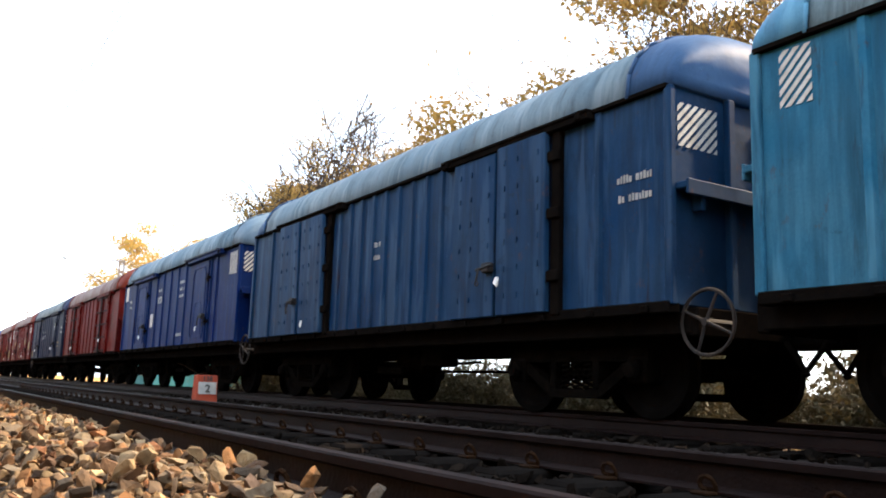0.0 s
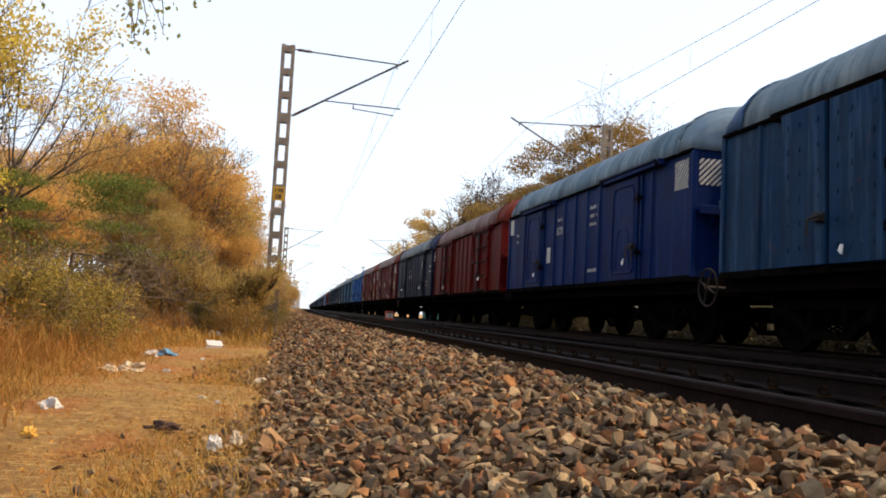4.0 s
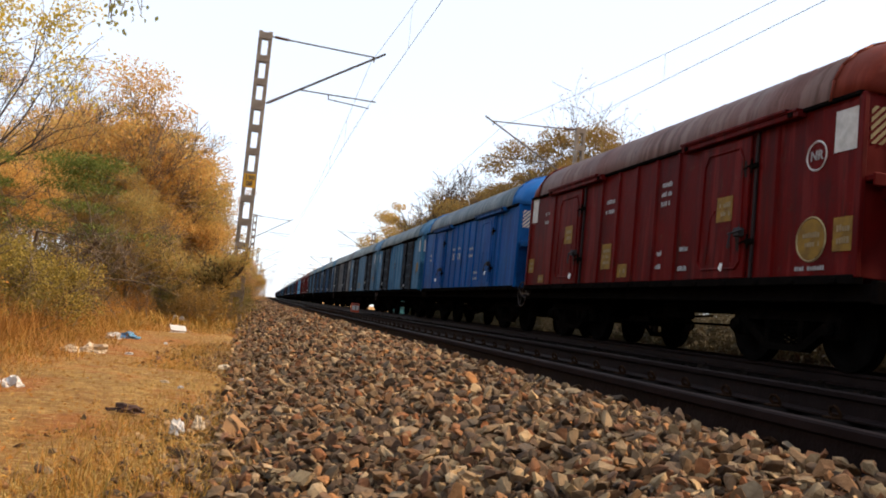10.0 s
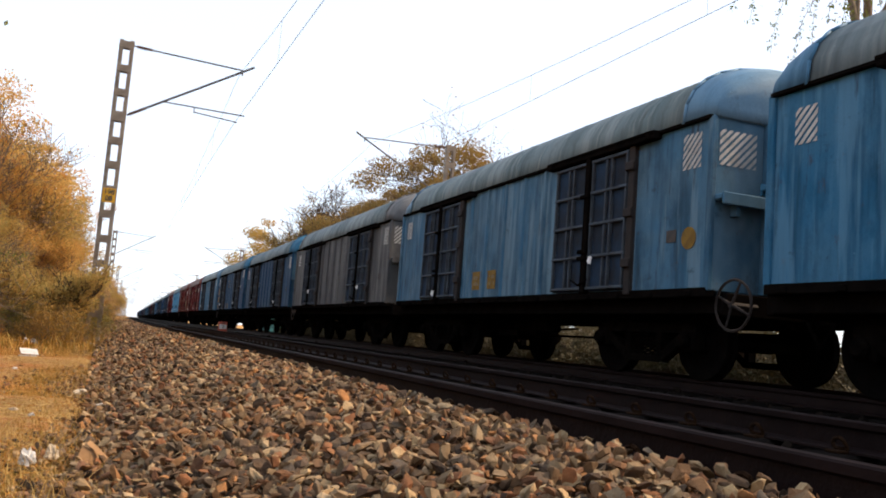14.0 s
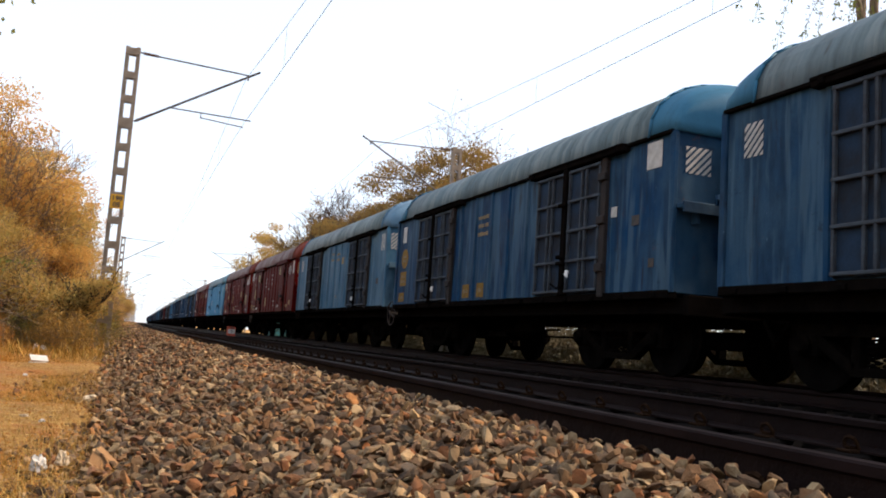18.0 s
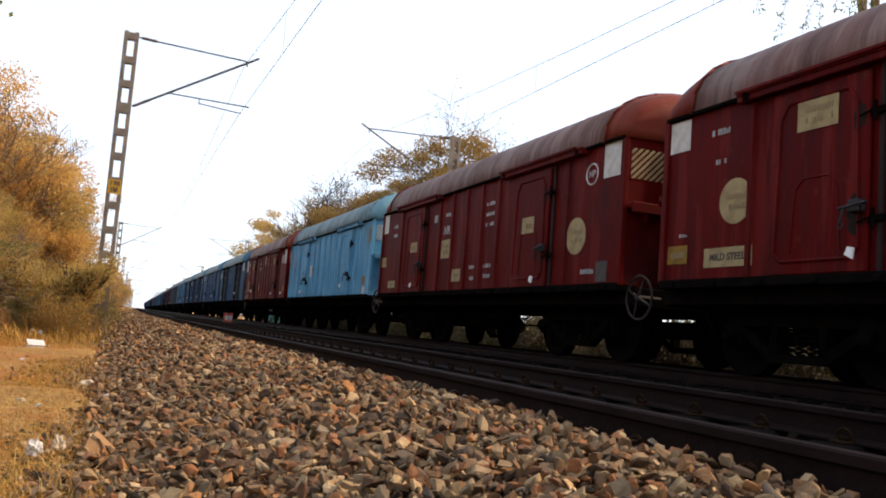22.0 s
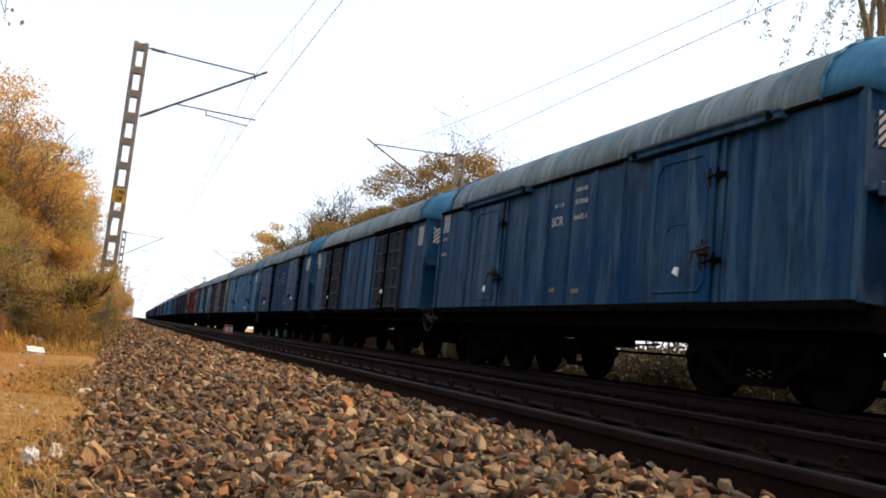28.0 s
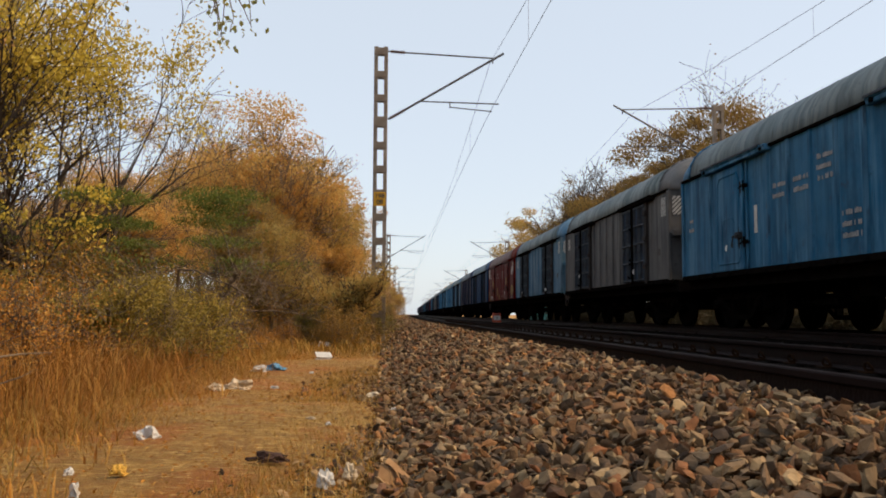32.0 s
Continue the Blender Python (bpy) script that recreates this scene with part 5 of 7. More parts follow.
# ---- overhead line ----
def mast_parts(m, side, h, arm, number=None):
    """A lattice mast of two channels with batten plates; side is the way its arm reaches."""
    for s in (-1, 1):
        def channel(bm, s=s):
            box(bm, s * 0.15 - 0.03, -0.08, GROUND - 0.1, s * 0.15 + 0.03, 0.08, h, 0.006)
            for e in (-1, 1):
                box(bm, s * 0.15 - s * 0.05 - 0.02, e * 0.075 - 0.012, GROUND - 0.1, s * 0.15 - s * 0.05 + 0.02, e * 0.075 + 0.012, h)
        part("channel", channel, MASTSTEEL, m, key=("ch", s, h))
    z = h - 0.12
    n = 0
    while z > GROUND + 0.5:
        big = n == 3
        def batten(bm, big=big):
            hh = 0.13 if big else 0.09
            for e in (-1, 1):
                box(bm, -0.18, e * 0.085 - 0.006, -hh, 0.18, e * 0.085 + 0.006, hh, 0.003)
        part("batten_plate", batten, MASTSTEEL, m, at=pose(0, 0, z), key=("bat", big))
        z -= 0.62
        n += 1

    def footing(bm):
        box(bm, -0.3, -0.3, GROUND - 0.3, 0.3, 0.3, GROUND + 0.03, 0.04)
    part("footing", footing, CONCRETE, m, "low concrete footing", key="foot")
    A = side * arm

    def stay(bm):
        tube(bm, (side * 0.18, 0, h - 0.1), (side * 0.62, 0, h - 0.125), 0.02)
        tube(bm, (side * 0.62, 0, h - 0.125), (A, 0, 6.98), 0.021)
        tube(bm, (side * 0.2, 0, 5.3), (A + side * 0.3, 0, 7.12), 0.03)
        tube(bm, (side * 1.05, 0, 5.79), (A + side * 0.16, 0, 5.76), 0.018)
        tube(bm, (side * 1.8, 0, 5.77), (side * 1.8, 0, 5.63), 0.014)
        tube(bm, (side * 1.8, 0, 5.65), (A - side * 0.02, 0, 5.56), 0.015)
        tube(bm, (A, 0, 6.98), (A, 0, 6.84), 0.02)
    part("cantilever", stay, TUBE, m, "tubular cantilever arm", key=("cant", side, round(h, 1)))

    for (xa, za), (xb, zb) in (((0.25, h - 0.105), (0.62, h - 0.125)), ((0.25, 5.33), (0.62, 5.55))):
        def sheds(bm, xa=xa, za=za, xb=xb, zb=zb):
            a, b = Vector((side * xa, 0, za)), Vector((side * xb, 0, zb))
            n = (b - a).length
            prof = [(0.03, 0.0)]
            for i in range(7):
                q = n * (i + 0.5) / 7
                prof += [(0.03, q - 0.018), (0.058, q), (0.03, q + 0.012)]
            lathe(bm, prof + [(0.03, n)], a, b - a, 10)
        part("insulator", sheds, PORCELAIN, m, "ribbed brown insulator", key=("ins", side, round(h, 1), za))
    if number:
        def plate(bm):
            box(bm, -0.15, -0.1, 3.02, 0.15, -0.094, 3.38)
        pl = part("number_plate", plate, PLATE, m, "small yellow location plate")
        for i, txt in enumerate(number):
            words("lettering", txt, 0.17, DARKMARK, pl, pose(0, -0.103, 3.28 - 0.16 * i, 90, 0, 0))


SPAN = 52.0
MAST_A, MAST_B = -2.12, 9.05           # offsets of the two rows of masts
for i in range(-2, 9):
    y = 22.55 + SPAN * i
    m = thing("overhead_line_mast", "brown lattice steel mast with a bracket arm" + (" and yellow plate" if i == 0 else ""), "mast",
              pose(MAST_A + bend(y) - bend(22.5) + 0.06, y, 0, 0, 0, heading(y)), "masts of the near track")
    mast_parts(m, 1, 7.2, 2.92, ("198", "08") if i == 0 else None)
    y = 27.6 + SPAN * i
    m = thing("overhead_line_mast", "brown lattice steel mast beyond the train", "mast", pose(MAST_B + bend(y) - bend(27.6), y, 0, 0, 0, heading(y)), "masts of the far track")
    mast_parts(m, -1, 7.2, 3.2)


def wires(x0, y0, name):
    """Catenary, contact wire and droppers between the masts."""
    line = thing(name, "thin overhead contact and catenary wires with droppers", "overhead wire", None, "", "structure")
    for i in range(-2, 8):
        ya = y0 + SPAN * i
        yb = ya + SPAN
        st = 0.2 if i % 2 else -0.2

        def place(f, ya=ya, yb=yb, st=st):
            y = ya + (yb - ya) * f
            return x0 + bend(y) + st * (1 - 2 * f), y

        def contact(bm):
            for a, b in zip(range(0, 8), range(1, 9)):
                (xa, y1), (xb, y2) = place(a / 8), place(b / 8)
                tube(bm, (xa, y1, 5.56), (xb, y2, 5.56), 0.006, 0.006, 5)

        def catenary(bm):
            for a, b in zip(range(0, 12), range(1, 13)):
                (xa, y1), (xb, y2) = place(a / 12), place(b / 12)
                za, zb = (5.82 + 1.04 * (2 * q / 12 - 1) ** 2 for q in (a, b))
                tube(bm, (xa, y1, za), (xb, y2, zb), 0.0055, 0.0055, 5)

        def droppers(bm):
            for q in range(1, 9):
                x, y = place(q / 9)
                tube(bm, (x, y, 5.56), (x, y, 5.82 + 1.04 * (2 * q / 9 - 1) ** 2), 0.003, 0.003, 4)
        part("contact_wire", contact, COPPER, line)
        part("catenary_wire", catenary, COPPER, line)
        part("dropper", droppers, COPPER, line)


wires(TRACK_A - 0.05, 22.55, "near_track_wires")
wires(TRACK_B - 0.02, 27.6, "far_track_wires")

# ---- markers beside the line ----
def km_block(bm):
    vs = box(bm, -0.2, -0.14, -0.3, 0.2, 0.14, 0.34, 0.02)
    for v in bm.verts:
        if v.co.z > 0.2:
            v.co.y *= 0.55


km = thing("kilometre_stone", "small red and white painted kilometre stone between the tracks", "marker stone", pose(3.35 + bend(42.5), 42.5, 0, 0, 0, 4))
part("block", km_block, ENAMELRED, km)
part("white_face", lambda bm: box(bm, -0.17, -0.152, -0.02, 0.17, -0.146, 0.2), WHITEPAINT, km, "white number panel", pose(0, 0.03, 0, -6))
words("lettering", "138", 0.13, DARKMARK, km, pose(0, -0.1, 0.27, 83, 0, 0))
words("lettering", "2", 0.2, DARKMARK, km, pose(0, -0.125, 0.09, 84, 0, 0))
for x, y in ((-2.9, 66), (-4.4, 118)):
    def post(bm):
        box(bm, -0.16, -0.07, -0.65, 0.16, 0.07, 0.35, 0.03)
    solid("boundary_post", post, WHITEPAINT, "whitewashed concrete marker post beside the track", "marker post", pose(x + bend(y), y, -0.1), "marker posts")


def wall_panels():
    """A low pale compound wall beyond the far track."""
    wl = thing("compound_wall", "stained pale concrete compound wall beyond the tracks", "wall", pose(0, 0, 0), kind="structure")
    for i in range(11):
        y = -6.0 + 2.0 * i
        x = 13.6 + bend(y)
        part("wall_panel", lambda bm: box(bm, -0.05, -0.93, -0.7, 0.05, 0.93, 0.62, 0.01), CONCRETE, wl, at=pose(x, y, 0, 0, 0, -1), key="wpanel")
        part("wall_post", lambda bm: box(bm, -0.1, -0.08, -0.7, 0.1, 0.08, 0.72, 0.02), CONCRETE, wl, at=pose(x, y + 1.0, 0), key="wpost")


wall_panels()


# ---- trees, bushes and grass ----
def leaf_quads(points, normals_rng, size, droop=0.0, long=1.6):
    """Small folded leaves, one pair of triangles each, at the given points."""
    n = len(points)
    rng = normals_rng
    d = rng.normal(size=(n, 3))
    d[:, 2] -= droop
    d /= np.linalg.norm(d, axis=1)[:, None]
    u = np.cross(d, rng.normal(size=(n, 3)))
    u /= np.linalg.norm(u, axis=1)[:, None] + 1e-9
    s = size * rng.uniform(0.6, 1.35, (n, 1))
    a, b = points, points + d * s * long
    m = (a + b) / 2
    w = np.cross(d, u)
    verts = np.stack([a, m + u * s * 0.5 + w * s * 0.12, b, m - u * s * 0.5 + w * s * 0.12], 1).reshape(-1, 3)
    faces = np.arange(4 * n).reshape(-1, 4)
    return verts, faces


def limbs(seed, h, spread, stems, levels, lean=0.25, up=0.35):
    """The skeleton of a tree: segments with radii, and the points where leaves sit."""
    rng = np.random.default_rng(seed)
    segs, tips = [], []

    def grow(p, d, length, r, level):
        steps = 4
        for i in range(steps):
            d = d + rng.normal(0, 0.16, 3) + np.array([0, 0, up * 0.12])
            d /= np.linalg.norm(d)
            q = p + d * length / steps
            r1 = r * (0.84 if level < levels else 0.7)
            segs.append((p, q, r, r1))
            p, r = q, r1
            if level >= levels - 1:
                tips.append((p, d))
            if level < levels and i >= 1:
                for _ in range(int(rng.integers(1, 3))):
                    side = np.cross(d, rng.normal(size=3))
                    side /= np.linalg.norm(side) + 1e-9
                    nd = d * 0.55 + side * spread + np.array([0, 0, up * 0.4])
                    grow(p, nd / np.linalg.norm(nd), length * rng.uniform(0.55, 0.75), r * 0.6, level + 1)
        tips.append((p, d))

    for s in range(stems):
        a = rng.uniform(0, 6.28)
        d = np.array([math.cos(a) * lean, math.sin(a) * lean, 1.0])
        base = np.array([math.cos(a), math.sin(a), 0]) * (0.0 if stems == 1 else rng.uniform(0.1, 0.45))
        grow(base - np.array([0, 0, 0.12]), d / np.linalg.norm(d), h * rng.uniform(0.42, 0.55), h * 0.018 / stems ** 0.3 + 0.012, 0)
    return segs, tips, rng


def tube_soup(segs, sides=5, smallest=0.004):
    verts, faces = [], []
    ang = np.linspace(0, 2 * math.pi, sides, endpoint=False)
    for p, q, r0, r1 in segs:
        d = q - p
        d = d / (np.linalg.norm(d) + 1e-9)
        u = np.cross(d, (0.3, 0.9, 0.1))
        u /= np.linalg.norm(u) + 1e-9
        v = np.cross(d, u)
        b = len(verts)
        for c, r in ((p, max(r0, smallest)), (q, max(r1, smallest))):
            verts += [tuple(c + r * (math.cos(t) * u + math.sin(t) * v)) for t in ang]
        for i in range(sides):
            j = (i + 1) % sides
            faces.append((b + i, b + j, b + sides + j, b + sides + i))
    return verts, faces


PLANTS = {}


def tree(name, x, y, h, label, category, leaf, bark, seed, stems=1, spread=0.75, levels=3, leaves=5000, size=0.07, cloud=0.35, droop=0.0, lean=0.25, up=0.35, rot=0.0, long=1.6, group="", ground_z=None, like=None, crown_from=0.0, clumps=0, flat=0.6, loose=0.2):
    """A tree or bush: trunk with limbs, and a crown of single leaves round the twigs."""
    z = (GROUND + min(0.35, max(0, (-4.5 - x) * 0.09)) - 0.03) if ground_z is None else ground_z
    at = pose(x + bend(y), y, z, 0, 0, rot)
    if like is not None:
        ob = copy_thing(like, at)
        s = h / like["tall"]
        ob.scale = (s, s, s)
        return tagged(ob, label, category, group)
    segs, tips, rng = limbs(seed, h, spread, stems, levels, lean, up)
    top = max(t[0][2] for t in tips)
    k = h / top
    segs = [(p * k, q * k, a * k, b * k) for p, q, a, b in segs]
    pts = np.array([t[0] for t in tips]) * k
    weight = rng.uniform(0.08, 1.0, len(pts)) ** (6 if leaf is YELLOWLEAF else 3)
    idx = rng.choice(len(pts), leaves, p=weight / weight.sum())
    clump = rng.normal(0, cloud, (len(pts), 3))
    pick = pts[idx] + clump[idx] * 0.5 + rng.normal(0, cloud * 0.45, (leaves, 3)) * rng.uniform(0.3, 1.2, (leaves, 1))
    if clumps:                     # sprays of leaves round some of the twigs, and a few loose ones between
        some = rng.choice(len(pts), min(clumps, len(pts)), replace=False)
        wide = rng.lognormal(0, 0.35, len(some))
        share = wide ** 2 / (wide ** 2).sum()
        of = rng.choice(len(some), leaves, p=share)
        ball = rng.normal(size=(leaves, 3))
        ball *= rng.uniform(0, 1, (leaves, 1)) ** 0.45 / np.linalg.norm(ball, axis=1)[:, None]
        spray = pts[some][of] + ball * 1.9 * cloud * wide[of][:, None] * np.array([1, 1, flat])
        pick = np.where(rng.uniform(size=(leaves, 1)) < loose, pick, spray)
    pick = pick[pick[:, 2] > max(0.06, crown_from * h) + rng.normal(0, 0.05 * h, len(pick)) * (crown_from > 0)]
    t = thing(name, label, category, at, group)
    t["tall"] = h
    tr = new("trunk", soup("trunk", *tube_soup(segs, 5, 0.004 if y < 14 else 0.005 if y < 20 else 0.0065 if y < 45 else 0.015), bark, True))
    tr.parent = t
    if len(pick):
        v, f = leaf_quads(pick, rng, size, droop, long)
        cr = new("crown", soup("crown", v.tolist(), f.tolist(), leaf))
        cr.parent = t
    return t


G = "trees along the path"
# the near side, nearest first
t_yellow = tree("tree", -8.2, 16.4, 8.0, "half-bare tree with dark fanning stems and yellow leaves", "tree", YELLOWLEAF, DARKBARK, 17, 8, 0.32, 3, 27000, 0.05, 0.24, 0.3, 0.36, 0.3, group=G, crown_from=0.5, clumps=150, loose=0.16)
tree("tree", -9.7, 12.5, 8.0, "half-bare tree with yellow leaves above the path", "tree", YELLOWLEAF, BARK, 11, rot=140, group=G, like=t_yellow)
tree("tree", -11.5, 19.5, 7.6, "bare-branched tree with a few yellow leaves", "tree", YELLOWLEAF, BARK, 11, rot=60, group=G, like=t_yellow)
t_acacia = tree("tree", -5.9, 16.8, 3.35, "spreading feathery green thorn tree", "tree", GREENLEAF, BARK, 23, 5, 1.15, 3, 40000, 0.022, 0.3, 0.1, 0.9, 0.02, long=2.6, group=G, crown_from=0.5, clumps=60, flat=0.14, loose=0.03)
tree("tree", -8.8, 16.2, 3.2, "dark feathery green thorn tree behind dry grass", "tree", GREENLEAF, BARK, 23, rot=200, group=G, like=t_acacia)
tree("tree", -10.8, 14.0, 3.6, "feathery green thorn tree behind dry grass", "tree", GREENLEAF, BARK, 23, rot=100, group=G, like=t_acacia)
tree("tree", -7.3, 12.4, 2.8, "small tree with broad bright yellow leaves", "tree", YELLOWLEAF, DARKBARK, 29, 3, 0.35, 3, 1500, 0.042, 0.13, 0.5, 0.15, 0.4, long=1.3, group=G, crown_from=0.5, clumps=24, loose=0.1)
t_gold = tree("tree", -6.5, 27.0, 6.9, "golden-brown tree with thin pale stems", "tree", GOLD, PALEBARK, 31, 6, 0.5, 4, 60000, 0.048, 0.34, 0.2, 0.3, 0.5, group=G, crown_from=0.3, clumps=75, loose=0.12)
t_gold2 = tree("tree", -5.7, 37.0, 7.2, "ochre and olive tree leaning towards the mast", "tree", OCHRE, PALEBARK, 37, 6, 0.6, 4, 60000, 0.048, 0.34, 0.2, 0.4, 0.4, group=G, crown_from=0.25, clumps=80, loose=0.12)
t_rus = tree("tree", -8.4, 33.5, 8.0, "russet tree with fine bare twigs at its top", "tree", RUSSET, PALEBARK, 41, 5, 0.55, 4, 40000, 0.042, 0.3, 0.2, 0.3, 0.5, group=G, crown_from=0.25, clumps=75, loose=0.2)
LINE = [(-12.6, 15.0, 8.4, t_rus, 150), (-8.4, 21.5, 4.0, t_gold, 280), (-9.4, 24.5, 4.2, t_gold, 222), (-11.2, 27.0, 4.4, t_gold2, 70), (-13.5, 31.0, 5.0, t_rus, 120), (-6.3, 31.5, 6.7, t_gold2, 200), (-7.2, 42.0, 7.8, t_gold, 15), (-5.4, 44.0, 6.6, t_rus, 250), (-10.5, 43.0, 8.6, t_gold2, 300),
        (-5.2, 24.8, 4.2, t_gold2, 60), (-4.9, 29.0, 4.2, t_gold, 310), (-5.7, 50.0, 6.2, t_gold, 100),
        (-6.8, 57.0, 4.6, t_gold, 160), (-8.5, 60.0, 7.5, t_gold2, 90), (-5.6, 68.0, 4.4, t_rus, 30), (-6.2, 78.0, 4.8, t_gold, 210), (-9.0, 85.0, 7.0, t_gold2, 20), (-5.8, 92.0, 4.7, t_gold, 75), (-6.8, 104.0, 5.6, t_rus, 140),
        (-6.0, 117.0, 5.2, t_gold, 190), (-7.0, 130.0, 5.8, t_gold2, 40), (-6.5, 146.0, 5.6, t_gold, 110), (-6.5, 163.0, 6.0, t_rus, 5), (-7.0, 182.0, 6.0, t_gold, 300), (-7.0, 205.0, 6.5, t_gold2, 170), (-7.0, 232.0, 6.5, t_rus, 20), (-7.5, 262.0, 7.0, t_gold, 60), (-8.0, 300.0, 7.0, t_gold2, 130),
        (-4.8, 63.0, 3.5, t_rus, 80), (-4.9, 73.0, 3.7, t_gold2, 10), (-5.0, 86.0, 4.2, t_gold2, 260), (-5.2, 98.0, 4.8, t_gold, 33), (-5.3, 111.0, 4.8, t_rus, 310), (-5.6, 124.0, 5.0, t_gold2, 100), (-5.6, 139.0, 5.2, t_gold, 60), (-5.8, 155.0, 5.4, t_gold2, 230), (-13.0, 22.0, 4.0, t_rus, 200), (-14.0, 12.0, 8.0, t_gold, 250), (-13.5, 4.0, 8.0, t_gold2, 20), (-12.0, -4.0, 8.5, t_rus, 80), (-15.0, 50.0, 9.0, t_gold, 130)]
for x, y, h, kind_of, rot in LINE:
    x += 1.5 if y > 55 else 0
    tree("tree", x, y, h, "golden-brown tree in the row beside the line" if kind_of is not t_rus else "russet half-bare tree in the row beside the line", "tree", GOLD, BARK, 0, rot=rot, group=G, like=kind_of)
G2 = "trees beyond the train"
t_right = tree("tree", 15.0, 40.0, 12.2, "tall tree with russet-gold foliage beyond the train", "tree", AUTUMN, DARKBARK, 53, 5, 0.55, 4, 90000, 0.072, 0.42, 0.1, 0.3, 0.45, group=G2, ground_z=-0.7, clumps=120, loose=0.04)
t_bare = tree("tree", 11.6, 52.0, 10.6, "nearly bare grey tree with fine twigs", "tree", AUTUMN, DARKBARK, 59, 5, 0.75, 4, 22000, 0.05, 0.34, 0.1, 0.45, 0.4, group=G2, ground_z=-0.7, clumps=45, loose=0.2)
t_small = tree("tree", 18.0, 90.0, 13.2, "round olive-gold tree beyond the train", "tree", OCHRE, BARK, 61, 4, 0.7, 3, 36000, 0.13, 0.6, 0.1, 0.3, 0.35, group=G2, ground_z=-0.7, crown_from=0.3, clumps=70, loose=0.05)
for x, y, h, kind_of, rot, lab in ((18.2, 45.0, 11.8, t_right, 100, "russet tree beyond the train"), (15.4, 58.0, 12.6, t_right, 215, "golden-brown tree behind bare twigs"), (10.6, 60.0, 9.0, t_bare, 40, "bare twiggy tree beyond the train"),
                                  (13.0, 180.0, 8.0, t_small, 20, "olive tree far along the line"), (13.0, 225.0, 8.5, t_small, 140, "olive tree far along the line"), (12.5, 270.0, 8.0, t_small, 250, "olive tree far along the line"),
                                  (18.0, 26.0, 8.0, t_bare, 110, "bare tree beyond the far track"), (20.0, 130.0, 9.0, t_small, 70, "olive tree far along the line")):
    tree("tree", x, y, h, lab, "tree", OLIVE, BARK, 0, rot=rot, group=G2, ground_z=-0.7, like=kind_of)


def drooping_tree():
    """Dark stems that fan out high up, with thin feathery strands hanging from arched limbs."""
    rng = np.random.default_rng(63)
    t = thing("tree", "tree with dark fanning stems and drooping feathery twigs above the wagons", "tree", pose(15.5, 15.7, -0.72), G2)
    segs, tips = [], []
    p = np.array([0.0, 0, -0.1])
    for i in range(9):
        q = np.array([rng.normal(0, 0.06), rng.normal(0, 0.06), (i + 1) * 0.98])
        segs.append((p, q, 0.3 - 0.014 * i, 0.286 - 0.014 * i))
        p = q
    for k in range(6):
        a = 1.05 * k + 0.4
        d, c, r = np.array([0.2 * math.cos(a), 0.34 * math.sin(a), 1.0]), p.copy(), 0.13
        for i in range(8):
            d = d / np.linalg.norm(d) + rng.normal(0, 0.06, 3) + (0, 0, -0.02)
            q = c + d / np.linalg.norm(d) * 0.55
            segs.append((c, q, r, r * 0.88))
            c, r = q, r * 0.88
            if i < 4:
                continue
            for _ in range(1):
                b = rng.uniform(0, 6.28)
                e, s0, rr = np.array([math.cos(b), math.sin(b), 0.7]), c.copy(), 0.03
                for j in range(13):
                    e = e / np.linalg.norm(e) + rng.normal(0, 0.07, 3) + (0, 0, -0.26)
                    s1 = s0 + e / np.linalg.norm(e) * 0.36
                    segs.append((s0, s1, rr, rr * 0.8))
                    s0, rr = s1, max(0.006, rr * 0.8)
                    if j > 2:
                        tips += [s0 + (s1 - s0) * f for f in (0, 0.5)]
                        tips.append(s0)
    tr = new("trunk", soup("trunk", *tube_soup(segs), BARK, True))
    tr.parent = t
    tips = np.array(tips)
    pick = tips[rng.integers(0, len(tips), 3200)] + rng.normal(0, 0.06, (3200, 3))
    v, f = leaf_quads(pick, rng, 0.04, 0.9, 3.0)
    cr = new("crown", soup("crown", v.tolist(), f.tolist(), GREENLEAF))
    cr.parent = t


drooping_tree()
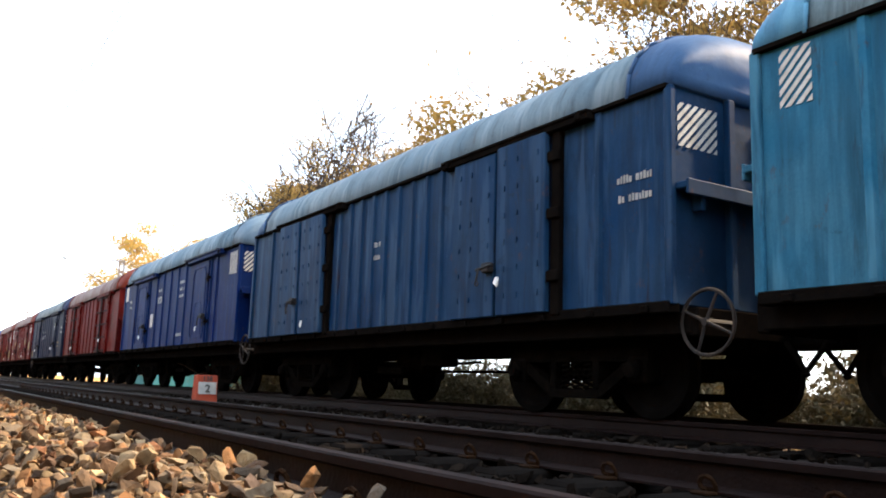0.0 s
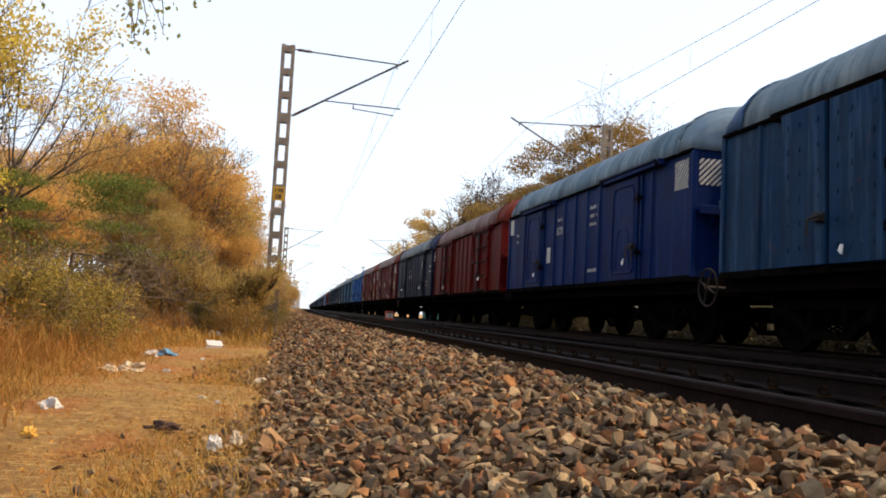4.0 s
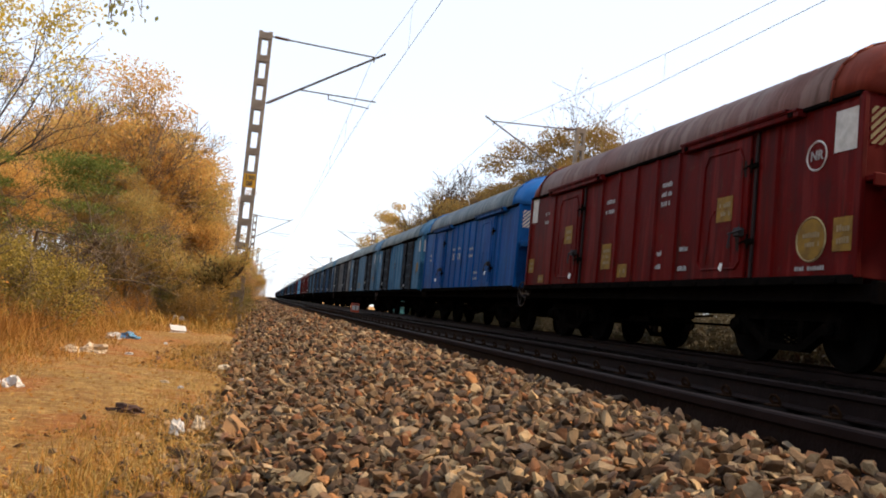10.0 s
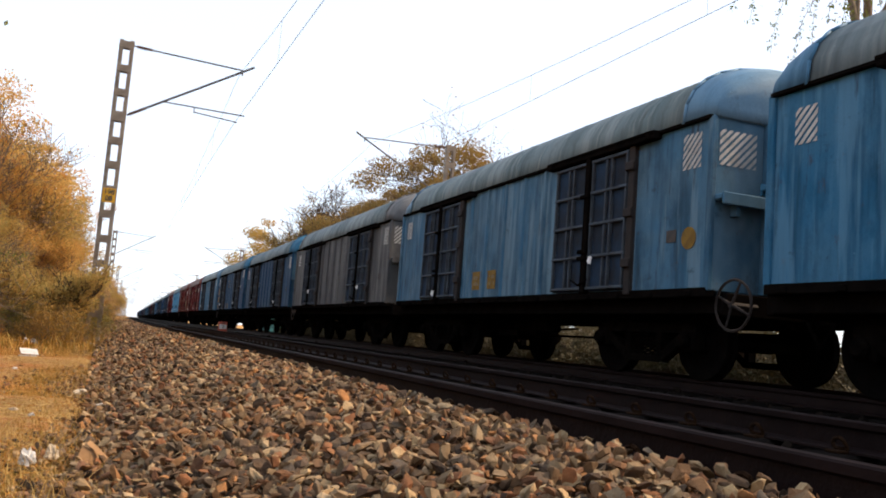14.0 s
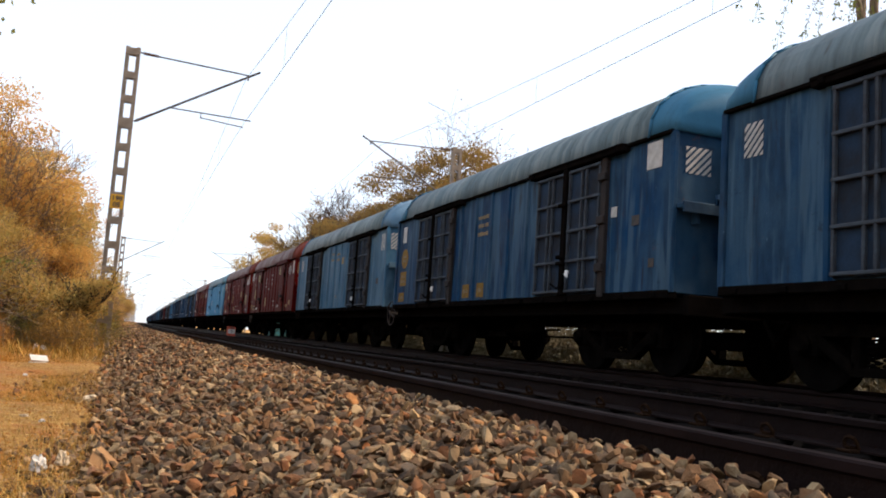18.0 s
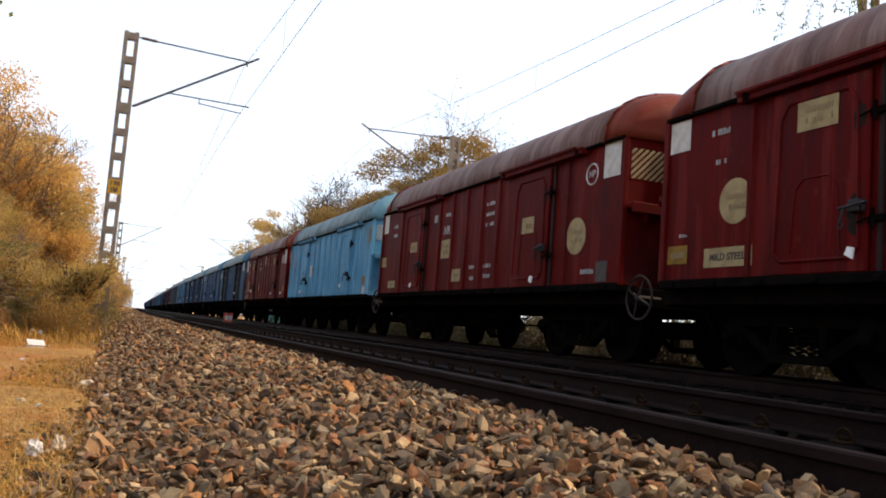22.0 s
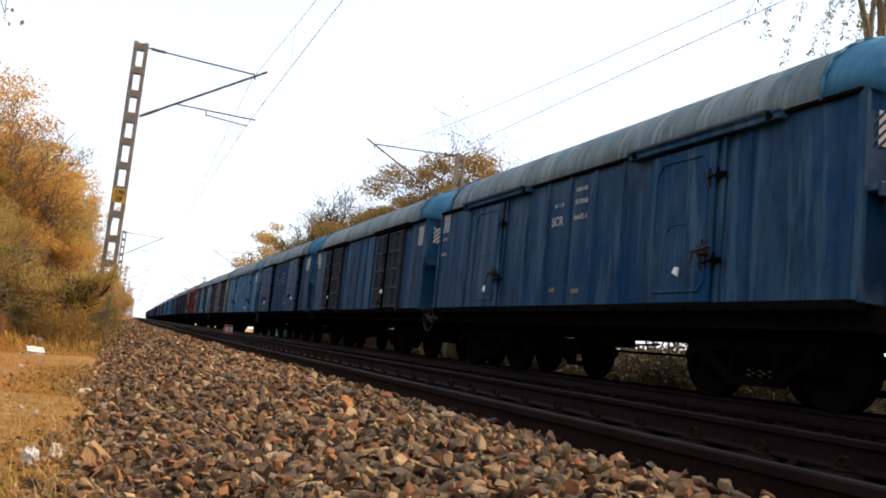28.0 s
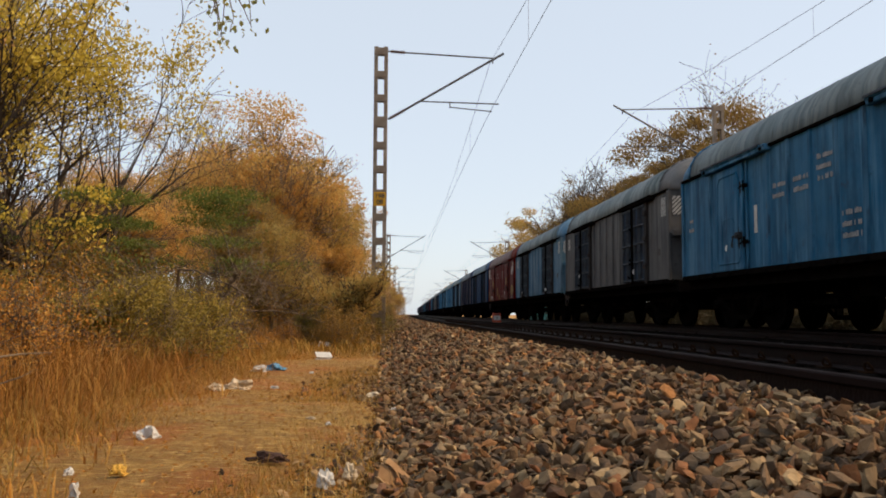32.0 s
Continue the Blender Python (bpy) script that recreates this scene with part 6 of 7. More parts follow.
# a leafy bough that hangs in from above the path
def bough_tree():
    """Its trunk stands back from the path; one limb reaches over and droops in thin twigs."""
    rng = np.random.default_rng(71)
    t = thing("tree", "green-leaved tree whose bough hangs over the path", "tree", pose(-8.65, 5.0, GROUND + 0.2), G)
    way = [np.array(p) for p in ((0, 0, -0.1), (0.15, 0.1, 1.6), (0.1, 0.5, 3.2), (0.9, 1.2, 4.2), (2.2, 2.0, 4.55), (3.5, 2.6, 4.5), (4.4, 3.0, 4.15), (5.0, 3.1, 3.75))]
    segs = [(a, b, 0.13 - 0.017 * i, 0.113 - 0.017 * i) for i, (a, b) in enumerate(zip(way, way[1:]))]
    tips = []
    for i in range(3, len(way)):
        for _ in range(10):
            p, d = way[i].copy(), rng.normal(0, 0.6, 3) + (0.5, 0.2, -0.1)
            for s in range(5):
                d = d / np.linalg.norm(d) + rng.normal(0, 0.2, 3) + (0, 0, -0.3)
                q = p + d / np.linalg.norm(d) * 0.17
                segs.append((p, q, 0.012 - 0.002 * s, 0.01 - 0.002 * s))
                p = q
                tips.append(p)
    for _ in range(8):
        p, d = way[2].copy(), rng.normal(0, 0.7, 3) + (-0.4, 0, 0.9)
        for s in range(8):
            d = d / np.linalg.norm(d) + rng.normal(0, 0.25, 3)
            q = p + d / np.linalg.norm(d) * 0.4
            segs.append((p, q, 0.05 - 0.005 * s, 0.045 - 0.005 * s))
            p = q
            if s > 2:
                tips.append(p)
    tr = new("trunk", soup("trunk", *tube_soup(segs), BARK, True))
    tr.parent = t
    tips = np.array(tips)
    pick = tips[rng.integers(0, len(tips), 1500)] + rng.normal(0, 0.07, (1500, 3))
    v, f = leaf_quads(pick, rng, 0.036, 0.5)
    cr = new("crown", soup("crown", v.tolist(), f.tolist(), BOUGHLEAF))
    cr.parent = t


bough_tree()
# bushes
GB = "bushes beside the path"
t_bush = tree("bush", -6.3, 12.4, 1.7, "olive-brown dry bush beside the path", "bush", WEED, BARK, 81, 6, 0.9, 3, 9000, 0.03, 0.2, 0.0, 0.8, 0.2, group=GB)
t_bush2 = tree("bush", -7.2, 16.5, 1.9, "greenish dry bush with thin stems", "bush", OLIVE, BARK, 83, 7, 0.9, 3, 8000, 0.034, 0.22, 0.0, 0.8, 0.2, group=GB)
t_scrub = tree("bush", -6.0, 9.3, 1.3, "orange-brown dry scrub beside the path", "bush", STRAW, BARK, 87, 8, 0.9, 3, 8000, 0.02, 0.2, 0.0, 0.8, 0.25, group=GB)
t_dull = tree("bush", 10.4, 8.0, 1.8, "dull grey-brown scrub beyond the far track", "bush", FARWEED, BARK, 89, 8, 0.9, 3, 9000, 0.06, 0.24, 0.0, 0.8, 0.2, group="bushes beyond the far track", ground_z=-0.72)
t_shrub = tree("bush", -3.2, 21.9, 2.1, "olive and gold shrub grown round the foot of the mast", "bush", OCHRE, DARKBARK, 85, 5, 0.3, 3, 12000, 0.032, 0.15, 0.1, 0.12, 0.4, group=GB, clumps=60, loose=0.1)
tree("bush", -3.8, 23.6, 2.2, "gold shrub behind the mast", "bush", OCHRE, BARK, 0, rot=130, group=GB, like=t_shrub)
t_olive = tree("bush", -5.0, 11.2, 1.3, "tangled olive-gold bush with arching twigs", "bush", OLIVEGOLD, BARK, 91, 9, 0.8, 3, 22000, 0.02, 0.1, 0.0, 0.6, 0.25, group=GB, clumps=110, loose=0.2)
tree("bush", -6.0, 11.6, 1.35, "tangled olive-gold bush with arching twigs", "bush", OLIVEGOLD, BARK, 0, rot=75, group=GB, like=t_olive)
tree("bush", -5.2, 13.0, 1.4, "tangled olive-gold bush with arching twigs", "bush", OLIVEGOLD, BARK, 0, rot=190, group=GB, like=t_olive)
tree("bush", -2.75, 21.3, 1.1, "low dry scrub at the foot of the mast", "bush", WEED, BARK, 0, rot=40, group=GB, like=t_bush)
tree("bush", -2.7, 22.9, 1.4, "low dry scrub at the foot of the mast", "bush", WEED, BARK, 0, rot=160, group=GB, like=t_bush2)
rb = random.Random(9)
for i in range(24):
    y = 9 + i * 2.7 + rb.uniform(-0.8, 0.8)
    x = -5.9 - rb.uniform(0.2, 3.2) + min(1.2, max(0, y - 22) * 0.06)
    tree("bush", x, y, rb.uniform(1.1, 2.3), "tangled dry brown bush under the trees", "bush", WEED, BARK, 0, rot=rb.uniform(0, 360), group=GB, like=t_bush if i % 2 else t_bush2)
for i in range(15):
    y = 6.5 + i * 2.1 + rb.uniform(-0.5, 0.5)
    tree("bush", -4.6 - rb.uniform(0.1, 1.4) + min(1.0, max(0, y - 16) * 0.05), y, rb.uniform(0.5, 1.2), "low dry brown scrub at the edge of the path", "bush", WEED, BARK, 0, rot=rb.uniform(0, 360), group=GB, like=(t_bush, t_scrub, t_bush2)[i % 3])
for i in range(22):
    y = 3 + i * 2.6 + rb.uniform(-0.8, 0.8)
    tree("bush", 10.6 + rb.uniform(0, 2.4), y, rb.uniform(0.9, 2.2), "dry brown bush beyond the far track", "bush", WEED, BARK, 0, rot=rb.uniform(0, 360), group="bushes beyond the far track", ground_z=-0.72, like=t_dull)


# scrub that has grown over the far path
for x, y, h, k in ((-3.35, 20.4, 0.8, 0), (-3.5, 22.0, 1.1, 1), (-3.9, 24.0, 1.5, 2), (-3.7, 26.5, 1.3, 1), (-4.2, 29.0, 1.8, 0), (-3.8, 32.0, 1.5, 2), (-4.0, 36.0, 1.9, 1), (-3.6, 40.0, 1.5, 0),
                   (-3.6, 45.0, 1.8, 2), (-3.5, 52.0, 1.9, 1), (-3.4, 60.0, 2.2, 0), (-3.3, 70.0, 2.3, 1), (-3.2, 82.0, 2.6, 2), (-3.2, 97.0, 2.6, 1)):
    tree("bush", x, y, h, "brown dry scrub grown over the far path", "bush", WEED, BARK, 0, rot=rb.uniform(0, 360), group=GB, like=(t_bush, t_bush2, t_scrub)[k])


def grass(name, label, mat, count, where, h0, h1, seed, width=0.008, flat=1.0):
    """Dry blades, each a bent strip."""
    rng = np.random.default_rng(seed)
    verts, faces = [], []
    made = 0
    while made < count:
        n = count
        p = where(rng, n)
        clump = np.array([noise.noise(Vector((a * 0.9, b * 0.9, seed))) for a, b in p[:, :2]])
        p = p[clump > rng.uniform(-0.45, 0.25, n)][: count - made]
        made += max(1, len(p))
        m = len(p)
        h = rng.uniform(h0, h1, (m, 1)) * rng.choice([0.6, 1, 1.25], (m, 1))
        a = rng.uniform(0, 6.28, m)
        lean = np.stack([np.cos(a), np.sin(a), np.zeros(m)], 1) * rng.uniform(0.1, 1.3, (m, 1)) * h * flat
        sidev = np.stack([-np.sin(a), np.cos(a), np.zeros(m)], 1) * width * rng.uniform(0.6, 1.6, (m, 1))
        upv = np.array([[0, 0, 1.0]])
        mid = p + lean * 0.35 + upv * h * 0.6
        tip = p + lean + upv * h * 0.95
        base = len(verts) and sum(len(v) for v in verts)
        v = np.stack([p - sidev, p + sidev, mid - sidev * 0.7, mid + sidev * 0.7, tip], 1).reshape(-1, 3)
        k = np.arange(m)[:, None] * 5 + base
        f = [tuple(r) for r in np.concatenate([k, k + 1, k + 3, k + 2], 1)] + [tuple(r) for r in np.concatenate([k + 2, k + 3, k + 4], 1)]
        verts.append(v)
        faces += [tuple(int(q) for q in r) for r in f]
    ob = new(name, soup(name, np.concatenate(verts).tolist(), faces, mat))
    return tagged(ob, label, "grass", kind="stuff")


def ground_z(x, y):
    xl = x - (0.006 * (y - 4) + y * y / 8000)
    return np.where(xl < -4.5, GROUND + np.minimum(0.35, (-4.5 - xl) * 0.09), GROUND) - 0.02


def band(x0, x1, y0, y1, power=1.0):
    def f(rng, n):
        y = y0 + (y1 - y0) * rng.uniform(0, 1, n) ** power
        x = rng.uniform(x0, x1, n) + rng.normal(0, 0.2 if x1 - x0 > 1.2 else 0.1, n) + 0.006 * (y - 4) + y * y / 8000
        return np.stack([x, y, ground_z(x, y)], 1)
    return f


grass("tall_dry_grass", "tall golden dry grass under the trees", DRYBROWN, 60000, band(-8.0, -3.8, 3.2, 13, 1.2), 0.04, 0.22, 3, 0.0016, 2.6)
grass("tall_dry_grass", "tall golden dry grass under the trees", STRAW, 20000, band(-8.8, -4.2, 12, 30, 1.1), 0.08, 0.36, 13, 0.0038, 1.8)
grass("tall_dry_grass", "tall orange-brown dry grass in front of the bushes", DRYBROWN, 26000, band(-8.0, -4.4, 5.5, 12.5, 1.1), 0.22, 0.6, 33, 0.0028, 0.9)
grass("brown_weeds", "withered olive-brown weeds among the grass", WEED, 30000, band(-7.5, -3.75, 3.2, 24, 1.2), 0.05, 0.26, 16, 0.0024, 2.0)
grass("brown_weeds", "low grey-brown weeds on the far path", WEED, 12000, band(-5.2, -2.15, 17, 75, 1.0), 0.06, 0.28, 15, 0.01)
grass("tall_dry_grass", "tall golden dry grass under the trees", STRAW, 9000, band(-8.0, -3.9, 26, 80), 0.2, 0.7, 4, 0.012)
grass("short_dry_grass", "short straw-coloured grass on the path", STRAW, 9000, band(-5.4, -3.6, 4, 26, 1.3), 0.03, 0.16, 6, 0.004)
grass("short_dry_grass", "thin straw and weeds beside the ballast", WEED, 14000, band(-2.8, -2.0, 3.2, 30, 1.4), 0.015, 0.09, 7, 0.0018)
grass("verge_weeds", "thin grey-green weeds along the foot of the ballast", WEED, 12000, band(-2.75, -1.85, 3.4, 45, 1.3), 0.02, 0.12, 27, 0.0014, 1.6)
grass("straw_tufts", "pale straw tufts at the foot of the ballast", PALESTRAW, 3000, band(-2.6, -2.05, 3.4, 40, 1.3), 0.03, 0.11, 41, 0.0016, 1.6)
grass("pale_straw", "pale flattened straw on the trodden path", PALESTRAW, 30000, band(-5.6, -2.3, 3.0, 20, 1.4), 0.006, 0.02, 43, 0.0026, 6.0)
grass("verge_straw", "straw tufts along the foot of the ballast", STRAW, 6000, band(-2.9, -1.9, 3.4, 45, 1.3), 0.02, 0.11, 28, 0.0014, 1.6)
grass("short_dry_grass", "flattened straw on the trodden path", STRAW, 42000, band(-5.4, -2.35, 3.0, 20, 1.4), 0.008, 0.026, 8, 0.0035, 5.0)
grass("dark_chaff", "brown flattened weeds on the trodden path", WEED, 20000, band(-5.4, -2.3, 3.0, 22, 1.4), 0.01, 0.035, 18, 0.003, 3.0)
grass("far_dry_grass", "dry grey-brown grass beyond the far track", FARWEED, 26000, lambda rng, n: band(8.9, 13.5, 2, 45)(rng, n) + np.array([0, 0, -0.2]), 0.3, 0.9, 9, 0.014)

def fallen():
    """Dead leaves and chaff strewn flat on the path."""
    rng = np.random.default_rng(77)
    n = 6000
    y = 3.2 + 20 * rng.uniform(0, 1, n) ** 1.3
    x = rng.uniform(-5.5, -2.1, n) + 0.006 * (y - 4) + y * y / 8000
    p = np.stack([x, y, np.full(n, GROUND + 0.035)], 1)
    p[:, 2] += [noise.noise(Vector((a * 0.45, c * 0.45, 0.3))) * 0.09 + noise.noise(Vector((a * 1.7, c * 1.7, 2.0))) * 0.03 - 0.02 for a, c in p[:, :2]]
    a = rng.uniform(0, 6.28, n)
    d = np.stack([np.cos(a), np.sin(a), rng.normal(0, 0.25, n)], 1) * rng.uniform(0.008, 0.022, (n, 1))
    u = np.stack([-np.sin(a), np.cos(a), rng.normal(0, 0.25, n)], 1) * rng.uniform(0.003, 0.009, (n, 1))
    v = np.stack([p - d, p + u + (0, 0, 0.006), p + d, p - u + (0, 0, 0.006)], 1).reshape(-1, 3)
    ob = new("fallen_leaves", soup("fallen_leaves", v.tolist(), np.arange(4 * n).reshape(-1, 4).tolist(), STRAW))
    tagged(ob, "dead leaves and chaff strewn on the path", "leaves", kind="stuff")


fallen()
# a hedge of scrub close behind the far track
for i in range(30):
    y = 12.6 + i * 1.5 + rb.uniform(-0.5, 0.5)
    tree("bush", 9.7 + rb.uniform(0, 0.9), y, rb.uniform(1.2, 2.0), "dense dry scrub close beyond the far track", "bush", FARWEED, BARK, 0, rot=rb.uniform(0, 360), group="bushes beyond the far track", ground_z=-0.72, like=t_dull)

# ---- a building behind the trees ----
TEAL = simple("teal_wall_paint", (0.08, 0.3, 0.3), (0.11, 0.34, 0.33), 0.6, 0.9, 0, 0.1)
GLASS = simple("dark_glass", (0.02, 0.025, 0.03), (0.03, 0.035, 0.04), 2, 0.2, 0, 0.0)
house = thing("building", "teal-painted two-storey building behind trees", "building", pose(19.5, 96.0, -0.7, 0, 0, -6))
part("wall", lambda bm: box(bm, -4, -5, 0, 4, 5, 7.0, 0.03), TEAL, house)
part("roof", lambda bm: (box(bm, -4.3, -5.3, 7.0, 4.3, 5.3, 7.25, 0.03), box(bm, -4.3, -5.3, 7.25, -4.1, 5.3, 7.7, 0.02), box(bm, -4.1, -5.3, 7.25, 4.3, -5.1, 7.7, 0.02)), CONCRETE, house)
for zz in (1.2, 4.6):
    for yy in (-3.2, 0, 3.2):
        wi = part("window", lambda bm: box(bm, -0.04, -0.6, 0, 0.0, 0.6, 1.3, 0.01), GLASS, house, "dark window", pose(-4.02, yy, zz), "hwin")
        part("sill", lambda bm: box(bm, -0.15, -0.7, -0.08, 0.0, 0.7, 0.0, 0.01), CONCRETE, wi, key="hsill")
    for xx in (-2.2, 1.2):
        wi = part("window", lambda bm: box(bm, -0.04, -0.6, 0, 0.0, 0.6, 1.3, 0.01), GLASS, house, "dark window", pose(xx, -5.02, zz, 0, 0, 90), "hwin")
        part("sill", lambda bm: box(bm, -0.15, -0.7, -0.08, 0.0, 0.7, 0.0, 0.01), CONCRETE, wi, key="hsill")

# ---- litter on the path ----
def crumple(sx, sy, sz, seed):
    """Crushed sheet: a creased, dented lump with a ragged rim."""
    def f(bm):
        bmesh.ops.create_icosphere(bm, subdivisions=3, radius=1.0)
        off = Vector((seed * 3.1, seed * 1.7, 0))
        for v in bm.verts:
            n = v.co.copy()
            k = 0.72 + 0.55 * noise.noise(n * 1.3 + off) - 0.5 * abs(noise.noise(n * 2.6 - off)) + 0.22 * noise.noise(n * 6 + off)
            v.co = Vector((n.x * sx * k, n.y * sy * k, max(-0.25, n.z) * sz * k))
    return f


def carton(bm):
    """A squashed flat carton with a lifted lid."""
    box(bm, -0.16, -0.11, 0.0, 0.16, 0.11, 0.035, 0.008)
    vs = [bm.verts.new(p) for p in ((-0.15, -0.12, 0.07), (0.17, -0.1, 0.055), (0.16, 0.12, 0.14), (-0.16, 0.1, 0.155))]
    ws = [bm.verts.new(v.co + Vector((0.004, -0.006, 0.014))) for v in vs]
    bm.faces.new(vs[::-1])
    bm.faces.new(ws)
    for i in range(4):
        bm.faces.new((vs[i], vs[(i + 1) % 4], ws[(i + 1) % 4], ws[i]))


def flap(bm):
    """A torn, bent bag of brown board: two leaning sides and a loose strip."""
    r = random.Random(5)
    for pts in (((-0.09, -0.05, 0.0), (0.02, -0.06, 0.0), (0.0, -0.01, 0.1), (-0.05, 0.01, 0.12)),
                ((0.02, -0.06, 0.0), (0.1, -0.02, 0.0), (0.07, 0.03, 0.08), (0.0, -0.01, 0.1)),
                ((-0.03, 0.0, 0.14), (0.0, 0.02, 0.155), (0.14, -0.03, 0.06), (0.12, -0.05, 0.05)),
                ((-0.12, -0.09, 0.005), (-0.02, -0.1, 0.004), (0.0, -0.05, 0.02), (-0.1, -0.03, 0.02))):
        vs = [bm.verts.new(Vector(p) + Vector((r.uniform(-0.006, 0.006), r.uniform(-0.006, 0.006), 0))) for p in pts]
        ws = [bm.verts.new(v.co + Vector((0.002, 0.007, 0.004))) for v in vs]
        bm.faces.new(vs)
        bm.faces.new(ws[::-1])
        for i in range(4):
            bm.faces.new((vs[(i + 1) % 4], vs[i], ws[i], ws[(i + 1) % 4]))


GL = "litter on the path"
LITTER = [("plastic_bag", -3.42, 5.95, crumple(0.085, 0.08, 0.09, 1), PLASTIC, "crumpled white plastic bag on the path"),
          ("plastic_cup", -2.32, 4.6, crumple(0.05, 0.06, 0.07, 2), PLASTIC, "crushed white plastic cup beside the ballast"),
          ("plastic_cup", -2.22, 4.76, crumple(0.045, 0.045, 0.08, 3), PAPER, "torn clear wrapper beside the ballast"),
          ("plastic_bag", -3.6, 11.9, crumple(0.14, 0.12, 0.12, 4), PLASTIC, "white plastic bag in the litter heap"),
          ("plastic_bag", -3.42, 12.2, crumple(0.2, 0.14, 0.09, 5), BLUEPLASTIC, "blue plastic bag in the litter heap"),
          ("paper_bag", -3.46, 9.5, crumple(0.2, 0.14, 0.12, 6), PAPER, "crumpled brown paper bag"),
          ("paper_bag", -3.66, 9.3, crumple(0.12, 0.12, 0.08, 7), PAPER, "crumpled brown paper bag"),
          ("plastic_cup", -3.07, 6.65, crumple(0.035, 0.035, 0.03, 8), PLASTIC, "small white cup on the path"),
          ("rag", -2.64, 5.22, crumple(0.14, 0.05, 0.05, 9), RAG, "dark rag on the path"),
          ("plastic_bag", -3.3, 20.5, crumple(0.2, 0.1, 0.12, 10), PLASTIC, "white plastic sheet by the grass"),
          ("plastic_bag", -3.6, 21.5, crumple(0.12, 0.1, 0.06, 11), BLUEPLASTIC, "pale blue plastic scrap by the grass"),
          ("paper_bag", -2.12, 8.5, crumple(0.1, 0.08, 0.05, 12), PAPER, "torn paper scrap beside the ballast"),
          ("plastic_cup", -1.98, 7.3, crumple(0.05, 0.05, 0.05, 13), PLASTIC, "white cup beside the ballast"),
          ("paper_bag", -4.6, 11.0, crumple(0.14, 0.1, 0.1, 14), PAPER, "pale wrapper caught in the grass"),
          ("wrapper", -3.28, 4.9, crumple(0.06, 0.05, 0.05, 21), YELLOWWRAP, "torn yellow wrapper in the straw"),
          ("plastic_cup", -3.32, 4.45, crumple(0.035, 0.035, 0.06, 22), PLASTIC, "dusty crushed plastic cup in the straw"),
          ("paper_scrap", -2.55, 6.9, crumple(0.05, 0.035, 0.02, 23), PAPER, "pale paper scrap on the path"),
          ("paper_scrap", -2.42, 6.6, crumple(0.03, 0.04, 0.02, 24), PLASTIC, "pale plastic scrap on the path"),
          ("paper_scrap", -3.1, 9.4, crumple(0.05, 0.04, 0.03, 25), PLASTIC, "white scrap by the litter heap"),
          ("plastic_cup", -3.5, 4.9, crumple(0.03, 0.04, 0.03, 15), PLASTIC, "white scrap on the path"),
          ("paper_bag", -4.3, 4.9, crumple(0.1, 0.1, 0.02, 16), PAPER, "torn paper on the earth"),
          ("plastic_cup", -2.9, 11.5, crumple(0.04, 0.04, 0.03, 17), PLASTIC, "small white scrap on the path")]
for name, x, y, f, mat, lab in LITTER:
    solid(name, f, mat, lab, "litter", pose(x, y, GROUND + 0.03), GL)
solid("carton", carton, PLASTIC, "white carton with a blue edge on the path", "carton", pose(-2.97, 14.9, GROUND, 4, 0, 12) @ Matrix.Scale(0.8, 4), GL)
solid("cardboard_piece", flap, CARD, "torn brown cardboard beside the ballast", "cardboard", pose(-2.06, 4.65, GROUND + 0.02, 10, 8, 20) @ Matrix.Scale(0.68, 4), GL)



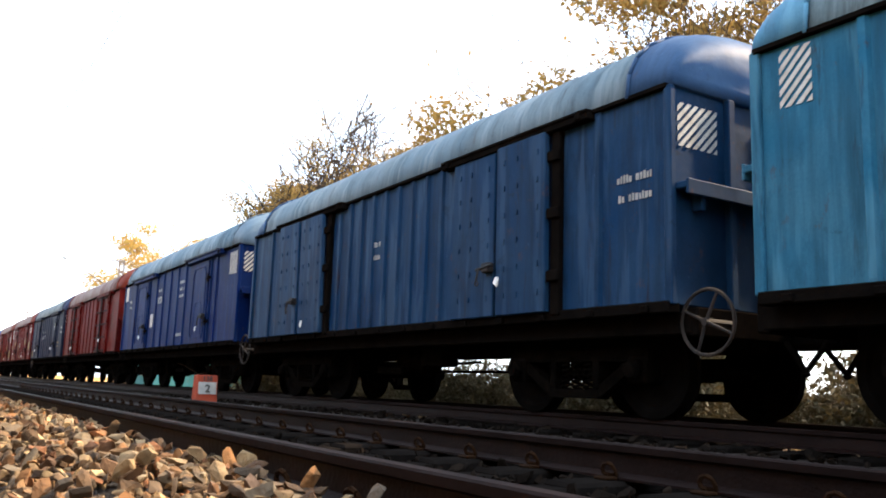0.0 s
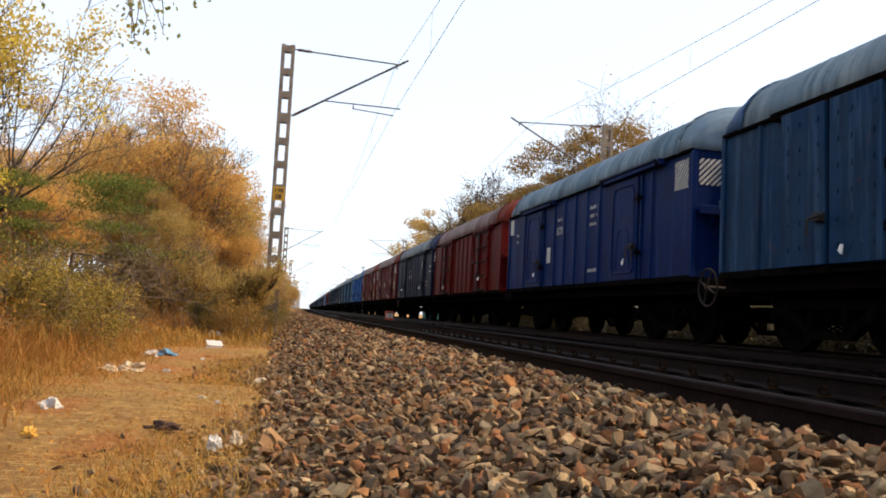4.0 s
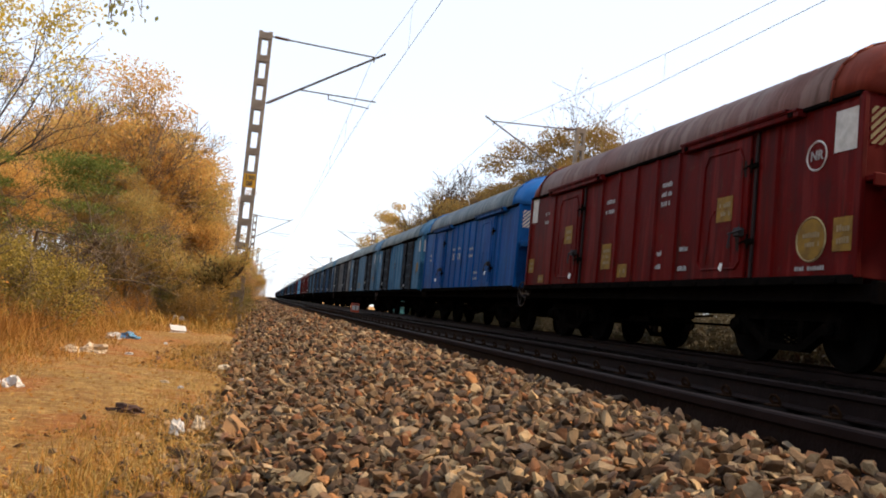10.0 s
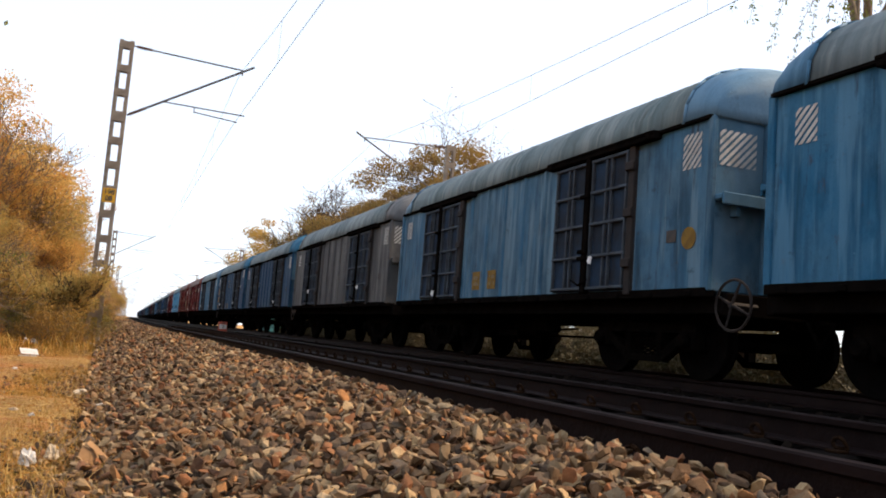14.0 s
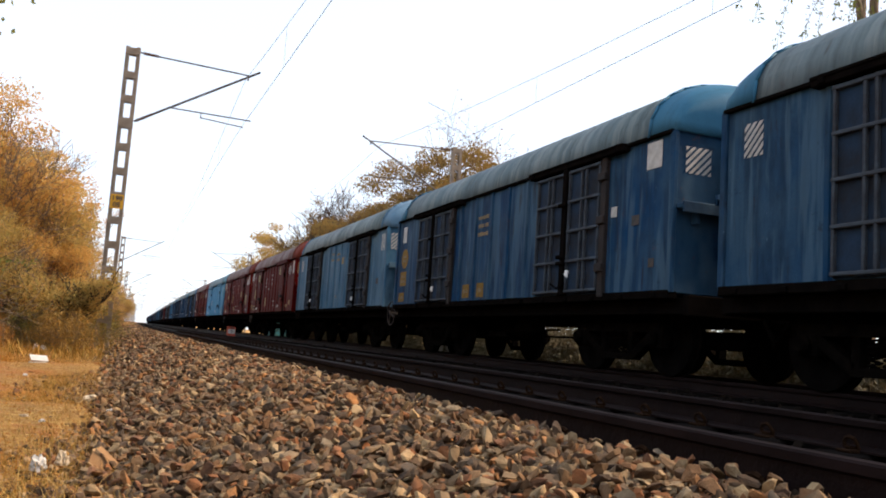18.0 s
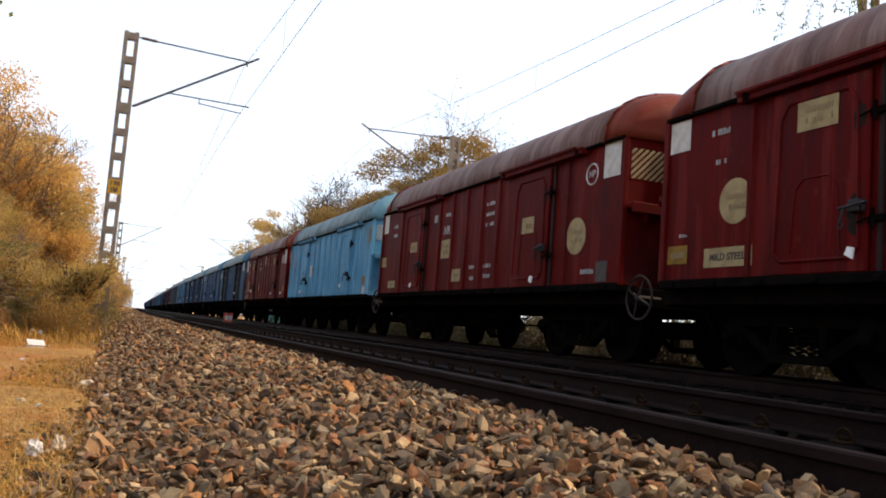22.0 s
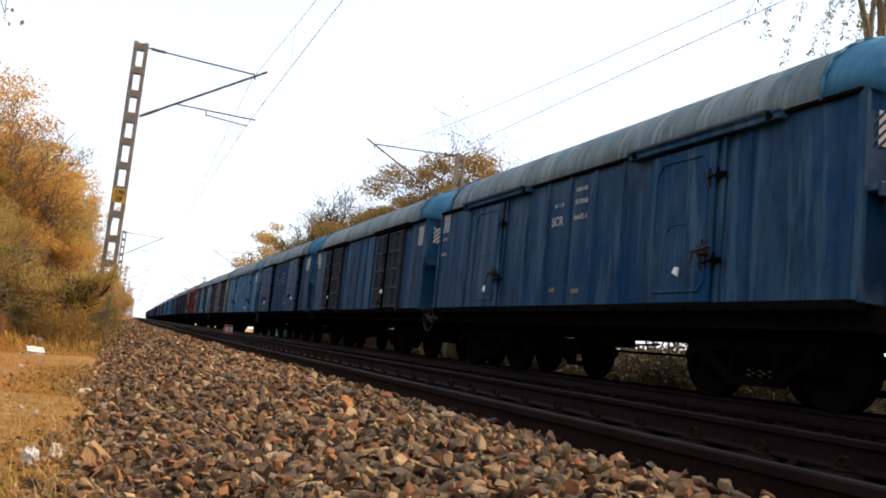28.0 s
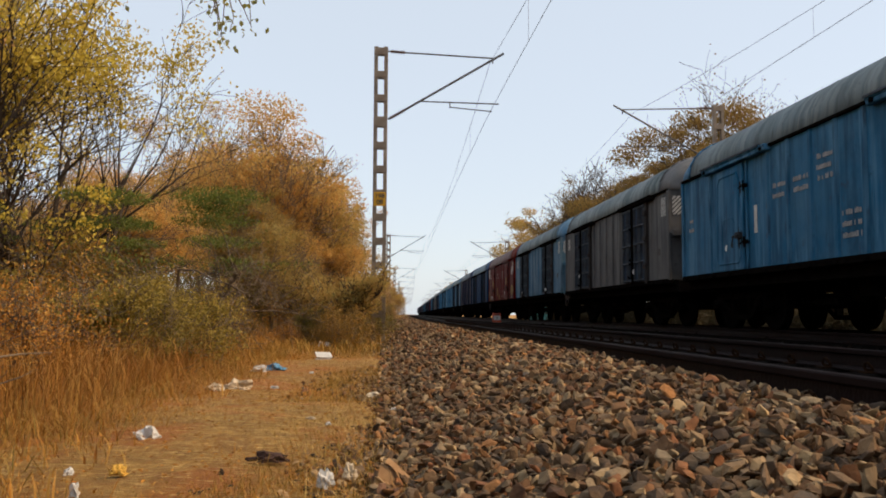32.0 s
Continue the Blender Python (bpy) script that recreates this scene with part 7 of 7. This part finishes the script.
def dry_branch(bm):
    """Pale leafless stalks fallen across one another."""
    r = random.Random(12)
    for a, d, n in (((-0.35, -0.1, 0.0), (0.45, 0.25, 1.0), 5), ((-0.5, 0.1, 0.2), (0.95, 0.1, -0.12), 4), ((-0.3, 0.15, 0.05), (0.8, 0.2, 0.3), 4), ((-0.1, 0.0, 0.4), (0.7, 0.1, 0.15), 3), ((0.0, 0.1, 0.0), (-0.5, 0.3, 0.7), 4)):
        p, v, w = Vector(a), Vector(d).normalized(), 0.011
        for _ in range(n):
            q = p + v * 0.2
            q.z = max(q.z, 0.0)
            tube(bm, p, q, w, w * 0.85, 6)
            if r.random() < 0.8:
                tube(bm, q, q + (v + Vector((r.uniform(-0.8, 0.8), r.uniform(-0.8, 0.8), r.uniform(-0.1, 0.8)))) * 0.12, w * 0.6, w * 0.3, 5)
            v = (v + Vector((r.uniform(-0.25, 0.25), r.uniform(-0.25, 0.25), r.uniform(-0.2, 0.15)))).normalized()
            p, w = q, w * 0.85


solid("dry_branch", dry_branch, PALEBARK, "pale leafless branch lying in the dry grass", "branch", pose(-4.75, 6.2, GROUND, 0, 0, 10), "")
stones()

# ---- what moves ----
KNOTS = [(-20, -19.612), (0, -4.536), (4.5, -1.642), (6.74, 0), (10.78, 3), (14.77, 6), (18.86, 8.975), (22.98, 11.974), (27.15, 14.983), (31.39, 18), (60, 38.98)]


def passed(t):
    """How many wagons have gone by at t."""
    return float(np.interp(t, [a for a, _ in KNOTS], [b for _, b in KNOTS]))


def motions():
    for k, w in WAGONS:
        rows = []
        for i in range(17):
            t = 2.0 * i
            y = PITCH * (k - passed(t)) - HALF
            rows.append((t, pose(TRACK_B + bend(y), y, 0, 0, 0, heading(y))))
        walk(w, rows)
    # every wheel and axle turns alike: one rolling action a place in the bogie
    speed = PITCH / 1.3634 / 0.5
    first = {}
    for ob, place in WHEELS:
        if place in first:
            src = first[place]
            ob.rotation_mode = "QUATERNION"
            ob.animation_data_create()
            ob.animation_data.action = src.animation_data.action
            ob.animation_data.action_slot = src.animation_data.action_slot
            continue
        first[place] = ob
        base = ob.matrix_basis.copy()
        flip = isinstance(place, tuple) and place[0] > 0
        rows = []
        for i in range(481):
            t = i * 2 / 30
            a = math.degrees(speed * t) % 360
            rows.append((t, base @ pose(0, 0, 0, -a if flip else a)))
        walk(ob, rows)


motions()
